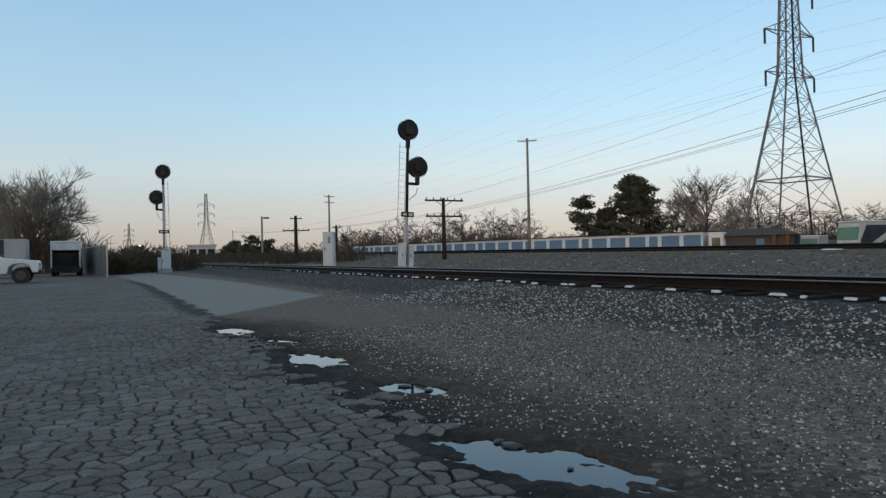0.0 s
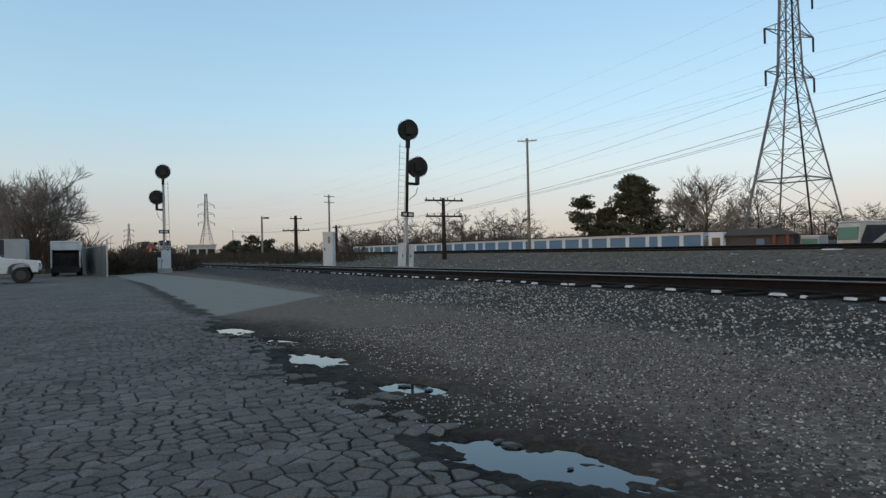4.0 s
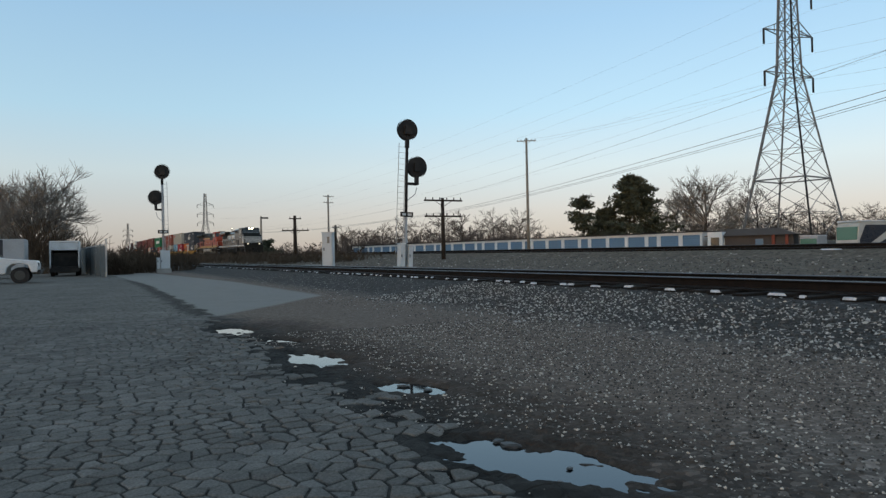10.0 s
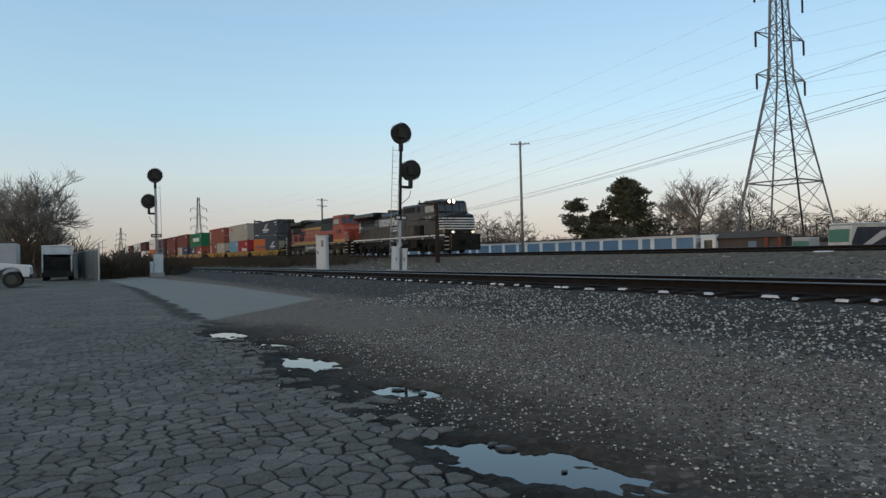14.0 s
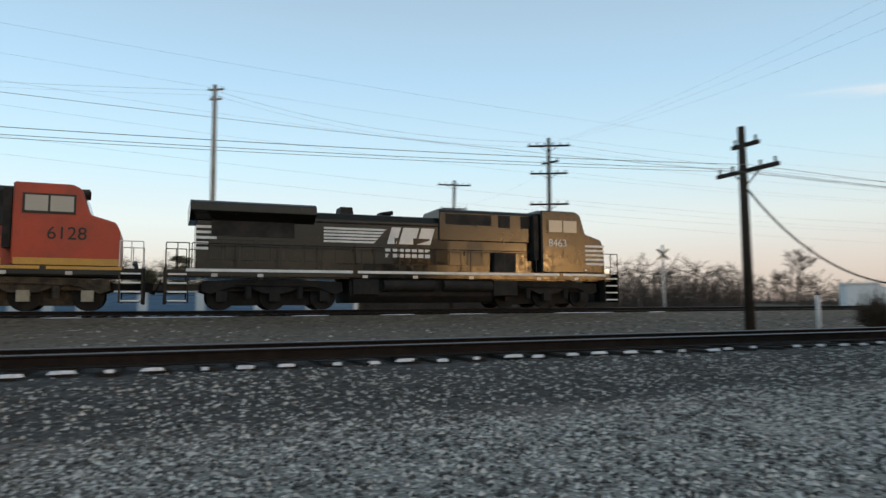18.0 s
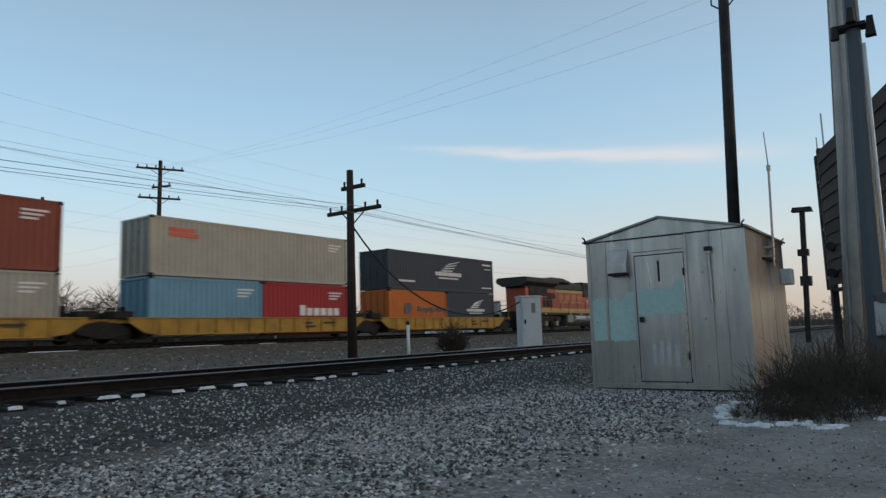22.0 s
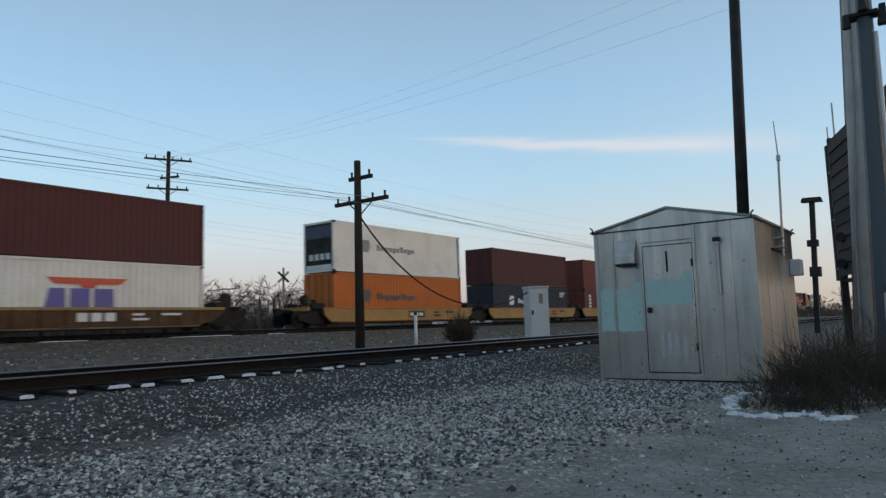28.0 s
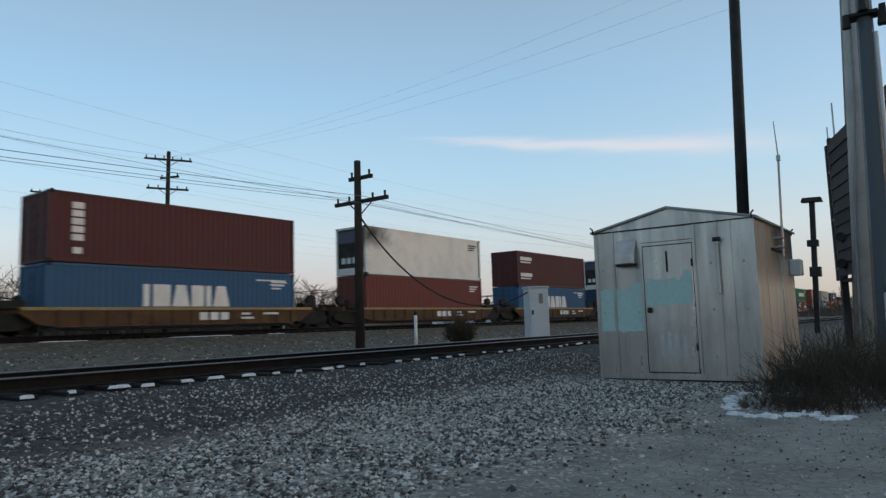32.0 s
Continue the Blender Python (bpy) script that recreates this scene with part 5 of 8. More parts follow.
def cabinet(m, w, d, h, label):
    ob = thing("signal_cabinet", label, "signal cabinet", m, "signal cabinets")
    boxes("plinth", CONCRETE, ob, (-w / 2 - 0.08, w / 2 + 0.08, -d / 2 - 0.08, d / 2 + 0.08, -0.3, 0.06), bevel=0.01)
    boxes("body", CABWHITE, ob, (-w / 2, w / 2, -d / 2, d / 2, 0.06, h - 0.06), bevel=0.012)
    boxes("roof", CABWHITE, ob, (-w / 2 - 0.04, w / 2 + 0.04, -d / 2 - 0.04, d / 2 + 0.04, h - 0.06, h), bevel=0.012)
    door = boxes("door", CABWHITE, ob, (-w / 2 + 0.05, w / 2 - 0.05, -d / 2 - 0.025, -d / 2 - 0.002, 0.14, h - 0.14), bevel=0.006)
    boxes("handle", SIGBLACK, door, (-w / 2 + 0.1, -w / 2 + 0.16, -d / 2 - 0.06, -d / 2 - 0.02, h * 0.48, h * 0.56), label="dark door handle")
    boxes("sign", GREYWOOD, door, (0.0, 0.16, -d / 2 - 0.03, -d / 2 - 0.024, h * 0.68, h * 0.864), label="small faded notice")
    return ob


def pole(m, h, arms, mat, label, r=0.14, lean=0.0, name="utility_pole", pins=True, group="utility poles"):
    """A pole with crossarms; arms: (height, half length, turn in degrees from the y axis)."""
    ob = thing(name, label, "utility pole", m @ pose(0, 0, 0, 0, lean), group)
    bm = bmesh.new()
    tube(bm, (0, 0, -0.8), (0, 0, h), r * 1.15, r * 0.75, 12)
    part("pole_shaft", bm, mat, ob, "", 0, True)
    for z, half, turn in arms:
        a = part("crossarm", _arm(half, r), mat, ob, "", 0.006, m=pose(0, 0, z, 0, 0, turn))
        if pins:
            bm = bmesh.new()
            n = max(2, int(half * 2 / 0.45))
            for i in range(n):
                y = -half + 0.12 + (2 * half - 0.24) * i / (n - 1)
                if abs(y) > 0.15:
                    tube(bm, (0.14, y, 0.05), (0.14, y, 0.22), 0.035, 0.045, 6)
            pieces("insulator", bm, SIGBLACK, a)
    return ob


def _arm(half, r):
    bm = bmesh.new()
    bx(bm, 0.09, 0.19, -half, half, -0.06, 0.06)
    if half > 0.8:
        for s in (-1, 1):
            bar(bm, (0.1, 0, -0.45), (0.14, s * half * 0.45, -0.02), 0.035)
    return bm


def sag(p, q, drop, n=14):
    p, q = Vector(p), Vector(q)
    return [p.lerp(q, i / n) - Vector((0, 0, 4 * drop * (i / n) * (1 - i / n))) for i in range(n + 1)]


def strand(bm, pts, r, n=4):
    """One unbroken round strand through the points."""
    rings = []
    for i, p in enumerate(pts):
        d = (pts[min(i + 1, len(pts) - 1)] - pts[max(i - 1, 0)]).normalized()
        a = d.cross(Vector((0, 0, 1))).normalized()
        b = d.cross(a)
        rings.append([bm.verts.new(p + (a * math.cos(k * math.tau / n) + b * math.sin(k * math.tau / n)) * r) for k in range(n)])
    for u, v in zip(rings, rings[1:]):
        for k in range(n):
            bm.faces.new((u[k], u[(k + 1) % n], v[(k + 1) % n], v[k]))


def wire(p, q, drop, r, label="thin black overhead wire between poles", n=16):
    bm = bmesh.new()
    strand(bm, sag(p, q, drop, n), r)
    return tagged(part("overhead_wire", bm, WIRE), label, "wire", "overhead wires")


def pylon(m, scale, name_label, size=1.0, thin=1.0):
    """A double-circuit lattice tower, 49 m high, its legs on the corners of a square set cornerwise."""
    ob = thing("transmission_tower", name_label, "transmission tower", m)
    S = scale

    def half(z):
        return np.interp(z, [0, 27.5, 49], [8.2, 1.8, 0.9]) * S

    corner = [Vector((math.cos(radians(a)), math.sin(radians(a)), 0)) for a in (45 + 9, 135 + 9, 225 + 9, 315 + 9)]
    levels = [0, 6, 11.2, 15.6, 19.6, 23.3, 26.6, 29.6, 32.6, 35.6, 38.6, 41.6, 44.6, 49]
    for k, c in enumerate(corner):
        bm = bmesh.new()
        for z0, z1 in ((-0.5, 27.5), (27.5, 49)):
            bar(bm, c * half(max(z0, 0)) + Vector((0, 0, z0 * S)), c * half(z1) + Vector((0, 0, z1 * S)), (0.3 if k == 2 else 0.2) * thin)
        # one leg is black, the other three grey
        part("leg", bm, SIGBLACK if k == 3 else LATTICE, ob, "leg darker than the other three" if k == 3 else "")
    for k in range(4):
        a, b = corner[k], corner[(k + 1) % 4]
        bm = bmesh.new()
        for z0, z1 in zip(levels, levels[1:]):
            p0, p1, q0, q1 = (v * half(z) + Vector((0, 0, z * S)) for v, z in ((a, z0), (a, z1), (b, z0), (b, z1)))
            bar(bm, p0, q1, 0.075 * thin)
            bar(bm, q0, p1, 0.075 * thin)
            if z0 > 0:
                bar(bm, p0, q0, (0.2 if z0 == 11.2 else 0.08) * thin)
        if thin == 1.0:
            pieces("bracing", bm, LATTICE, ob)
        else:
            part("bracing", bm, LATTICE, ob, "crossed lattice bracing", kind="stuff")
    for z in (27.2, 33.6, 40.4):
        for s in (-1, 1):
            bm = bmesh.new()
            tip = Vector((0, s * 5.6 * S, (z + 0.2) * S))
            for dx in (-1, 1):
                bar(bm, (dx * 0.9 * S, s * 1.2 * S, z * S), tip, 0.13 * thin)
                bar(bm, (dx * 0.9 * S, s * 1.2 * S, (z + 1.9) * S), tip, 0.11 * thin)
            bar(bm, (0, s * 3.2 * S, z * S), (0, s * 3.2 * S, (z + 1.05) * S), 0.08 * thin)
            arm = part("arm", bm, LATTICE, ob)
            bm = bmesh.new()
            tube(bm, tip, tip - Vector((0, 0, 2.3 * S)), 0.16 * thin, 0.16 * thin, 6)
            part("insulator", bm, SIGBLACK, arm, "dark hanging insulator string")
    return ob


def place_lineside():
    signal(at(66.45, 36, 0.22) @ pose(0, 0, 0, -2.3), 0.58, -1)
    signal(at(85.48, 55, 0.2), -0.46, -1, 6.5, 0.25, ((-0.2, 0.44, 1.42), (-0.46, -0.24, 0.9)))
    cabinet(at(72.75, 44, 0.25, 60), 0.66, 0.66, 2.25, "tall pale signal cabinet beside the near track")
    boxes_top("concrete_slab", CONCRETE, at(74.0, 44, 0.2), (-0.5, 0.5, -0.4, 0.4, 0, 0.25), "low pale concrete slab beside a cabinet", "slab")
    cabinet(at(-61.0, 26.2, 0.22, -42), 0.78, 0.62, 2.02, "tall pale signal cabinet fed by a hanging cable")
    boxes_top("concrete_slab", CONCRETE, at(-57.6, 24.2, 0.22, 10), (-0.9, 0.9, -0.3, 0.3, 0, 0.16), "low pale concrete slab by the track", "slab")
    # white post
    ob = thing("marker_post", "short white marker post with a dark cap", "post", at(-50.96, 22.4, 0.25))
    bm = bmesh.new()
    tube(bm, (0, 0, -0.3), (0, 0, 1.0), 0.055, 0.055, 10)
    part("post", bm, WHITE, ob, "", 0, True)
    tubes("cap", SIGBLACK, ob, ((0, 0, 1.0), (0, 0, 1.12), 0.06, 0.045, 10))
    ob = thing("warehouse", "distant low pale warehouse with dark loading openings", "warehouse", at(82.7, 170, 0, 82.7))
    boxes("wall", CABWHITE, ob, (-3.1, 3.1, 0, 6, -0.5, 4.1))
    boxes("roof", CABWHITE, ob, (-3.3, 3.3, -0.6, 6.2, 4.1, 4.4), label="pale flat roof")
    for x in (-2.0, 0.0, 2.0):
        boxes("loading_door", SIGBLACK, ob, (x - 0.8, x + 0.8, -0.05, -0.004, 0.2, 3.3), label="dark loading door")
    line = "old dark wooden telegraph pole with crossarms beside the railway"
    pole(at(63.2, 50, 0.3), 4.75, [(4.55, 1.55, 0), (3.4, 1.5, 0)], DARKWOOD, line, 0.16)
    pole(at(22.95, 17.4, 0.28), 5.15, [(5.0, 1.15, 0), (4.2, 1.0, 0)], DARKWOOD, line, 0.11)
    pole(at(-46.35, 21.7, 0.28), 5.95, [(5.42, 0.5, 0), (4.65, 1.15, 0)], DARKWOOD, line, 0.14)
    pole(at(75.42, 80, 0.4), 5.3, [(4.95, 0.7, 0), (3.6, 1.55, 0)], DARKWOOD, line, 0.22)
    pole(at(72.14, 90, 0.3), 4.7, [(4.4, 0.5, 0)], DARKWOOD, line, 0.2)
    pole(at(56.1, 97, 0), 17.0, [(16.6, 1.35, -34)], GREYWOOD, "tall grey wooden utility pole with one crossarm", 0.2)
    pole(at(72.7, 150, 0), 14.3, [(13.9, 1.4, 20), (12.6, 1.3, 20)], GREYWOOD, "distant grey utility pole with two crossarms", 0.22)
    pole(at(-3.58, 50, 0), 16.9, [(16.6, 0.6, 60), (15.9, 0.45, 60)], GREYWOOD, "tall smooth grey utility pole before the storage units", 0.2)
    c = pole(at(-31.2, 46, 0), 12.4, [(11.9, 1.42, 62), (10.75, 0.7, 20), (10.0, 1.25, 62), (7.9, 1.3, 62), (6.85, 1.3, 62)], DARKWOOD, "dark utility pole with five crossarms and a street lamp", 0.16, 0.6)
    bm = bmesh.new()
    chain(bm, [(0, 0, 5.2), (-0.7, -0.35, 5.65), (-1.7, -0.85, 5.8), (-2.1, -1.05, 5.78)], 0.035, 6)
    arm = part("lamp_arm", bm, GALV, c, "bent steel lamp arm")
    boxes("lamp_head", GALV, arm, (-2.65, -2.05, -1.3, -0.95, 5.68, 5.82), bevel=0.03)
    pole(at(-22.95, 62, 0), 12.7, [(12.3, 1.5, 70), (10.1, 1.2, 70), (7.7, 1.4, 70), (6.8, 1.4, 70)], DARKWOOD, "leaning dark utility pole with four crossarms", 0.16, 2.2)
    # lamp pole far west
    ob = thing("street_lamp", "distant slim street lamp beside the line", "street lamp", at(78.1, 120, 0))
    tubes("lamp_post", GREYWOOD, ob, ((0, 0, -0.5), (0, 0, 8.0), 0.22, 0.14, 8))
    boxes("lamp_head", SIGBLACK, ob, (-0.2, 0.2, 0.2, 1.2, 7.6, 7.85))
    ob = thing("street_lamp", "far street lamp, lit, above the trees", "street lamp", at(80.36, 200, 0))
    tubes("lamp_post", GREYWOOD, ob, ((0, 0, -0.5), (0, 0, 9.3), 0.14, 0.1, 8))
    tubes("lamp_head", LAMP, ob, ((0, 0, 9.2), (0, 0, 9.35), 0.1, 0.1, 8), label="small glowing lamp head")
    # crossing sign beyond the far track
    ob = thing("crossing_sign", "crossed boards on a pale post beyond the tracks", "sign", at(-40.2, 48, 0.2, -40.2))
    tubes("post", MASTGREY, ob, ((0, 0, -0.3), (0, 0, 4.9), 0.075, 0.07, 8))
    # headlight glow on one board, dark on the other, put into their colours
    faded = paint("headlit_board", (0.62, 0.5, 0.32), 0.5)
    for tilt in (45, -45):
        bm = bmesh.new()
        bx(bm, -0.5, 0.5, -0.015, 0.015, -0.075, 0.075)
        part("cross_board", bm, faded if tilt < 0 else DARKWOOD, ob, "pale board, warm headlight put into its colour" if tilt < 0 else "board with its unlit dark put into the colour", m=pose(0, -0.1 - 0.0005 * (tilt + 45), 4.25, 0, tilt))
    boxes("lamp_bar", MASTGREY, ob, (-0.42, 0.42, -0.11, -0.06, 3.0, 3.08))
    for x in (-0.38, 0.38):
        tubes("warning_lamp", SIGBLACK, ob, ((x, -0.2, 2.98), (x, -0.06, 2.98), 0.12, 0.12, 10), label="unlit warning lamp")
    # transmission line
    pylon(at(36.1, 118, 0), 1.0, "tall grey lattice transmission tower with three pairs of arms")
    pylon(at(82.35, 530, 0), 1.0, "distant lattice transmission tower on the horizon", thin=1.4)
    pylon(at(87.95, 975, 0), 1.0, "far lattice transmission tower, faint on the horizon", thin=2.2)
    pylon(pose(300, 97, 0), 1.0, "lattice transmission tower hidden beyond the equipment shed", thin=1.2)


def boxes_top(name, mat, m, dims, label, category):
    bm = bmesh.new()
    bx(bm, *dims)
    return tagged(part(name, bm, mat, None, label, 0.015, m=m), label, category)


def place_wires():
    P1, P2, P0 = at(36.1, 118).translation, at(82.35, 530).translation, Vector((300, 97, 0))
    for z in (24.9, 31.3, 38.1):
        for s in (-5.6, 5.6):
            for a, b, d in ((P2, P1, 9), (P1, P0, 8)):
                wire(a + Vector((0, s, z)), b + Vector((0, s, z)), d, 0.01, "thin high-voltage line between lattice towers", 24)
    # telegraph cables along the railway
    X, Y, B = at(63.2, 50).translation, at(22.95, 17.4).translation, at(-46.35, 21.7).translation
    Z = Vector((75, 15.5, 0))
    for k, (dy, zx, zy, zb, r) in enumerate(((-0.25, 4.0, 4.6, 5.05, 0.008), (0.25, 4.0, 4.56, 5.02, 0.007), (0.1, 3.9, 4.46, 4.9, 0.006), (-0.5, 4.9, 5.42, 4.75, 0.005))):
        o = Vector((0, dy, 0))
        wire(X + o + Vector((0, 0, zx)), Y + o + Vector((0, 0, zy)), 0.25, r, "black cable on the telegraph poles")
        wire(Y + o + Vector((0, 0, zy)), B + o + Vector((0, 0, zb)), 0.12, r, "black cable on the telegraph poles")
        wire(B + o + Vector((0, 0, zb)), Z + o + Vector((0, 0, 5.2 + 0.1 * k)), 0.4, r, "black cable on the telegraph poles")
        wire(Vector((-120, 20, 0)) + o + Vector((0, 0, 5.5)), X + o + Vector((0, 0, zx)), 0.6, r, "black cable on the telegraph poles")
    # street distribution lines beyond the far track
    L, C, D, T = at(-3.58, 50).translation, at(-31.2, 46).translation, at(-22.95, 62).translation, at(56.1, 97).translation
    for dz, r in ((0.0, 0.008), (-0.35, 0.005)):
        wire(T + Vector((0, 0, 16.7 + dz)), L + Vector((0, 0, 16.5 + dz)), 1.5, r)
        wire(L + Vector((0, 0, 16.5 + dz)), C + Vector((0, 0, 12.1 + dz)), 0.9, r)
        wire(C + Vector((0, 0, 12.1 + dz)), Vector((95, 30, 11 + dz)), 1.2, r)
    for z in (10.2, 8.0, 7.0):
        wire(C + Vector((0, 0, z)), Vector((110, 25, z)), 1.6, 0.0035)
        wire(D + Vector((0, 0, z)), C + Vector((0, 0, z)), 0.5, 0.0035)
    # lines that come down from the tall pole behind the shed
    K = at(-78, 18).translation
    for z in (9.3, 9.9, 8.6):
        wire(K + Vector((0, 0, z)), C + Vector((0, 0, 12.0)), 0.7, 0.0026)
    W = at(-84.75, 14).translation
    wire(W + Vector((0, 0, 7.9)), K + Vector((0, 0, 11.3)), 0.25, 0.012)
    wire(W + Vector((0, 0, 7.6)), Vector((10.0, -9.0, 8.8)), 0.3, 0.012)
    wire(W + Vector((0, 0, 7.2)), Vector((10.5, -9.0, 7.9)), 0.3, 0.01)
    # the cable that droops from the pole to the cabinet
    bm = bmesh.new()
    a, b = at(-46.6, 21.6, 4.35).translation, at(-60.6, 26.0, 2.1).translation
    pts = []
    for i in range(21):
        u = i / 20
        p = a.lerp(b, u)
        p.z = 4.35 * (1 - u) ** 2.2 + 2.1 * u ** 1.6 - 1.1 * u * (1 - u) + 0.35 * math.sin(math.pi * u)
        pts.append(p)
    strand(bm, pts, 0.028, 6)
    tagged(part("hanging_cable", bm, SIGBLACK), "thick black cable drooping from pole to cabinet", "cable")


place_lineside()
place_wires()


# ================= the equipment shed and what stands round it =================
def build_shed():
    x0, x1, y0, y1, H = 11.4, 14.5, 2.42, 5.07, 2.53
    ym, top = (y0 + y1) / 2, 2.82
    ob = thing("equipment_shed", "small galvanised steel equipment shed with patched blue-grey paint", "shed", pose(0, 0, -0.055))
    skin = shed_steel()
    # walls of upright panels with narrow seams
    for name, a, b, fix in (("front_wall", y0, y1, x0), ("back_wall", y0, y1, x1 - 0.04)):
        wall = boxes(name, skin, ob, (fix, fix + 0.04, a, b, -0.02, H), label="panelled steel wall")
    for name, fix in (("side_wall", y0), ("side_wall", y1 - 0.04)):
        wall = boxes(name, skin, ob, (x0 + 0.04, x1 - 0.04, fix, fix + 0.04, -0.02, H))
        for i in range(2):
            x = x0 + 0.75 + i * 1.2
            boxes("panel_rib", skin, wall, (x, x + 0.06, fix - 0.007 if fix < 3 else fix + 0.04, fix if fix < 3 else fix + 0.047, 0.0, H - 0.02))
    for xg in (x0, x1 - 0.04):
        bm = bmesh.new()
        prism(bm, [(y0, H), (y1, H), (ym, top)], xg, xg + 0.04, "x")
        part("gable", bm, skin, ob)
    bm = bmesh.new()
    for a, b in ((y0 - 0.06, ym), (y1 + 0.06, ym)):
        v = []
        za = H - 0.02
        for z in (0.0, 0.035):
            v.append([bm.verts.new(p) for p in ((x0 - 0.06, a, za + z), (x1 + 0.06, a, za + z), (x1 + 0.06, b, top + z), (x0 - 0.06, b, top + z))])
        lo, hi = v
        bm.faces.new(lo[::-1])
        bm.faces.new(hi)
        for i in range(4):
            bm.faces.new((lo[i], lo[(i + 1) % 4], hi[(i + 1) % 4], hi[i]))
    part("roof", bm, paint("roof_steel", (0.3, 0.31, 0.31), 0.5, 0.6, dirt=(0.14, 0.13, 0.12)), ob, "low-pitched steel roof")
    seams = [y1 - 0.33, 3.36 - 0.02, 2.98, 2.78]
    for y in seams:
        boxes("panel_seam", skin, ob, (x0 - 0.02, x0 - 0.001, y - 0.02, y + 0.02, 0.05, H - 0.02))
    boxes("corner_trim", skin, ob, (x0 - 0.015, x0 + 0.06, y0 - 0.015, y0 + 0.05, -0.04, H))
    boxes("corner_trim", skin, ob, (x0 - 0.015, x0 + 0.06, y1 - 0.05, y1 + 0.015, -0.04, H))
    # the shadow line under the shed is put in as a black base
    boxes("base_frame", SIGBLACK, ob, (x0 + 0.02, x1 - 0.02, y0 + 0.02, y1 - 0.02, -0.16, -0.02), label="black base, the shadow line under the shed put into its colour")
    boxes("base_trim", skin, ob, (x0 - 0.02, x0 - 0.001, y0, y1, -0.02, 0.05))
    # the door, its frame and fittings
    d0, d1, dz = 3.38, 4.2, 2.2
    # black sheet behind the door's edge, for the shade in the gap round it
    boxes("door_gap_shade", SIGBLACK, ob, (x0 - 0.008, x0 - 0.002, d0 - 0.016, d1 + 0.016, 0.085, dz + 0.016), label="black sheet that stands in for the shaded gap round the door")
    boxes("lintel_panel", skin, ob, (x0 - 0.022, x0 - 0.002, d0 - 0.05, d1 + 0.05, dz + 0.07, H - 0.03), label="plain panel over the door", bevel=0.006)
    # thin black strip along the top of the front wall
    boxes("eave_line", SIGBLACK, ob, (x0 - 0.026, x0 - 0.001, y0, y1, H - 0.022, H - 0.004), label="dark line under the gable")
    door = boxes("door", skin, ob, (x0 - 0.035, x0 - 0.009, d0, d1, 0.1, dz), label="plain steel door, shut", bevel=0.006)
    boxes("door_frame", skin, ob, (x0 - 0.03, x0 - 0.002, d0 - 0.05, d0 - 0.012, 0.15, dz + 0.05), (x0 - 0.03, x0 - 0.002, d1 + 0.012, d1 + 0.05, 0.15, dz + 0.05), (x0 - 0.03, x0 - 0.002, d0 - 0.012, d1 + 0.012, dz + 0.014, dz + 0.05))
    boxes("door_handle", SIGBLACK, door, (x0 - 0.11, x0 - 0.034, d1 - 0.11, d1 - 0.05, 1.08, 1.17), label="black door handle", bevel=0.01)
    boxes("hinge", SIGBLACK, door, (x0 - 0.05, x0 - 0.034, d0 - 0.01, d0 + 0.02, 1.82, 1.94), label="dark hinge")
    boxes("hinge", SIGBLACK, door, (x0 - 0.05, x0 - 0.034, d0 - 0.01, d0 + 0.02, 0.45, 0.57), label="dark hinge")
    boxes("slot", SIGBLACK, door, (x0 - 0.045, x0 - 0.034, 3.78, 3.81, 1.75, 2.1), label="dark upright slot")
    for y in (3.55, 3.68, 3.8, 3.92):
        boxes("tape_mark", paint("pale_tape", (0.5, 0.51, 0.52), 0.6), door, (x0 - 0.038, x0 - 0.034, y, y + 0.055, 0.35, 0.72 + 0.05 * math.sin(y * 40)), label="pale strip left on the door")
    bm = bmesh.new()
    tube(bm, (x0 - 0.05, 2.97, 1.35), (x0 - 0.05, 2.97, 2.16), 0.03, 0.03, 8)
    bx(bm, x0 - 0.1, x0, 2.93, 3.01, 2.14, 2.2)
    part("conduit", bm, skin, ob, "short upright conduit")
    boxes("conduit_cap", SIGBLACK, ob, (x0 - 0.11, x0 - 0.001, 2.92, 3.02, 2.18, 2.25), label="dark cap on the conduit")
    # dents, bolts and a row of fixings along the front
    bm = bmesh.new()
    for z in (0.35, 1.1, 1.85):
        for y in (2.6, 3.1, 4.33, 4.95):
            tube(bm, (x0 - 0.012, y, z), (x0, y, z), 0.018, 0.024, 6)
    pieces("bolt", bm, GALV, ob)
    boxes("cable_bracket", SIGBLACK, ob, (12.6, 13.6, y0 - 0.05, y0, 2.08, 2.12))
    # vent hood
    bm = bmesh.new()
    prism(bm, [(x0, 1.93), (x0 - 0.16, 1.93), (x0 - 0.16, 2.08), (x0 - 0.03, 2.34), (x0, 2.34)], 4.31, 4.66)
    part("vent_hood", bm, skin, ob, "sloping steel vent hood", 0.008)
    boxes("vent_mouth", SIGBLACK, ob, (x0 - 0.155, x0 - 0.01, 4.33, 4.64, 1.89, 1.928))
    # patches of paler blue paint, brushed over old marks
    blue = paint("patch_blue", (0.42, 0.58, 0.54), 0.6, dirt=(0.48, 0.55, 0.53), dirty=0.4)
    rng = random.Random(3)
    for a, b, za, zb, xx in ((4.225, 5.04, 0.78, 1.52, x0 - 0.006), (3.41, 4.17, 1.2, 1.64, x0 - 0.04)):
        bm = bmesh.new()
        n = 16
        up = [bm.verts.new((xx, a + (b - a) * i / n, zb + rng.uniform(-0.05, 0.04) + (0.1 if i < 4 else 0))) for i in range(n + 1)]
        dn = [bm.verts.new((xx, a + (b - a) * i / n, za + rng.uniform(-0.03, 0.02))) for i in range(n + 1)]
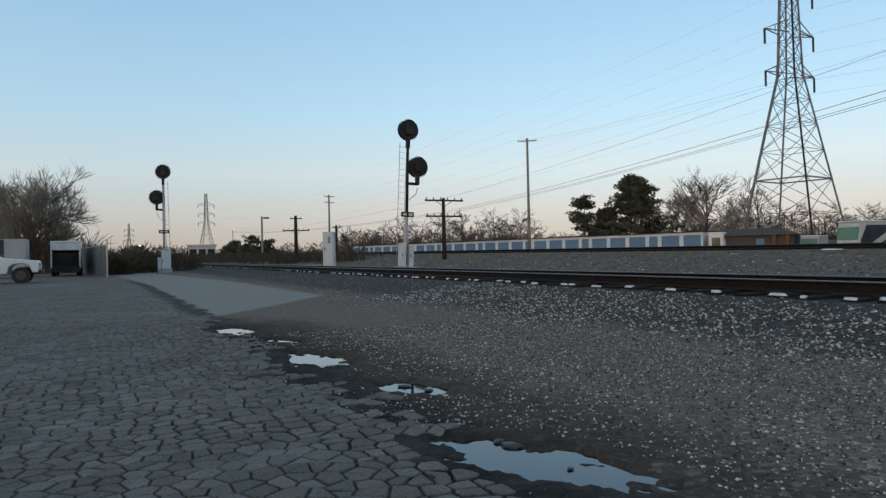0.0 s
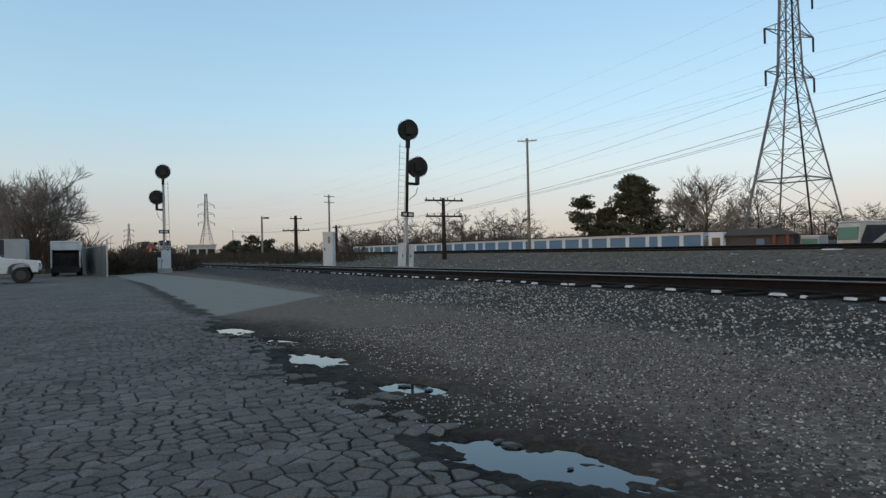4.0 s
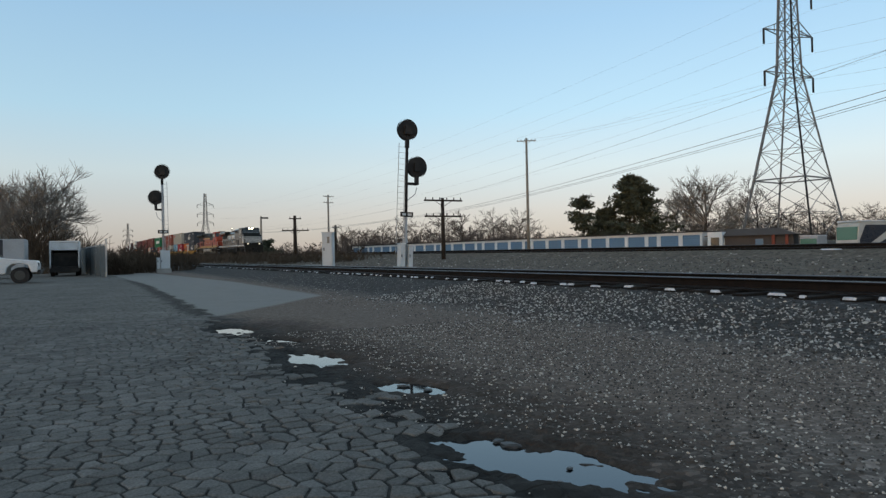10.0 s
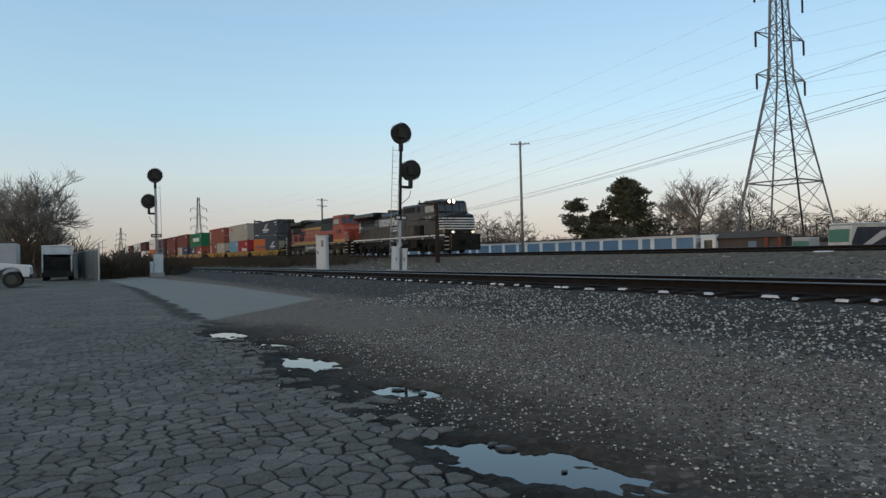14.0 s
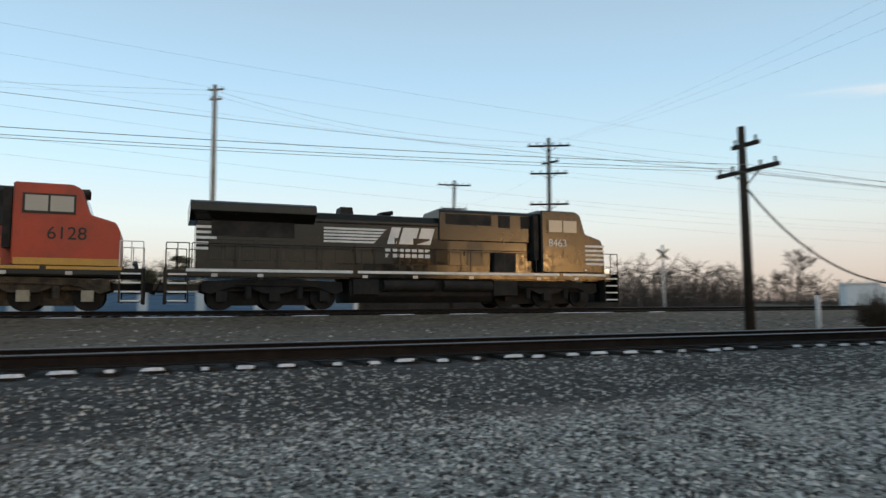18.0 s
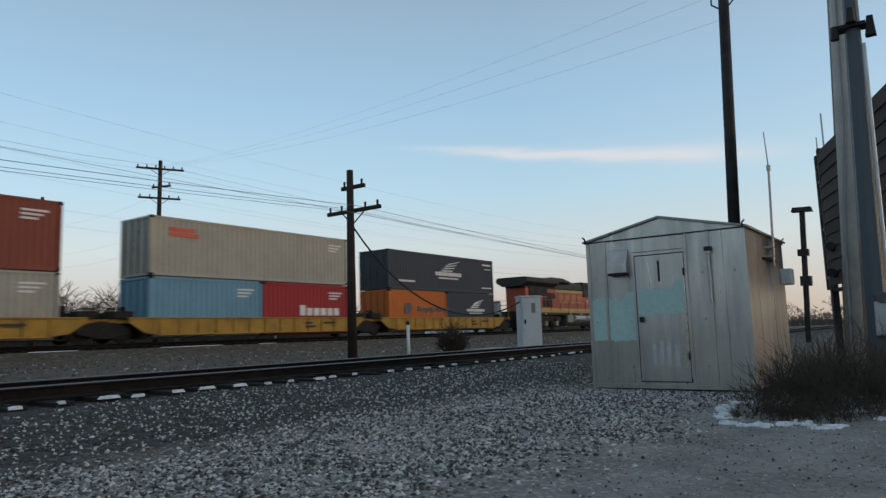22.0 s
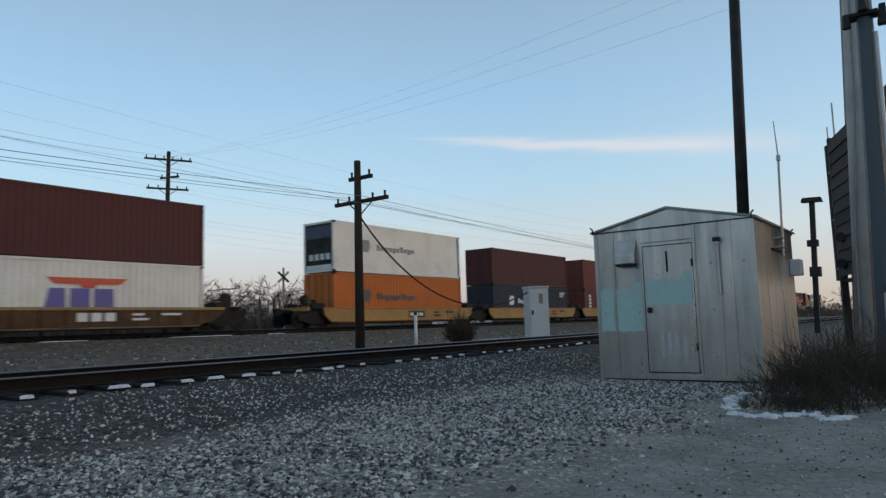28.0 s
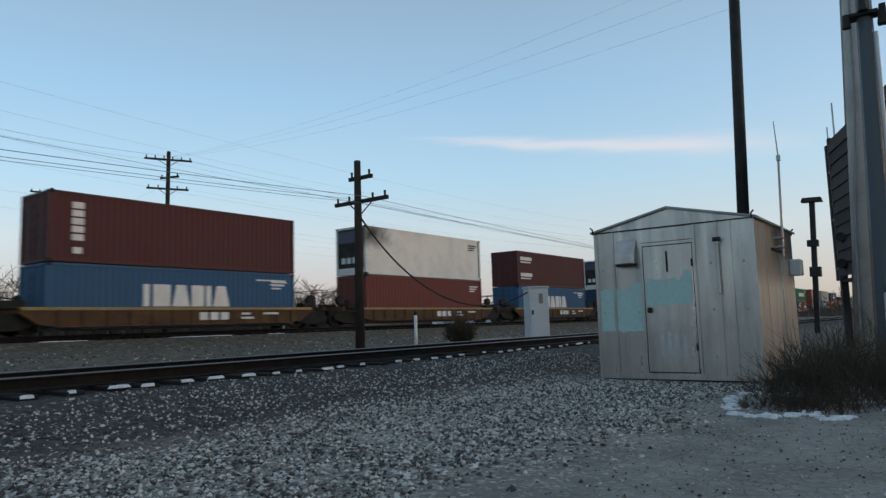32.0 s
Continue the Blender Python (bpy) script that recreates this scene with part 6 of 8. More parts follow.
        for i in range(n):
            bm.faces.new((dn[i], dn[i + 1], up[i + 1], up[i]))
        part("paint_patch", bm, blue, ob, "patch of paler blue-grey paint")
    # meter box, brackets and the aerial at the far corner
    meter = boxes("meter_box", CABWHITE, ob, (x1 - 0.45, x1 - 0.15, y0 - 0.2, y0 - 0.002, 1.7, 2.0), label="pale meter box", bevel=0.02)
    boxes("bracket", GALV, ob, (12.9, 13.2, y0 - 0.14, y0, 2.14, 2.17), (12.9, 13.2, y0 - 0.14, y0, 2.3, 2.33))
    bm = bmesh.new()
    tube(bm, (13.05, y0 - 0.1, 1.98), (13.05, y0 - 0.15, 3.75), 0.022, 0.02, 8)
    tube(bm, (13.05, y0 - 0.15, 3.68), (13.05, y0 - 0.15, 3.78), 0.035, 0.035, 8)
    tube(bm, (13.05, y0 - 0.15, 3.75), (13.05, y0 - 0.12, 4.4), 0.012, 0.008, 6)
    part("aerial", bm, GALV, ob, "slim upright aerial")
    bm = bmesh.new()
    for y in (y0, y1):
        for x in (x0 - 0.08, x1 + 0.06):
            chain(bm, [(x, y, H - 0.04), (x, y, H + 0.05), (x, y + (0.04 if y > ym else -0.04), H + 0.09)], 0.014, 6)
    pieces("lifting_lug", bm, SIGBLACK, ob, "dark bent lifting hook")


def shed_steel():
    m, n, l, b = nodes_of("shed_steel")
    co = n.new("ShaderNodeTexCoord").outputs["Object"]
    mp = n.new("ShaderNodeMapping")
    mp.inputs["Scale"].default_value = (3.2, 3.2, 0.35)
    l.new(co, mp.inputs[0])
    streak = noise_node(n, l, mp.outputs[0], 1.4, 5, 0.6)
    fine, big = noise_node(n, l, co, 22, 4), noise_node(n, l, co, 0.9, 4)
    c = ramp(n, l, streak, [(0.3, (0.33, 0.325, 0.315)), (0.5, (0.53, 0.52, 0.5)), (0.72, (0.72, 0.705, 0.68))])
    c = mix(n, l, 0.4, c, ramp(n, l, big, [(0.35, (0.32, 0.275, 0.22)), (0.65, (0.6, 0.575, 0.54))]))
    c = mix(n, l, 0.12, c, ramp(n, l, fine, [(0.3, (0.15, 0.15, 0.15)), (0.7, (0.45, 0.45, 0.45))]))
    rust = noise_node(n, l, mp.outputs[0], 3.1, 6, 0.7)
    c = mix(n, l, ramp(n, l, rust, [(0.58, (0, 0, 0)), (0.78, (0.5, 0.5, 0.5))]), c, (0.24, 0.22, 0.2))
    l.new(c, b.inputs["Base Color"])
    l.new(ramp(n, l, streak, [(0.3, (0.42, 0.42, 0.42)), (0.7, (0.26, 0.26, 0.26))]), b.inputs["Roughness"])
    b.inputs["Metallic"].default_value = 0.85
    bump(n, l, fine, 0.08, 0.01, b)
    return m


def build_right_side():
    ob = thing("utility_pole", "tall black pole standing behind the equipment shed", "utility pole", at(-77.05, 18) @ pose(0, 0, 0, 1.9))
    bm = bmesh.new()
    tube(bm, (0, 0, -0.5), (0, 0, 11.5), 0.15, 0.12, 14)
    part("pole_shaft", bm, SIGBLACK, ob, "", 0, True)
    bm = bmesh.new()
    for a in (0, 120, 240):
        c, s = math.cos(radians(a)), math.sin(radians(a))
        chain(bm, [(0.13 * c, 0.13 * s, 8.85), (0.3 * c, 0.3 * s, 8.95), (0.3 * c, 0.3 * s, 9.2)], 0.02)
    pieces("hook", bm, SIGBLACK, ob)
    # parking-lot lamp
    ob = thing("street_lamp", "black lamp post with a flat rectangular head", "street lamp", at(-81.75, 36) @ pose(0, 0, 0, 2.2))
    bm = bmesh.new()
    bx(bm, -0.11, 0.11, -0.11, 0.11, -0.3, 6.1)
    part("lamp_post", bm, SIGBLACK, ob)
    bm = bmesh.new()
    bx(bm, -0.26, 0.26, -0.44, 0.44, 6.08, 6.28, 0.06)
    part("lamp_head", bm, SIGBLACK, ob, "flat rectangular lamp head")
    boxes("control_box", SIGBLACK, ob, (-0.2, 0.2, -0.26, 0.2, 2.6, 3.05))
    boxes("control_box", SIGBLACK, ob, (-0.18, 0.18, -0.2, 0.26, 4.0, 4.3))
    # the weathered wooden pole, the steel pole and a dark one behind
    ob = thing("utility_pole", "thick weathered grey wooden pole with a cable down its side", "utility pole", at(-84.75, 14) @ pose(0, 0, 0, 2.4))
    bm = bmesh.new()
    tube(bm, (0, 0, -0.5), (0, 0, 10.5), 0.185, 0.15, 16)
    part("pole_shaft", bm, PALEWOOD, ob, "", 0, True)
    bm = bmesh.new()
    chain(bm, [(-0.19, 0.05, 8), (-0.2, 0.0, 4.5), (-0.21, 0.06, 3.4), (-0.2, 0.1, 2.4), (-0.2, 0.08, 0.4)], 0.02, 6)
    part("cable", bm, WIRE, ob)
    ob = thing("steel_pole", "blue-grey square steel pole with a lamp bracket and a meter box", "pole", at(-86.0, 11.6) @ pose(0, 0, 0, 1.2))
    bm = bmesh.new()
    tube(bm, (0, 0, -0.4), (0, 0, 9.5), 0.175, 0.055, 8)
    part("pole_shaft", bm, STEELBLUE, ob)
    boxes("meter_box", GALV, ob, (-0.26, -0.15, -0.22, 0.0, 0.72, 1.2), label="grey meter box", bevel=0.015)
    tubes("meter", GLASS, ob, ((-0.3, -0.11, 1.25), (-0.2, -0.11, 1.25), 0.08, 0.08, 12), label="round glass meter")
    bm = bmesh.new()
    tube(bm, (-0.1, -0.2, 0.2), (-0.05, -0.13, 5.0), 0.025, 0.03, 8)
    part("conduit", bm, GALV, ob, "pale conduit on the steel pole")
    bm = bmesh.new()
    bx(bm, -0.16, 0.1, -0.18, 0.26, 5.26, 5.31)
    bx(bm, -0.1, 0.04, -0.3, -0.16, 5.1, 5.4, 0.03)
    tube(bm, (-0.2, 0.0, 5.3), (-0.2, 0.0, 5.52), 0.07, 0.05, 8)
    tube(bm, (-0.15, 0.22, 5.1), (-0.15, 0.22, 5.3), 0.06, 0.05, 8)
    part("lamp_bracket", bm, SIGBLACK, ob, "dark bracket with floodlights")
    ob = thing("utility_pole", "grey wooden pole carrying crossing lamps", "utility pole", at(-84.3, 21) @ pose(0, 0, 0, 2.4))
    bm = bmesh.new()
    tube(bm, (0, 0, -0.5), (0, 0, 12), 0.12, 0.1, 12)
    part("pole_shaft", bm, GREYWOOD, ob, "", 0, True)
    for z in (2.2, 2.9):
        tubes("signal_lamp", SIGBLACK, ob, ((-0.15, -0.35, z), (-0.15, 0.35, z), 0.04, 0.05, 6), ((-0.3, -0.3, z), (0.0, -0.3, z), 0.12, 0.12, 12), ((-0.3, 0.3, z), (0.0, 0.3, z), 0.12, 0.12, 12), label="dark pair of round lamps")
    # the back of a slatted billboard
    ob = thing("billboard", "dark billboard clad in lapped boards on steel posts", "billboard", pose(21.8, 2.55, 0, 0, 0, math.degrees(math.atan2(-2.4, -6.6))))
    board = paint("board_brown", (0.062, 0.05, 0.046), 0.85, dirt=(0.03, 0.026, 0.024), dirty=0.6, scale=2.5, relief=0.4, vary=0.35)
    for i in range(11):
        z = 1.9 + i * 0.34
        bm = bmesh.new()
        prism(bm, [(0.0, z), (-0.06, z), (-0.02, z + 0.37), (0.0, z + 0.37)], 0.5, 7.0, "x")
        part("lapped_board", bm, board, ob)
    boxes("end_board", board, ob, (0.0, 0.16, -0.04, 0.03, 1.8, 5.62), bevel=0.01, label="upright end board")
    boxes("end_board", board, ob, (0.34, 0.5, -0.05, 0.03, 1.8, 5.75), bevel=0.01, label="upright end board")
    for i in range(8):
        boxes("rung", GREYWOOD if i % 3 == 0 else SIGBLACK, ob, (0.16, 0.34, -0.03, 0.0, 2.1 + i * 0.45, 2.16 + i * 0.45))
    for z in (2.3, 3.1, 3.9, 4.7, 5.4):
        boxes("batten", SIGBLACK, ob, (0.0, 7.0, 0.03, 0.1, z, z + 0.1))
    for x in (0.15, 2.3, 4.6, 6.8):
        boxes("upright", SIGBLACK, ob, (x - 0.09, x + 0.09, 0.03, 0.2, -0.3, 5.8), label="steel upright")
    boxes("catwalk", SIGBLACK, ob, (0, 7, 0.05, 0.5, 1.75, 1.83))
    tubes("aerial", GALV, ob, ((0.6, 0.1, 5.7), (0.6, 0.1, 6.7), 0.025, 0.025, 6), ((-0.1, 0.1, 4.9), (-0.1, 0.1, 6.2), 0.02, 0.02, 6))


build_shed()
build_right_side()


# ================= buildings beyond the far track =================
DOORBLUE = paint("door_blue", (0.12, 0.22, 0.34), 0.5, dirt=(0.09, 0.15, 0.22), dirty=0.4, scale=0.6)
WALLWHITE = paint("wall_white", (0.7, 0.73, 0.75), 0.7, dirt=(0.5, 0.5, 0.49), dirty=0.4, scale=0.5)
ROOFDARK = paint("roof_edge", (0.05, 0.054, 0.065), 0.95)
BROWNROOF = paint("brown_shingle", (0.085, 0.066, 0.055), 0.85)
BROWNWALL = paint("brown_siding", (0.1, 0.088, 0.082), 0.9, dirt=(0.07, 0.06, 0.055), dirty=0.5, scale=0.5)


def storage_row(m, widths, h, label, steps=()):
    """A row of self-storage units; its front looks along -y of its own space; widths: the units in turn, from its left end."""
    ob = thing("storage_building", label, "storage building", m)
    L = sum(widths)
    boxes("wall", WALLWHITE, ob, (0, L, 0.16, 8.0, -0.2, h - 0.15))
    fascia = boxes("fascia", WALLWHITE, ob, (-0.05, L + 0.05, -0.02, 0.14, h * 0.86, h - 0.12))
    boxes("roof", ROOFDARK, ob, (-0.25, L + 0.25, -0.25, 8.2, h - 0.12, h), label="thin dark roof edge")
    rail = bmesh.new()
    bx(rail, -0.05, L + 0.05, -0.01, 0.15, -0.2, 0.12)
    part("sill", rail, WALLWHITE, ob)
    x = 0.0
    boxes("pillar", WALLWHITE, ob, (-0.02, 0.3, -0.015, 0.15, -0.2, h * 0.86))
    for w in widths:
        bm = bmesh.new()
        n = 9
        out = []
        for i in range(n):
            z0, z1 = 0.12 + (h * 0.86 - 0.14) * i / n, 0.12 + (h * 0.86 - 0.14) * (i + 1) / n
            out += [(0.09, z0), (0.07, z0 + 0.03), (0.07, z1 - 0.03), (0.09, z1)]
        prism(bm, out + [(0.15, h * 0.86 - 0.02), (0.15, 0.12)], x + 0.3, x + w - 0.3, "x")
        part("roll_up_door", bm, DOORBLUE, ob, "blue roll-up door, shut")
        x += w
        boxes("pillar", WALLWHITE, ob, (x - 0.3, x + (0.3 if x < L - 0.1 else 0.02), -0.015, 0.15, -0.2, h * 0.86))
    return ob


def build_far():
    a, b = Vector((-24.4, 50, 0)), Vector((14.5, 49, 0))
    storage_row(pose(a.x, a.y, 0, 0, 0, math.degrees(math.atan2(b.y - a.y, b.x - a.x))), [3.35, 2.5, 3.3, 3.3, 3.4, 1.9, 1.9, 3.6, 3.6, 3.8, 3.6, 3.5], 2.55, "low white storage building with blue roll-up doors")
    a, b = Vector((-152, 53, 0)), Vector((-64.5, 71.5, 0))
    ang = math.degrees(math.atan2(b.y - a.y, b.x - a.x))
    storage_row(pose(a.x, a.y, 0, 0, 0, ang), [3.4, 3.4, 2.0, 3.4] * 7 + [3.2], 3.25, "long white storage building with many blue doors")
    # white office end and a brown bungalow
    ob = thing("bungalow", "low brown house with a shallow dark roof", "house", at(39.0, 97, 0, 30))
    boxes("wall", BROWNWALL, ob, (-4.7, 5.2, -3, 3, -0.2, 2.5))
    bm = bmesh.new()
    v = [bm.verts.new(p) for p in ((-5.1, -3.6, 2.45), (5.7, -3.6, 2.45), (5.7, 3.6, 2.45), (-5.1, 3.6, 2.45), (-2.8, 0, 3.4), (3.2, 0, 3.4))]
    for f in ((0, 1, 5, 4), (2, 3, 4, 5), (1, 2, 5), (3, 0, 4), (3, 2, 1, 0)):
        bm.faces.new([v[i] for i in f])
    part("roof", bm, BROWNROOF, ob, "shallow dark hipped roof")
    win = boxes("window", WALLWHITE, ob, (-4.2, -2.6, -3.08, -3.0, 0.9, 2.2), label="white-framed window")
    boxes("pane", GLASS, win, (-4.05, -3.45, -3.1, -3.081, 1.05, 2.05), (-3.35, -2.75, -3.1, -3.081, 1.05, 2.05))
    boxes("door", DOORBLUE, ob, (1.0, 1.9, -3.06, -3.0, -0.1, 2.0))
    brick = paint("porch_brick", (0.22, 0.06, 0.04), 0.8)
    for x in (2.9, 4.4):
        boxes("porch_post", brick, ob, (x, x + 0.35, -3.5, -3.15, -0.2, 2.45), label="red-brown porch post", bevel=0.01)
    bm = bmesh.new()
    for i in range(9):
        bx(bm, -4.7, 2.8, -3.025, -3.0, 0.1 + i * 0.26, 0.1 + i * 0.26 + 0.2)
    pieces("siding_board", bm, BROWNWALL, ob)
    # white hut at the end of the storage row
    ob = thing("office_hut", "small white hut at the end of the storage row", "hut", at(41.4, 95, 0, 30))
    boxes("wall", WALLWHITE, ob, (-0.9, 0.9, -1.2, 1.2, -0.2, 3.0))
    boxes("window", GLASS, ob, (-0.5, 0.5, -1.23, -1.2, 1.2, 2.3))
    # motorhomes
    motorhome(pose(-42.7, 72.3, 0, 0, 0, -96) @ Matrix.Diagonal((1, 1, 0.9, 1)), True)
    motorhome(at(34.8, 96, 0, -70) @ Matrix.Diagonal((0.42, 0.8, 0.6, 1)), False)
    # low white sheds east of the line
    for az, r, w, h in ((-53.6, 70, 2.6, 2.9), (-55.6, 78, 4.2, 2.7)):
        ob = thing("utility_hut", "low white utility hut beyond the far track", "hut", at(az, r, 0, -40))
        boxes("wall", WALLWHITE, ob, (-w / 2, w / 2, -1.2, 1.2, -0.2, h - 0.15), bevel=0.02)
        boxes("roof", WALLWHITE, ob, (-w / 2 - 0.1, w / 2 + 0.1, -1.3, 1.3, h - 0.15, h))
        boxes("door", CABWHITE, ob, (-0.4, 0.4, -1.23, -1.2, 0, 2.0))
    # orange digger-like tank beside the storage row
    ob = thing("orange_trailer", "small orange utility trailer parked by the storage units", "trailer", at(27.6, 70, 0))
    boxes("bed", paint("trailer_orange", (0.5, 0.17, 0.03)), ob, (-1.2, 1.2, -0.7, 0.7, 0.6, 1.5), bevel=0.05)
    for x in (-0.5, 0.5):
        tubes("wheel", SIGBLACK, ob, ((x, -0.8, 0.35), (x, -0.6, 0.35), 0.35, 0.35, 14))


GREENGLASS, _n, _l, _b = nodes_of("green_windshield")
_b.inputs["Base Color"].default_value, _b.inputs["Roughness"].default_value = (0.1, 0.24, 0.19, 1), 0.06


def motorhome(m, nose):
    ob = thing("motorhome", "cream motorhome with dark swooping stripes, parked" if nose else "grey and white motorhome with a roof awning, parked", "motorhome", m, "parked motorhomes")
    body = paint("motorhome_cream" if nose else "motorhome_grey", (0.55, 0.54, 0.5) if nose else (0.42, 0.43, 0.45), 0.4)
    bm = bmesh.new()
    prism(bm, [(-5, 0.45), (4.8, 0.45), (5.0, 1.3), (4.75, 3.4), (4.5, 3.65), (-5, 3.65)], -1.25, 1.25)
    part("body", bm, body, ob, "", 0.06)
    boxes("windshield", GREENGLASS, ob, (4.7, 5.0, -1.12, 1.12, 1.65, 3.1), label="broad green-tinted windshield", bevel=0.02)
    boxes("roof_edge", WALLWHITE, ob, (-4.9, 4.7, -1.3, 1.3, 3.64, 3.8), bevel=0.04)
    if nose:
        bm = bmesh.new()
        prism(bm, [(-4.95, 0.5), (4.6, 0.5), (4.75, 1.6), (3.9, 3.3), (-4.95, 3.3)], 1.25, 1.264)
        part("side_band", bm, paint("motorhome_navy", (0.03, 0.035, 0.05), 0.3), ob, "dark painted side")
        bm = bmesh.new()
        prism(bm, [(4.4, 0.6), (3.6, 0.6), (-0.5, 2.4), (-4.8, 3.0), (-4.8, 3.2), (0.4, 2.9)], 1.264, 1.272)
        part("stripe", bm, body, ob, "cream swooping stripe")
    boxes("window", GLASS, ob, (2.6, 4.2, -1.27, -1.25, 2.0, 2.9), (-0.5, 1.4, -1.27, -1.25, 2.0, 2.8), (-3.8, -2.2, -1.27, -1.25, 2.0, 2.8))
    bm = bmesh.new()
    prism(bm, [(-4.9, 0.9), (0, 1.0), (3, 1.6), (1.0, 1.5), (-2, 1.25), (-4.9, 1.3)], -1.262, -1.25)
    part("stripe", bm, SIGBLACK, ob, "dark swooping stripe")
    for x in (-2.6, 3.2):
        for y in (-1.1, 1.1):
            tubes("wheel", SIGBLACK, ob, ((x, y - 0.14, 0.48), (x, y + 0.14, 0.48), 0.48, 0.48, 16))


# ================= vehicles and fence in the lot =================
def build_suv():
    ob = thing("pickup_truck", "white four-wheel-drive pickup parked side-on in the lot", "car", pose(-38.0, -5.0, 0, 0, 0, 90))
    body = paint("car_white", (0.7, 0.71, 0.72), 0.3, dirt=(0.4, 0.39, 0.37), dirty=0.3)
    bm = bmesh.new()
    # +x is forward
    prism(bm, [(-2.5, 0.55), (-2.0, 0.5), (1.2, 0.45), (1.25, 0.75), (1.45, 0.9), (1.78, 0.93), (2.08, 0.85), (2.2, 0.5), (2.45, 0.5), (2.5, 0.85), (2.42, 1.05), (1.1, 1.18), (-2.5, 1.2)], -0.92, 0.92)
    part("body", bm, body, ob, "", 0.04)
    bm = bmesh.new()
    prism(bm, [(-0.9, 1.18), (1.05, 1.18), (0.35, 1.75), (-0.1, 1.82), (-2.4, 1.8), (-2.45, 1.18)], -0.8, 0.8)
    part("cabin", bm, body, ob, "", 0.05)
    boxes("side_window", GLASS, ob, (-0.75, 0.0, -0.815, -0.8, 1.25, 1.68), (-2.2, -0.9, -0.815, -0.8, 1.25, 1.68))
    bm = bmesh.new()
    prism(bm, [(1.0, 1.22), (1.03, 1.22), (0.4, 1.72), (0.37, 1.72)], -0.7, 0.7)
    part("windshield", bm, GLASS, ob)
    boxes("bumper", SIGBLACK, ob, (2.44, 2.58, -0.9, 0.9, 0.42, 0.62), label="dark front bumper", bevel=0.03)
    boxes("headlight", GLASS, ob, (2.42, 2.52, -0.88, -0.6, 0.78, 0.95), bevel=0.02)
    boxes("headlight", GLASS, ob, (2.42, 2.52, 0.6, 0.88, 0.78, 0.95), bevel=0.02)
    boxes("side_trim", TOPDARK, ob, (-2.4, 0.95, -0.935, -0.92, 0.66, 0.72))
    for x in (-1.4, 1.75):
        for y in (-0.8, 0.8):
            w = tubes("wheel", SIGBLACK, ob, ((x, y - 0.12, 0.38), (x, y + 0.12, 0.38), 0.38, 0.38, 20), label="black tyre")
            tubes("rim", PALETANK, w, ((x, y - 0.135, 0.38), (x, y - 0.121, 0.38), 0.2, 0.22, 14), label="grey steel rim")


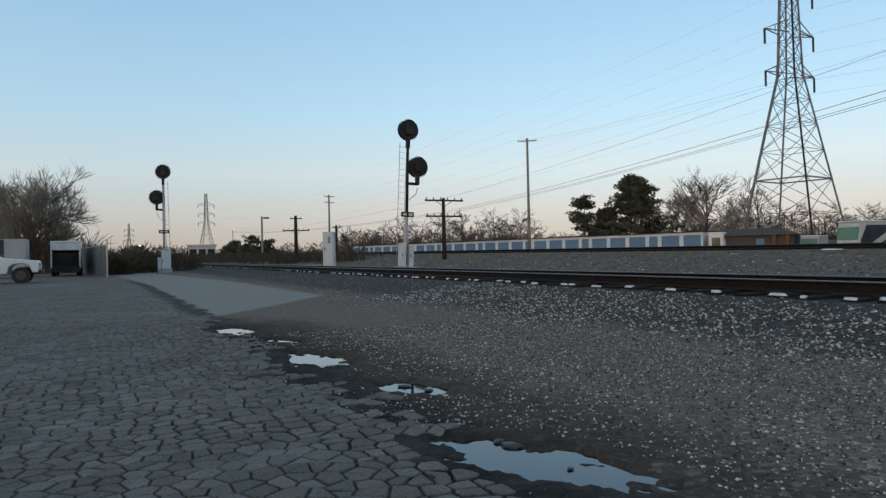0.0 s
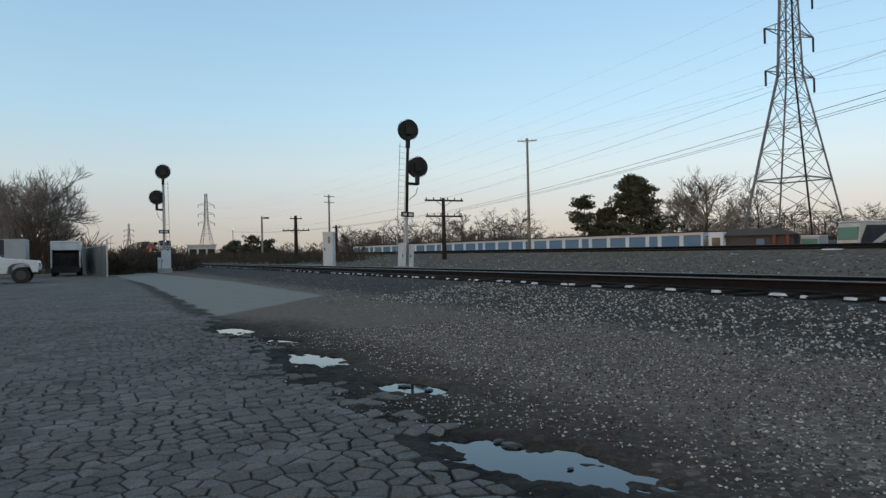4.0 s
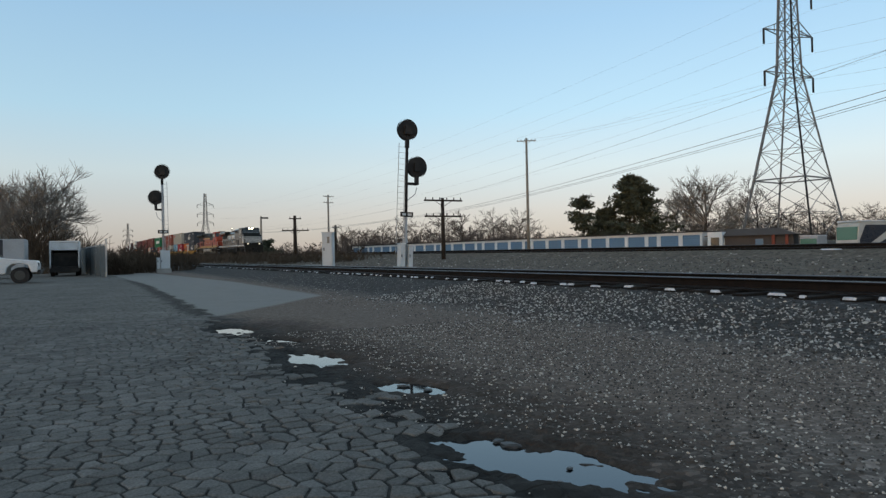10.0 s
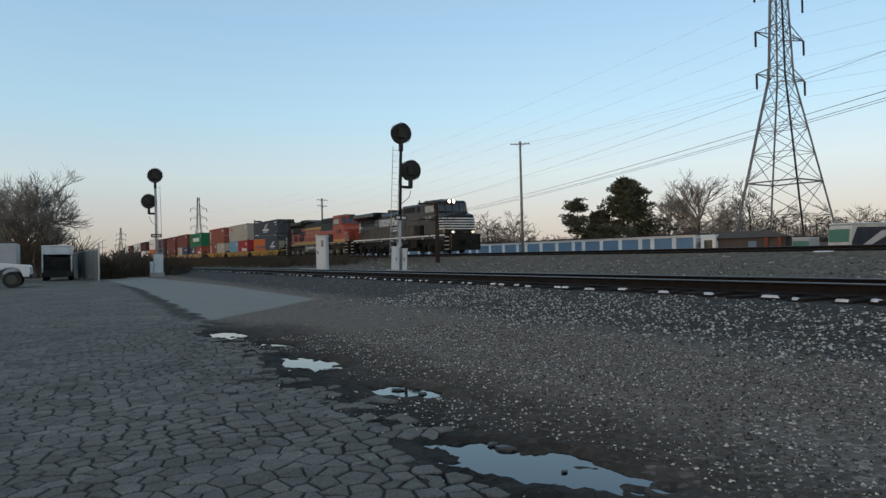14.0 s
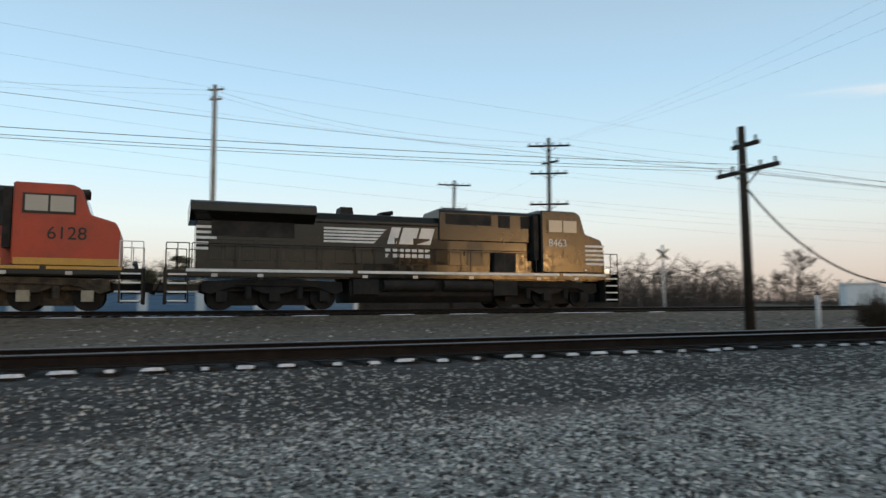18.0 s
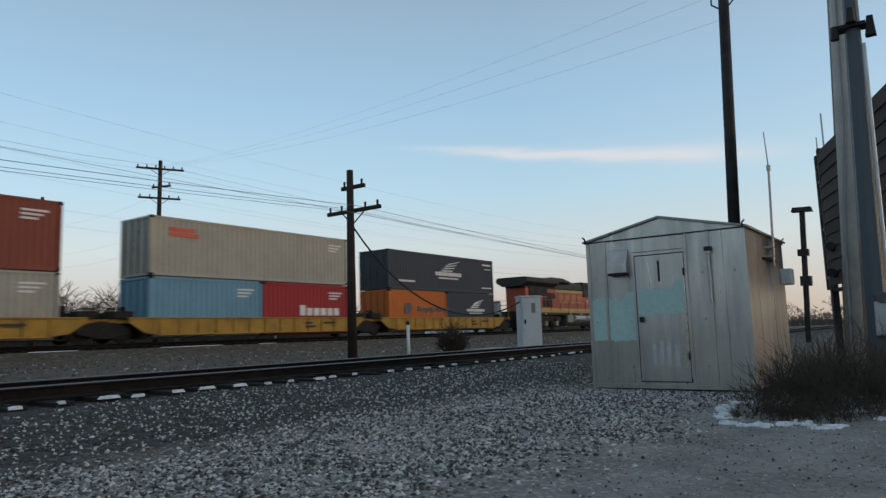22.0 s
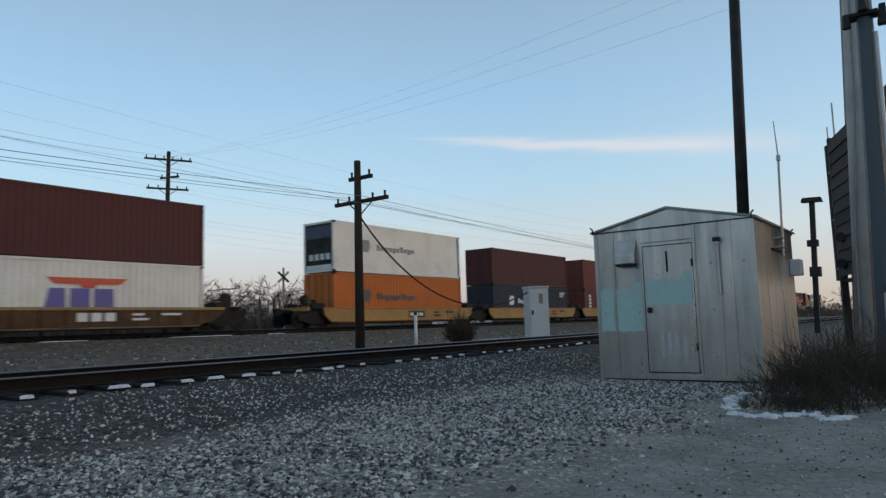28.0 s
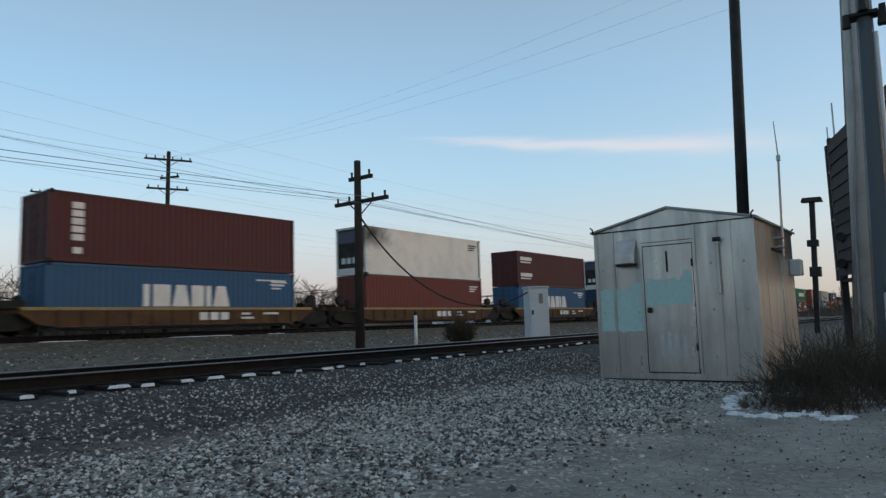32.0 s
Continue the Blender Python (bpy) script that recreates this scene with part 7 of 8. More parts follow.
def build_lot():
    build_suv()
    # box truck seen from behind, its door half up
    ob = thing("box_truck", "white box truck standing with its dark load space open", "truck", at(92.2, 52, 0, 0))
    body = paint("truck_white", (0.62, 0.63, 0.64), 0.5)
    bm = bmesh.new()
    for d in ((-4.0, 0.0, -0.88, -0.8, 0.55, 2.3), (-4.0, 0.0, 0.8, 0.88, 0.55, 2.3), (-4.0, 0.0, -0.88, 0.88, 2.26, 2.36), (-4.0, -3.9, -0.86, 0.86, 0.55, 2.3)):
        bx(bm, *d)
    part("box_body", bm, body, ob, "open-ended white box body", 0.01)
    boxes("floor", SIGBLACK, ob, (-3.95, 0.02, -0.82, 0.82, 0.52, 0.64))
    boxes("roll_door", body, ob, (-0.1, -0.04, -0.79, 0.79, 1.75, 2.25), label="half-raised roll-up door")
    boxes("load", GRILLE, ob, (-3.7, -0.5, -0.74, 0.74, 0.66, 1.6))
    boxes("rear_frame", SIGBLACK, ob, (-0.2, 0.0, -0.86, 0.86, 0.3, 0.52))
    boxes("cab", body, ob, (-5.8, -4.1, -0.84, 0.84, 0.5, 1.9), bevel=0.1)
    for x in (-1.2, -5.0):
        for y in (-0.75, 0.75):
            tubes("wheel", SIGBLACK, ob, ((x, y - 0.13, 0.45), (x, y + 0.13, 0.45), 0.45, 0.45, 16))
    # trailer further off
    ob = thing("box_trailer", "white box trailer with a dark side panel", "trailer", at(95.6, 50, 0, 0))
    boxes("body", paint("trailer_grey", (0.36, 0.38, 0.4), 0.5), ob, (-2.4, 0, -1.9, 0.8, 0.5, 2.45), bevel=0.03)
    boxes("side_panel", ROOFDARK, ob, (0.0, 0.012, -1.8, -0.35, 0.6, 2.4))
    for y in (-1.4, 0.3):
        tubes("wheel", SIGBLACK, ob, ((-0.4, y - 0.1, 0.35), (-0.4, y + 0.1, 0.35), 0.35, 0.35, 14))
    # chain-link fence with slats, running away along the lot
    ob = thing("chain_link_fence", "grey slatted chain-link fence along the lot's far edge", "fence")
    slatmat = paint("fence_slat", (0.1, 0.125, 0.135), 0.6, dirt=(0.1, 0.1, 0.1), dirty=0.5, scale=3)
    p0, p1 = Vector((-45.5, 0.42, 0)), Vector((-62, -1.35, 0))
    n = 6
    for i in range(n + 1):
        p = p0.lerp(p1, i / n)
        tubes("post", slatmat if i else GALV, ob, ((p.x, p.y, -0.3), (p.x, p.y, 2.05 if i else 2.3), 0.045, 0.045, 8))
    tubes("top_rail", GALV, ob, ((p0.x, p0.y, 1.95), (p1.x, p1.y, 1.95), 0.03, 0.03, 6))
    k = 90
    for i in range(k):
        p, q = p0.lerp(p1, i / k), p0.lerp(p1, (i + 0.95) / k)
        bm = bmesh.new()
        dz = 0.03 * math.sin(i * 1.7)
        v = [bm.verts.new((a.x + d, a.y, z)) for d in (0, 0.01) for a, z in ((p, 0.08), (q, 0.08), (q, 1.9 + dz), (p, 1.9 + dz))]
        for f in ((0, 1, 2, 3), (7, 6, 5, 4), (0, 4, 5, 1), (1, 5, 6, 2), (2, 6, 7, 3), (3, 7, 4, 0)):
            bm.faces.new([v[j] for j in f])
        part("slat", bm, slatmat, ob)


# ================= trees and brush =================
BARK = paint("bark", (0.075, 0.06, 0.048), 0.9, dirt=(0.12, 0.105, 0.09), dirty=0.5, scale=4, grain=30, relief=0.5)
TWIG = paint("twig", (0.11, 0.09, 0.079), 0.9, dirt=(0.055, 0.044, 0.038), dirty=0.5, scale=0.4, relief=0)
NEEDLE = paint("needles", (0.095, 0.1, 0.066), 0.8, dirt=(0.035, 0.045, 0.024), dirty=0.6, scale=1.0, grain=6, relief=0)
GREYTWIG = paint("pale_twig", (0.25, 0.225, 0.2), 0.9, dirt=(0.14, 0.12, 0.1), dirty=0.5, scale=0.4, relief=0)
BRUSHMAT = paint("dry_brush", (0.075, 0.056, 0.04), 0.9, dirt=(0.1, 0.075, 0.05), dirty=0.5, scale=3, relief=0)


class Sticks:
    """Collects thin tapered three- or four-sided sticks for one mesh."""

    def __init__(self):
        self.v, self.f = [], []

    def add(self, p, q, r0, r1, n=3):
        d = (q - p).normalized()
        a = d.orthogonal().normalized()
        b = d.cross(a)
        k = len(self.v)
        for c, r in ((p, r0), (q, r1)):
            for i in range(n):
                t = i * math.tau / n
                self.v.append(c + (a * math.cos(t) + b * math.sin(t)) * r)
        for i in range(n):
            j = (i + 1) % n
            self.f.append((k + i, k + j, k + n + j, k + n + i))

    def leaf(self, c, d, size, rng, thin=0.45):
        s = Vector((rng.uniform(-1, 1), rng.uniform(-1, 1), rng.uniform(-1, 1))).normalized()
        w = d.cross(s).normalized() * size * thin
        k = len(self.v)
        self.v += [c, c + d * size * 0.5 + w, c + d * size, c + d * size * 0.5 - w]
        self.f.append((k, k + 1, k + 2, k + 3))

    def mesh(self, name, material, parent=None, label="", m=None, kind=""):
        me = bpy.data.meshes.new(name)
        me.from_pydata([tuple(x) for x in self.v], [], self.f)
        me.materials.append(material)
        ob = new(name, me)
        if parent is not None:
            ob.parent = parent
        if m is not None:
            ob.matrix_basis = m
        return tagged(ob, label, kind=kind)


def grow(st, p, d, ln, r, level, rng, spread, kids, tip, droop=0.0):
    """A branch that bends as it goes and forks into thinner ones."""
    n = 3 if level > 0 else 2
    pts = [p]
    for i in range(n):
        d = (d + Vector((rng.uniform(-1, 1), rng.uniform(-1, 1), rng.uniform(-0.6, 0.8) - droop)) * 0.2).normalized()
        pts.append(pts[-1] + d * ln / n)
    for i, (a, b) in enumerate(zip(pts, pts[1:])):
        st.add(a, b, max(r * (1 - 0.22 * i), tip), max(r * (1 - 0.22 * (i + 1)), tip * 0.7), 4 if level > 1 else 3)
    if level == 0:
        return
    for k in range(kids):
        u = rng.uniform(0.35, 1.0)
        i = min(int(u * n), n - 1)
        q = pts[i].lerp(pts[i + 1], u * n - i)
        side = Vector((rng.uniform(-1, 1), rng.uniform(-1, 1), rng.uniform(-0.5, 0.9) - droop)).normalized()
        grow(st, q, (d + side * spread).normalized(), ln * rng.uniform(0.42, 0.7), r * 0.5, level - 1, rng, spread, kids, tip, droop)


def bare_tree(m, h, seed, label, trunk_h=0.3, limbs=6, level=3, kids=5, spread=0.95, tip=0.012, r=None, wide=0.6, multi=1, twig=None, fan=False):
    """fan: limbs of like length spread from the head of the trunk into a rounded crown."""
    rng = random.Random(seed)
    ob = thing("tree", label, "tree", m, "bare trees")
    tk, cr = Sticks(), Sticks()
    r = r or h * 0.022
    for s in range(multi):
        o = Vector((rng.uniform(-0.5, 0.5), rng.uniform(-0.5, 0.5), 0)) * (h * 0.06 * (multi > 1))
        lean = Vector((rng.uniform(-0.12, 0.12), rng.uniform(-0.12, 0.12), 1)).normalized()
        top = o + lean * h * trunk_h
        tk.add(o - Vector((0, 0, 0.3)), o + lean * 0.4, r * 1.5, r * 1.1, 8)
        tk.add(o + lean * 0.4, top, r * 1.1, r * 0.85, 8)
        tk.add(top, top + lean * h * 0.3, r * 0.85, r * 0.45, 7)
        for k in range(limbs):
            a = k * math.tau / limbs + rng.uniform(-0.4, 0.4)
            d = Vector((math.cos(a) * wide, math.sin(a) * wide, 0.15 + 0.9 * k / limbs + rng.uniform(0.0, 0.3))).normalized()
            q = o + lean * h * (trunk_h + 0.28 * k / limbs)
            if fan:
                u = (k + 0.5) / limbs
                a = k * 2.4 + rng.uniform(-0.3, 0.3)
                f = math.sqrt(1 - u * u)
                d = Vector((math.cos(a) * f * wide, math.sin(a) * f * wide, u + 0.04))
                grow(cr, top + lean * h * rng.uniform(-0.05, 0.1), d.normalized(), h * (1 - trunk_h) * 0.52 * d.length, r * 0.42, level, rng, spread, kids, tip)
                continue
            grow(cr, q, d, h * rng.uniform(0.27, 0.37) * (1.25 if limbs > 12 else 1.0), r * 0.5, level, rng, spread, kids, tip)
        if not fan:
            grow(cr, top + lean * h * 0.3, lean, h * 0.35, r * 0.45, level, rng, spread, kids, tip)
    tk.mesh("trunk", BARK, ob)
    cr.mesh("crown", twig or TWIG, ob, "bare winter crown of fine twigs")
    return ob


def pine(m, h, seed, wide, label, clumps=420, multi=1):
    """A pine of uneven outline: a trunk with limbs, each limb set with tufts of needles."""
    rng = random.Random(seed)
    ob = thing("tree", label, "tree", m, "evergreens")
    tk, cr = Sticks(), Sticks()
    for s in range(multi):
        o = Vector((rng.uniform(-1, 1) * wide * 0.35, rng.uniform(-1, 1) * wide * 0.35, 0)) if s else Vector()
        hh = h * (1.0 if s == 0 else rng.uniform(0.55, 0.8))
        tk.add(o, o + Vector((0.2, 0, hh)), hh * 0.022, 0.03, 7)
        for k in range(clumps // multi // 9):
            u = rng.uniform(0.1, 1.0)
            a = rng.uniform(0, math.tau)
            reach = wide * (1.04 - u) ** 0.8 * rng.choice((0.55, 0.75, 0.9, 1.0, 1.12))
            foot = o + Vector((0, 0, hh * u - reach * 0.12))
            end = o + Vector((math.cos(a) * reach, math.sin(a) * reach, hh * u + reach * rng.uniform(-0.02, 0.2)))
            tk.add(foot, end, 0.06, 0.02, 3)
            for i in range(9):
                s = rng.uniform(0.3, 1.0)
                q = foot.lerp(end, s) + Vector((rng.gauss(0, 0.55), rng.gauss(0, 0.55), rng.gauss(0.05, 0.16)))
                for j in range(20):
                    d = Vector((rng.uniform(-1, 1), rng.uniform(-1, 1), rng.uniform(-0.2, 0.7))).normalized()
                    cr.leaf(q + d * rng.uniform(0, 0.3), d, rng.uniform(0.3, 0.7), rng, 0.2)
    tk.mesh("trunk", BARK, ob)
    cr.mesh("crown", NEEDLE, ob, "dark green needles")
    return ob


def wood(name, spans, seed, label):
    """A far belt of bare trees and scrub, as one mass. spans: (bearing from, to, distance, height from, to, count)."""
    rng = random.Random(seed)
    st = Sticks()
    for a0, a1, r, h0, h1, n in spans:
        for i in range(n):
            az = a0 + (a1 - a0) * (i + rng.random()) / n
            p = at(az, r * rng.uniform(0.94, 1.12)).translation
            h = (h0 + (h1 - h0) * (i / n)) * rng.uniform(0.7, 1.12)
            tip = r * 0.00021
            st.add(p, p + Vector((rng.uniform(-0.3, 0.3), 0, h * 0.55)), h * 0.018, h * 0.01, 3)
            for k in range(14):
                a, z = rng.uniform(0, math.tau), h * rng.uniform(0.08, 0.72)
                d = Vector((math.cos(a), math.sin(a), rng.uniform(0.0, 1.2))).normalized()
                ln = min(h * rng.uniform(0.22, 0.38), (h * 0.95 - z))
                q = p + Vector((0, 0, z))
                e = q + d * ln
                st.add(q, e, h * 0.0035, tip)
                for j in range(12):
                    o = q.lerp(e, rng.uniform(0.2, 1.0))
                    w = (d + Vector((rng.uniform(-1, 1), rng.uniform(-1, 1), rng.uniform(-0.7, 0.8))) * 1.2).normalized()
                    st.add(o, o + w * ln * rng.uniform(0.18, 0.42), tip, tip * 0.6)
        for i in range(n * 26):
            p = at(a0 + (a1 - a0) * rng.random(), r * rng.uniform(0.96, 1.1)).translation
            u = 0.5 + 0.5 * noise.noise((p.x * 0.09, p.y * 0.09, seed))
            h = (h0 + h1) / 2 * rng.uniform(0.2, 0.42 + 0.4 * u)
            st.add(p, p + Vector((rng.uniform(-0.45, 0.45) * h, rng.uniform(-0.45, 0.45) * h, h * rng.uniform(0.8, 1.0))), r * 0.0006, r * 0.00012)
    ob = st.mesh(name, TWIG, None, label)
    return tagged(ob, label, "trees", kind="stuff")


def brush(name, spots, seed, label, mat, size, count, tip):
    rng = random.Random(seed)
    ob = thing(name, label, "shrub")
    for x, y, z, w, h in spots:
        st = Sticks()
        for i in range(count):
            a = rng.uniform(0, math.tau)
            rr = w * math.sqrt(rng.random())
            p = Vector((x + rr * math.cos(a), y + rr * math.sin(a), z - 0.05))
            d = Vector((rng.uniform(-0.7, 0.7), rng.uniform(-0.7, 0.7), 1)).normalized()
            ln = h * rng.uniform(0.45, 1.0) * (1.15 - 0.5 * rr / w)
            grow(st, p, d, ln, tip * 1.6, 1, rng, 0.8, size, tip, 0.1)
        st.mesh("stem_clump", mat, ob)
    return ob


def build_green():
    bare_tree(at(94.3, 72, 0), 10.3, 11, "broad bare tree behind the parked trucks", 0.22, 30, 3, 6, 0.9, 0.014, 0.32, 0.74, 1, GREYTWIG, True)
    bare_tree(at(97.2, 80, 0), 8.4, 12, "bare tree at the edge of the lot", 0.24, 9, 3, 5, 0.95, 0.016, 0.2, 0.7, 1, GREYTWIG)
    pine(at(47.6, 122, 0), 13.2, 21, 9.8, "dark broad pine behind the storage units", 1500)
    pine(at(49.8, 126, 0), 8.0, 24, 5.5, "low dark pine in a group", 600)
    pine(at(80.4, 150, 0), 4.9, 25, 3.4, "low dark evergreen beyond the brush", 300, 3)
    pine(at(79.0, 146, 0), 5.1, 26, 3.6, "low dark evergreen beyond the brush", 300, 3)
    pine(at(77.6, 152, 0), 4.6, 27, 3.8, "low dark evergreen beyond the brush", 300, 3)
    pine(at(51.6, 123, 0), 10.2, 22, 4.6, "smaller dark pine beside a broad one", 380)
    bare_tree(at(42.4, 120, 0), 13.2, 13, "tall spreading bare tree beside the lattice tower", 0.2, 13, 3, 6, 1.0, 0.022, 0.36, 1.3, 1, GREYTWIG)
    bare_tree(at(44.6, 126, 0), 11.5, 14, "bare tree between a pine and the lattice tower", 0.22, 8, 3, 6, 0.9, 0.022, 0.25, 0.95, 1, GREYTWIG)
    bare_tree(at(38.5, 128, 0), 12, 15, "bare tree behind the lattice tower", 0.25, 7, 3, 5, 0.9, 0.025, 0.2, 0.9)
    bare_tree(at(19.0, 100, 0), 14.6, 16, "tall bare tree above the storage units", 0.42, 8, 3, 6, 0.8, 0.009, 0.1, 0.5, 1, GREYTWIG)
    bare_tree(at(23.8, 100, 0), 12.6, 17, "slender bare tree above the storage units", 0.4, 8, 3, 6, 0.8, 0.01, 0.12, 0.5, 1, GREYTWIG)
    bare_tree(at(10.7, 102, 0), 11.0, 18, "rounded bare tree above the storage units", 0.3, 7, 3, 5, 0.9, 0.03, 0.2, 0.75)
    bare_tree(at(-11.0, 100, 0), 9.0, 19, "bare tree beyond the far track", 0.3, 6, 3, 5, 0.9, 0.03, 0.2, 0.7)
    bare_tree(at(-49.8, 120, 0), 9.0, 20, "bare tree beyond the far track", 0.3, 6, 3, 5, 0.9, 0.03, 0.16, 0.8)
    bare_tree(at(61.5, 150, 0), 9.5, 23, "bare tree behind the long storage row", 0.3, 6, 3, 4, 0.9, 0.04, 0.18, 0.8)
    for i, (az, h) in enumerate(((6.3, 8.0), (1.2, 6.0), (-1.4, 8.2), (-4.6, 8.6))):
        pine(at(az, 96, 0), h, 40 + i, 1.5, "narrow dark spruce in the wood's edge", 150)
    wood("far_trees", [(100, 84, 320, 7, 8, 34), (90, 71, 262, 6.5, 8, 60), (89, 70, 285, 4.5, 5, 70), (72, 56, 165, 8.8, 12.6, 70), (71, 57, 180, 5, 6, 50), (57, 40, 140, 7, 7.5, 40), (44, 27, 150, 10.0, 10.0, 60)], 31, "distant belt of bare brown trees and scrub")
    wood("far_trees", [(28, 8, 104, 10.5, 12.0, 84), (8, -10, 104, 9.5, 9.5, 80), (-10, -46, 112, 10.5, 10.0, 150), (-46, -66, 150, 9.0, 5.5, 54), (-66, -100, 190, 6.5, 6.5, 64), (-68, -94, 125, 2.6, 2.8, 74)], 32, "distant belt of bare brown trees and scrub")
    wood("far_trees", [(104, 196, 95, 10, 11, 90), (196, 224, 110, 7, 6, 12), (224, 262, 90, 10, 11, 40)], 33, "belt of bare trees round the far side of the lot")
    brush("brush", [(-68, -4.5, 0, 2.4, 4.4), (-70, -2.0, 0, 2.0, 3.4), (-57, 2.6, 0, 2.6, 1.9), (-62, 4.8, 0, 2.8, 1.9), (-66, 3.0, 0, 3.2, 2.1), (-53, 1.2, 0, 1.0, 1.4)], 51, "brown thicket of dry brush beside the lot", BRUSHMAT, 5, 150, 0.022)
    brush("brush", [(-75, 16.5, 0.2, 3.5, 1.4), (-66, 17, 0.2, 3, 1.2), (-58, 19, 0.3, 2.5, 1.2), (-90, 15.5, 0.2, 5, 1.6)], 52, "dry weeds between the tracks", BRUSHMAT, 4, 110, 0.018)
    brush("dry_weeds", [(x, line_y(x) - 3.6 - 4.5 * (i % 3) / 2, land_z(x, line_y(x) - 4.0 - 4.5 * (i % 3) / 2), 3.6, 1.0 + 0.006 * (-x - 60)) for i, x in enumerate(range(-62, -200, -5))], 55, "brown belt of dry weeds between the tracks", BRUSHMAT, 5, 70, 0.02)
    brush("shrub", [(19.6, 13.9, 0.25, 0.28, 0.95)], 53, "small dark shrub beside the near track", BRUSHMAT, 7, 230, 0.007)
    brush("shrub", [(8.4, 1.5, 0, 0.45, 0.5), (7.7, 1.5, 0, 0.36, 0.2), (7.7, 1.1, 0, 0.38, 0.26), (8.6, 1.05, 0, 0.55, 0.75), (9.6, 1.2, -0.05, 0.65, 0.85), (8.3, 0.6, 0, 0.6, 0.6), (9.6, 0.5, -0.05, 0.75, 0.9), (10.2, -0.2, -0.06, 0.8, 0.9), (8.6, -0.1, 0, 0.6, 0.7), (11.0, 1.5, -0.09, 0.6, 0.8)], 54, "tangled dry brown shrub beside the equipment shed", paint("shrub_twig", (0.06, 0.048, 0.036), 0.9, dirt=(0.04, 0.032, 0.025), dirty=0.6, scale=3, relief=0), 9, 88, 0.0024)


# ================= loose stones and old snow =================
def stone_material(name, pale, warm=1.0, lift=1.0):
    """Loose stones, a share of them pale limestone and the rest dark trap rock."""
    m, n, l, b = nodes_of(name)
    g = n.new("ShaderNodeNewGeometry")
    stops = [(0.0, (0.03 * lift, 0.029 * lift, 0.028 * lift)), ((1 - pale) * 0.6, (0.08 * lift ** 0.5, 0.077 * lift ** 0.5, 0.072 * lift ** 0.5)), ((1 - pale) * 0.97, (0.14, 0.135, 0.126)), (1 - pale * 0.9, (0.36, 0.35, 0.33)), (1.0, (0.6, 0.585, 0.55))]
    c = ramp(n, l, g.outputs["Random Per Island"], [(k, (v[0] * warm, v[1], v[2] / warm)) for k, v in stops])
    co = n.new("ShaderNodeTexCoord").outputs["Object"]
    l.new(mix(n, l, 0.3, c, mix(n, l, 1.0, c, ramp(n, l, noise_node(n, l, co, 70, 3), [(0.3, (0.5, 0.5, 0.5)), (0.7, (1.4, 1.4, 1.4))]), "MULTIPLY")), b.inputs["Base Color"])
    b.inputs["Roughness"].default_value = 0.9
    return m


# name, count, x from and to, y from and to, radius from and to, share of pale stones, warmth, label
STONES = [
    ("gravel", 46000, -0.9, 12.5, 1.7, 6.0, 0.006, 0.024, 0.5, 1.0, "loose grey and white gravel on the verge"),
    ("gravel", 12000, -34, -6.5, 3.4, 8.4, 0.006, 0.015, 0.16, 1.03, "loose grey and white gravel on the verge"),
    ("grit", 38000, -8.5, 0.2, 1.2, 6.0, 0.003, 0.012, 0.34, 1.06, "fine brown-grey grit with white chips"),
    ("ballast", 36000, -15, 15, 5.0, 8.5, 0.01, 0.025, 0.36, 1.0, "coarse grey ballast stones along the near track"),
    ("bank_stones", 14000, -60, 46, 11.4, 26.5, 0.018, 0.05, 0.1, 1.06, "scattered grey stones on the bank between the tracks"),
    ("yard_stones", 5000, 1.0, 11, -1.5, 2.4, 0.004, 0.012, 0.4, 1.0, "small stones scattered on the yard"),
]


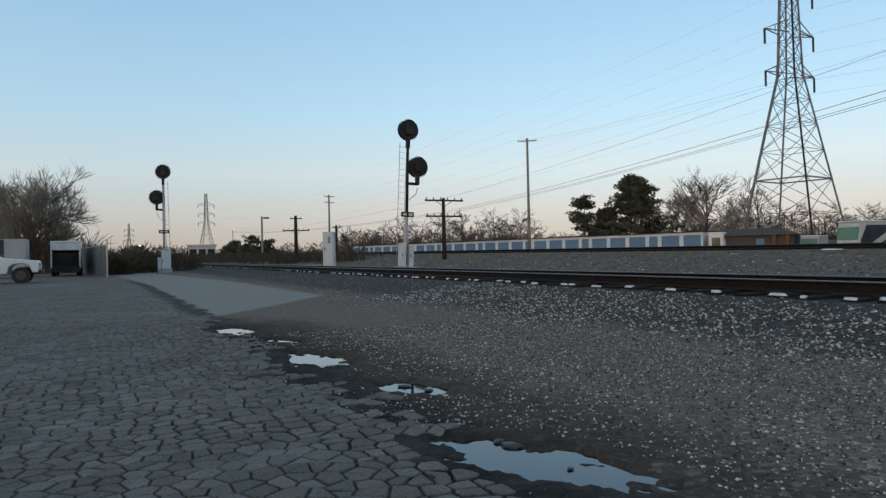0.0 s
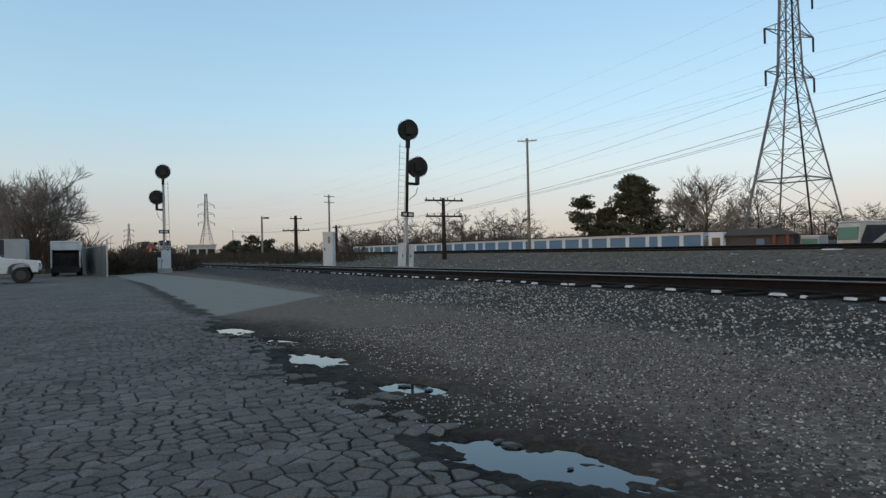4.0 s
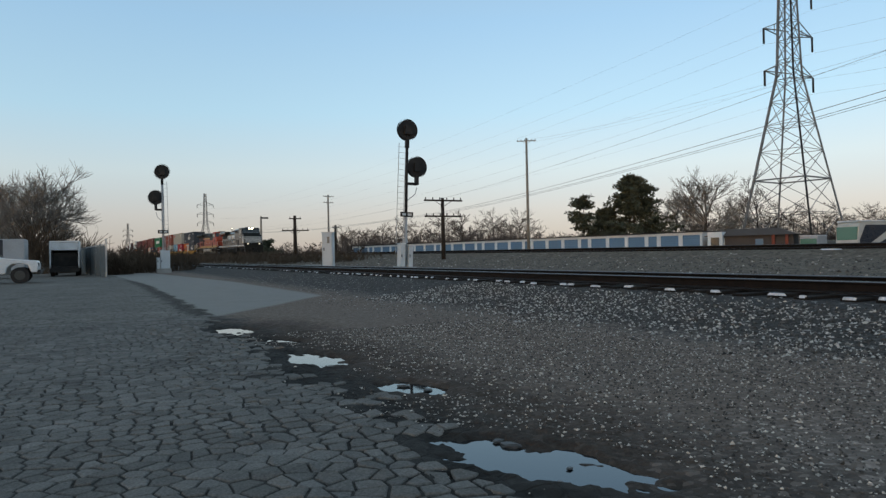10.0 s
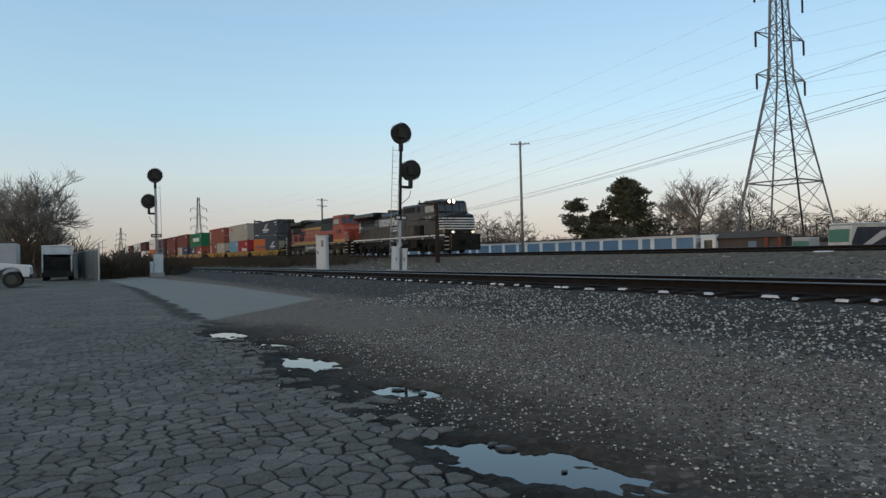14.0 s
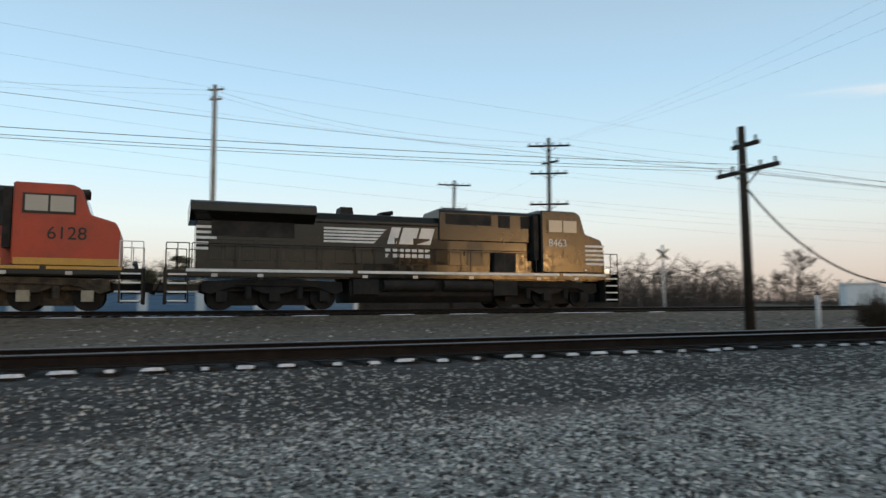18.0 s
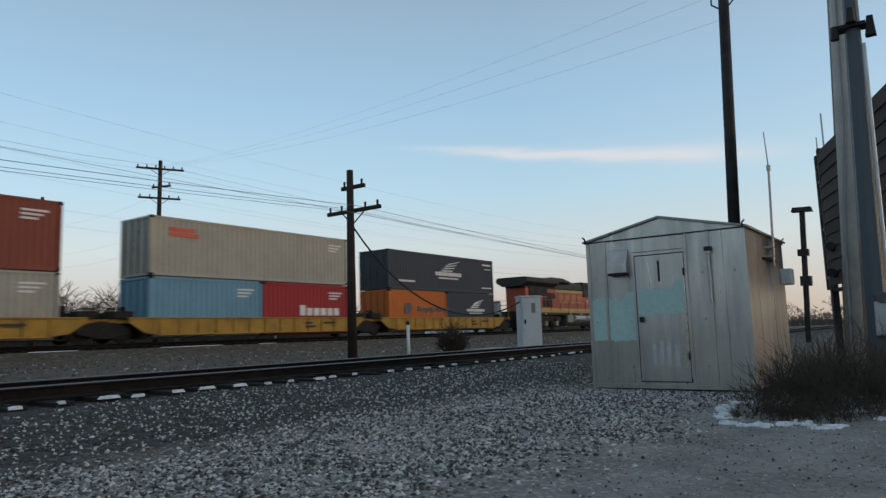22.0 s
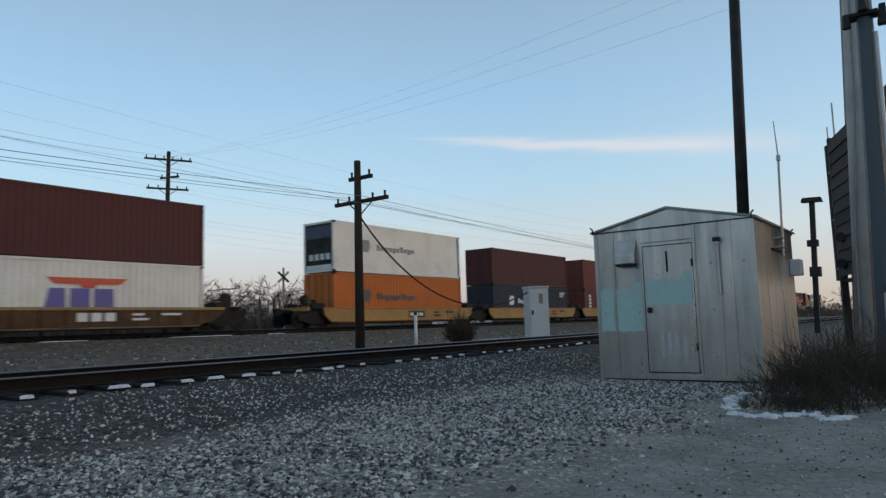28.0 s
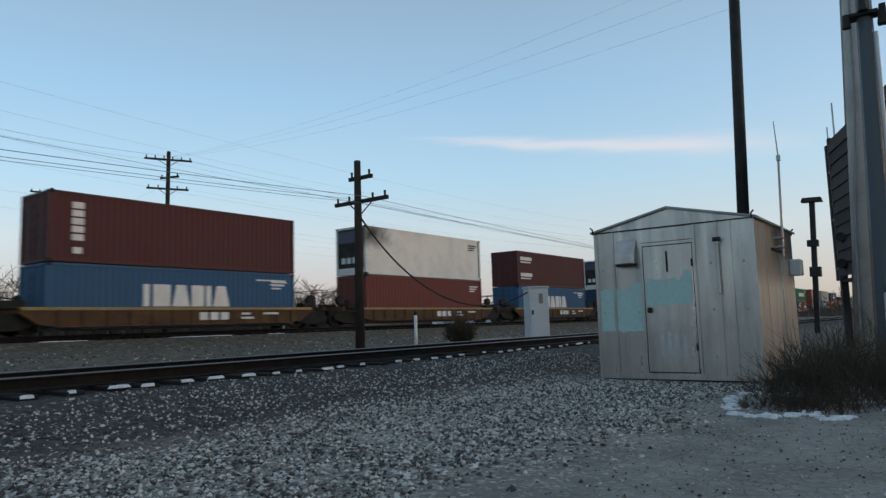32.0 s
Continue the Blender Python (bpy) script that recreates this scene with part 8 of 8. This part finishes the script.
def build_stones():
    rng = np.random.RandomState(9)
    for name, n, xlo, xhi, ylo, yhi, s0, s1, pale, warm, label in STONES:
        x, y = xlo + (xhi - xlo) * rng.rand(n), ylo + (yhi - ylo) * rng.rand(n)
        # thin out towards the ragged edges of each spread
        ragged = 0.45 * np.sin(x * 1.3) + 0.25 * np.sin(x * 3.1 + 1.0)
        fade = np.clip((y - ylo - 0.3 + 0.5 * ragged) / 0.7, 0.05, 1) * np.clip((yhi - y + 0.5 * ragged) / 0.9, 0.05, 1)
        keep = (rng.rand(n) < fade) & ~((x > 11.2) & (x < 14.7) & (y > 2.2) & (y < 5.3)) & ~((y < np.minimum(0.054 * x + 6.5, 4.95) + 0.1) & (x < -1.44 * y - 8.9))
        for px, py, pa, pb, pk in PUDDLES:
            keep &= ((x - px) / (pa * 1.5)) ** 2 + ((y - py - pk * (x - px)) / (pb * 1.6)) ** 2 > 1
        x, y = x[keep], y[keep]
        n = len(x)
        z = np.array([ground_z(a, b) for a, b in zip(x, y)])
        s = s0 + (s1 - s0) * rng.rand(n) ** 1.7
        base = np.array([(1, 0, 0), (0, 1, 0), (-1, 0, 0), (0, -1, 0), (0, 0, 0.75), (0, 0, -0.6)])
        v = base[None] * s[:, None, None] * rng.uniform(0.6, 1.4, (n, 6, 3))
        v += rng.uniform(-0.3, 0.3, (n, 6, 3)) * s[:, None, None]
        t = rng.uniform(0, math.tau, n)
        c, d = np.cos(t), np.sin(t)
        v = np.stack([v[..., 0] * c[:, None] - v[..., 1] * d[:, None], v[..., 0] * d[:, None] + v[..., 1] * c[:, None], v[..., 2]], -1)
        v += np.stack([x, y, z + s * 0.3], -1)[:, None, :]
        f = np.array([(0, 1, 4), (1, 2, 4), (2, 3, 4), (3, 0, 4), (1, 0, 5), (2, 1, 5), (3, 2, 5), (0, 3, 5)])
        faces = (f[None] + 6 * np.arange(n)[:, None, None]).reshape(-1, 3)
        me = bpy.data.meshes.new(name)
        me.from_pydata(v.reshape(-1, 3).tolist(), [], faces.tolist())
        me.materials.append(stone_material(name + "_stone", pale, warm, 2.2 if name == "bank_stones" else 1.0))
        tagged(new(name, me), label, "gravel", kind="stuff")
    bs, r2 = bmesh.new(), random.Random(8)
    rim = [Vector(p) for p in ((9.3, 2.15, 0), (8.6, 2.2, 0), (8.0, 2.1, 0), (7.4, 1.93, 0), (6.95, 1.74, 0), (6.9, 1.48, 0), (7.1, 1.29, 0), (7.35, 1.18, 0), (6.85, 0.97, 0), (7.25, 0.85, 0), (8.4, 1.0, 0), (8.5, 0.78, 0), (7.75, 0.58, 0), (8.0, 0.0, 0))]
    for i in range(330):
        u = r2.random() * (len(rim) - 1)
        if math.sin(u * 5.3) + 0.8 * math.sin(u * 13.1) + 0.9 * math.sin(u * 29) < (0.5 if u < 4 or u > 9 else -0.2):
            continue
        p = rim[int(u)].lerp(rim[int(u) + 1], u - int(u)) + Vector((abs(r2.gauss(0, 0.09)) - 0.03, r2.gauss(0, 0.035), 0))
        patch(bs, p.x, p.y, ground_z(p.x, p.y), 0.015 + 0.06 * r2.random() ** 2, 0.015 + 0.08 * r2.random() ** 2, r2.uniform(0.012, 0.035), r2, r2.choice((5, 6, 7)))
    tagged(part("snow", bs, MATS["snow"]), "ragged rim of old snow under the shrub", "snow", kind="stuff")


def block_material(name, by_object):
    """Worn asphalt, each block with a tone of its own."""
    m, n, l, b = nodes_of(name)
    co = n.new("ShaderNodeNewGeometry").outputs["Position"]
    own = n.new("ShaderNodeObjectInfo").outputs["Random"] if by_object else n.new("ShaderNodeNewGeometry").outputs["Random Per Island"]
    c = mix(n, l, 0.5, ramp(n, l, noise_node(n, l, co, 0.5, 5, 0.65), [(0.3, (0.095, 0.093, 0.087)), (0.7, (0.19, 0.185, 0.172))]), ramp(n, l, noise_node(n, l, co, 2.6, 5, 0.65), [(0.3, (0.08, 0.078, 0.073)), (0.7, (0.2, 0.195, 0.181))]))
    c = mix(n, l, 1.0, c, ramp(n, l, own, [(0.0, (0.8, 0.8, 0.8)), (1.0, (1.2, 1.2, 1.2))]), "MULTIPLY")
    grit = noise_node(n, l, co, 75, 4)
    c = mix(n, l, 0.5, c, mix(n, l, 1.0, c, ramp(n, l, grit, [(0.3, (0.35, 0.35, 0.35)), (0.7, (1.7, 1.7, 1.7))]), "MULTIPLY"))
    l.new(c, b.inputs["Base Color"])
    b.inputs["Roughness"].default_value = 0.9
    b.inputs["Specular IOR Level"].default_value = 0.2
    bump(n, l, grit, 0.5, 0.01, b)
    return m


def build_blocks(ground):
    """The lot's surface, broken by cracks into blocks about a hand wide: cells round jittered points, drawn in by half a crack."""
    rng = random.Random(77)
    dx, dy = 0.125, 0.105
    x0, y0, nx, ny = -12.0, -1.6, 92, 34
    seeds = {}
    for i in range(-1, nx + 1):
        for j in range(-1, ny + 1):
            u, w = rng.uniform(-0.36, 0.36), rng.uniform(-0.36, 0.36)
            x, y = x0 + (i + 0.5 + u + 0.5 * (j % 2)) * dx, y0 + (j + 0.5 + w) * dy
            seeds[i, j] = (x + 0.06 * noise.noise((x * 1.3, y * 1.3, 4)), y + 0.07 * noise.noise((x * 1.1, y * 1.1, 8)))
    verts, faces, near = [], [], []
    one, many = block_material("asphalt_block", True), block_material("asphalt_blocks", False)
    for i in range(nx):
        for j in range(ny):
            cx, cy = seeds[i, j]
            gone = 1.52 + 0.35 * noise.noise((cx * 0.9, cy * 0.5, 1)) + 0.25 * noise.noise((cx * 4, cy * 4, 6))
            wet = min(((cx - px) / (pa * 1.35)) ** 2 + ((cy - py - pk * (cx - px)) / (pb * 1.7)) ** 2 for px, py, pa, pb, pk in PUDDLES)
            if wet < 1 or cx > -0.6 + 0.3 * noise.noise((cx, cy, 2)) or rng.random() < smooth01((cy - gone + 0.35) / 0.6):
                continue
            poly = [(cx - 0.3, cy - 0.3), (cx + 0.3, cy - 0.3), (cx + 0.3, cy + 0.3), (cx - 0.3, cy + 0.3)]
            gap = 0.003 + rng.uniform(0.0, 0.003) + 0.008 * max(0.0, noise.noise((cx * 0.9, cy * 1.1, 12)) + 0.35)
            for a in range(-2, 3):
                for b in range(-2, 3):
                    o = seeds.get((i + a, j + b))
                    if not (a or b) or o is None:
                        continue
                    ex, ey = o[0] - cx, o[1] - cy
                    ln = math.hypot(ex, ey)
                    ex, ey = ex / ln, ey / ln
                    far = ln / 2 - gap
                    out = []
                    for k in range(len(poly)):
                        p, q = poly[k - 1], poly[k]
                        dp, dq = (p[0] - cx) * ex + (p[1] - cy) * ey - far, (q[0] - cx) * ex + (q[1] - cy) * ey - far
                        if dp * dq < 0:
                            t = dp / (dp - dq)
                            out.append((p[0] + (q[0] - p[0]) * t, p[1] + (q[1] - p[1]) * t))
                        if dq <= 0:
                            out.append(q)
                    poly = out
            if len(poly) < 3:
                continue
            lift = 0.009 + rng.uniform(-0.002, 0.003)
            n, k = len(poly), len(verts)
            v, f = [], []
            for inset, dz in ((1.0, -0.02), (1.0, -0.004), (0.9, 0.0)):
                for x, y in poly:
                    x, y = cx + (x - cx) * inset, cy + (y - cy) * inset
                    v.append((x, y, ground_z(x, y) + lift + dz))
            for r in (0, n):
                for e in range(n):
                    f.append((r + e, r + (e + 1) % n, r + n + (e + 1) % n, r + n + e))
            f.append(tuple(range(2 * n, 3 * n)))
            if -3.6 < cx < -1.6 and cy > -0.6:
                near.append((v, f))
            else:
                verts += v
                faces += [tuple(q + k for q in g) for g in f]
    for v, f in near:
        me = bpy.data.meshes.new("asphalt_block")
        me.from_pydata(v, [], f)
        me.materials.append(one)
        new("asphalt_block", me).parent = ground
    me = bpy.data.meshes.new("asphalt_blocks")
    me.from_pydata(verts, [], faces)
    me.materials.append(many)
    ob = new("asphalt_blocks", me)
    ob.parent = ground
    tagged(ob, "worn grey asphalt broken into small blocks", kind="stuff")
    return len(near)


build_far()
build_lot()
build_green()
build_stones()
build_blocks(GROUND)


def motions():
    """The train runs past from west to east."""
    times = [0.5 * i for i in range(65)]
    for ob, mid, base, up, *along in RUN:
        shift = pose(along[0] if along else 0.0, 0, up)
        walk(ob, [(t, on_line(head_x(t) - mid, base) @ shift) for t in times])


motions()
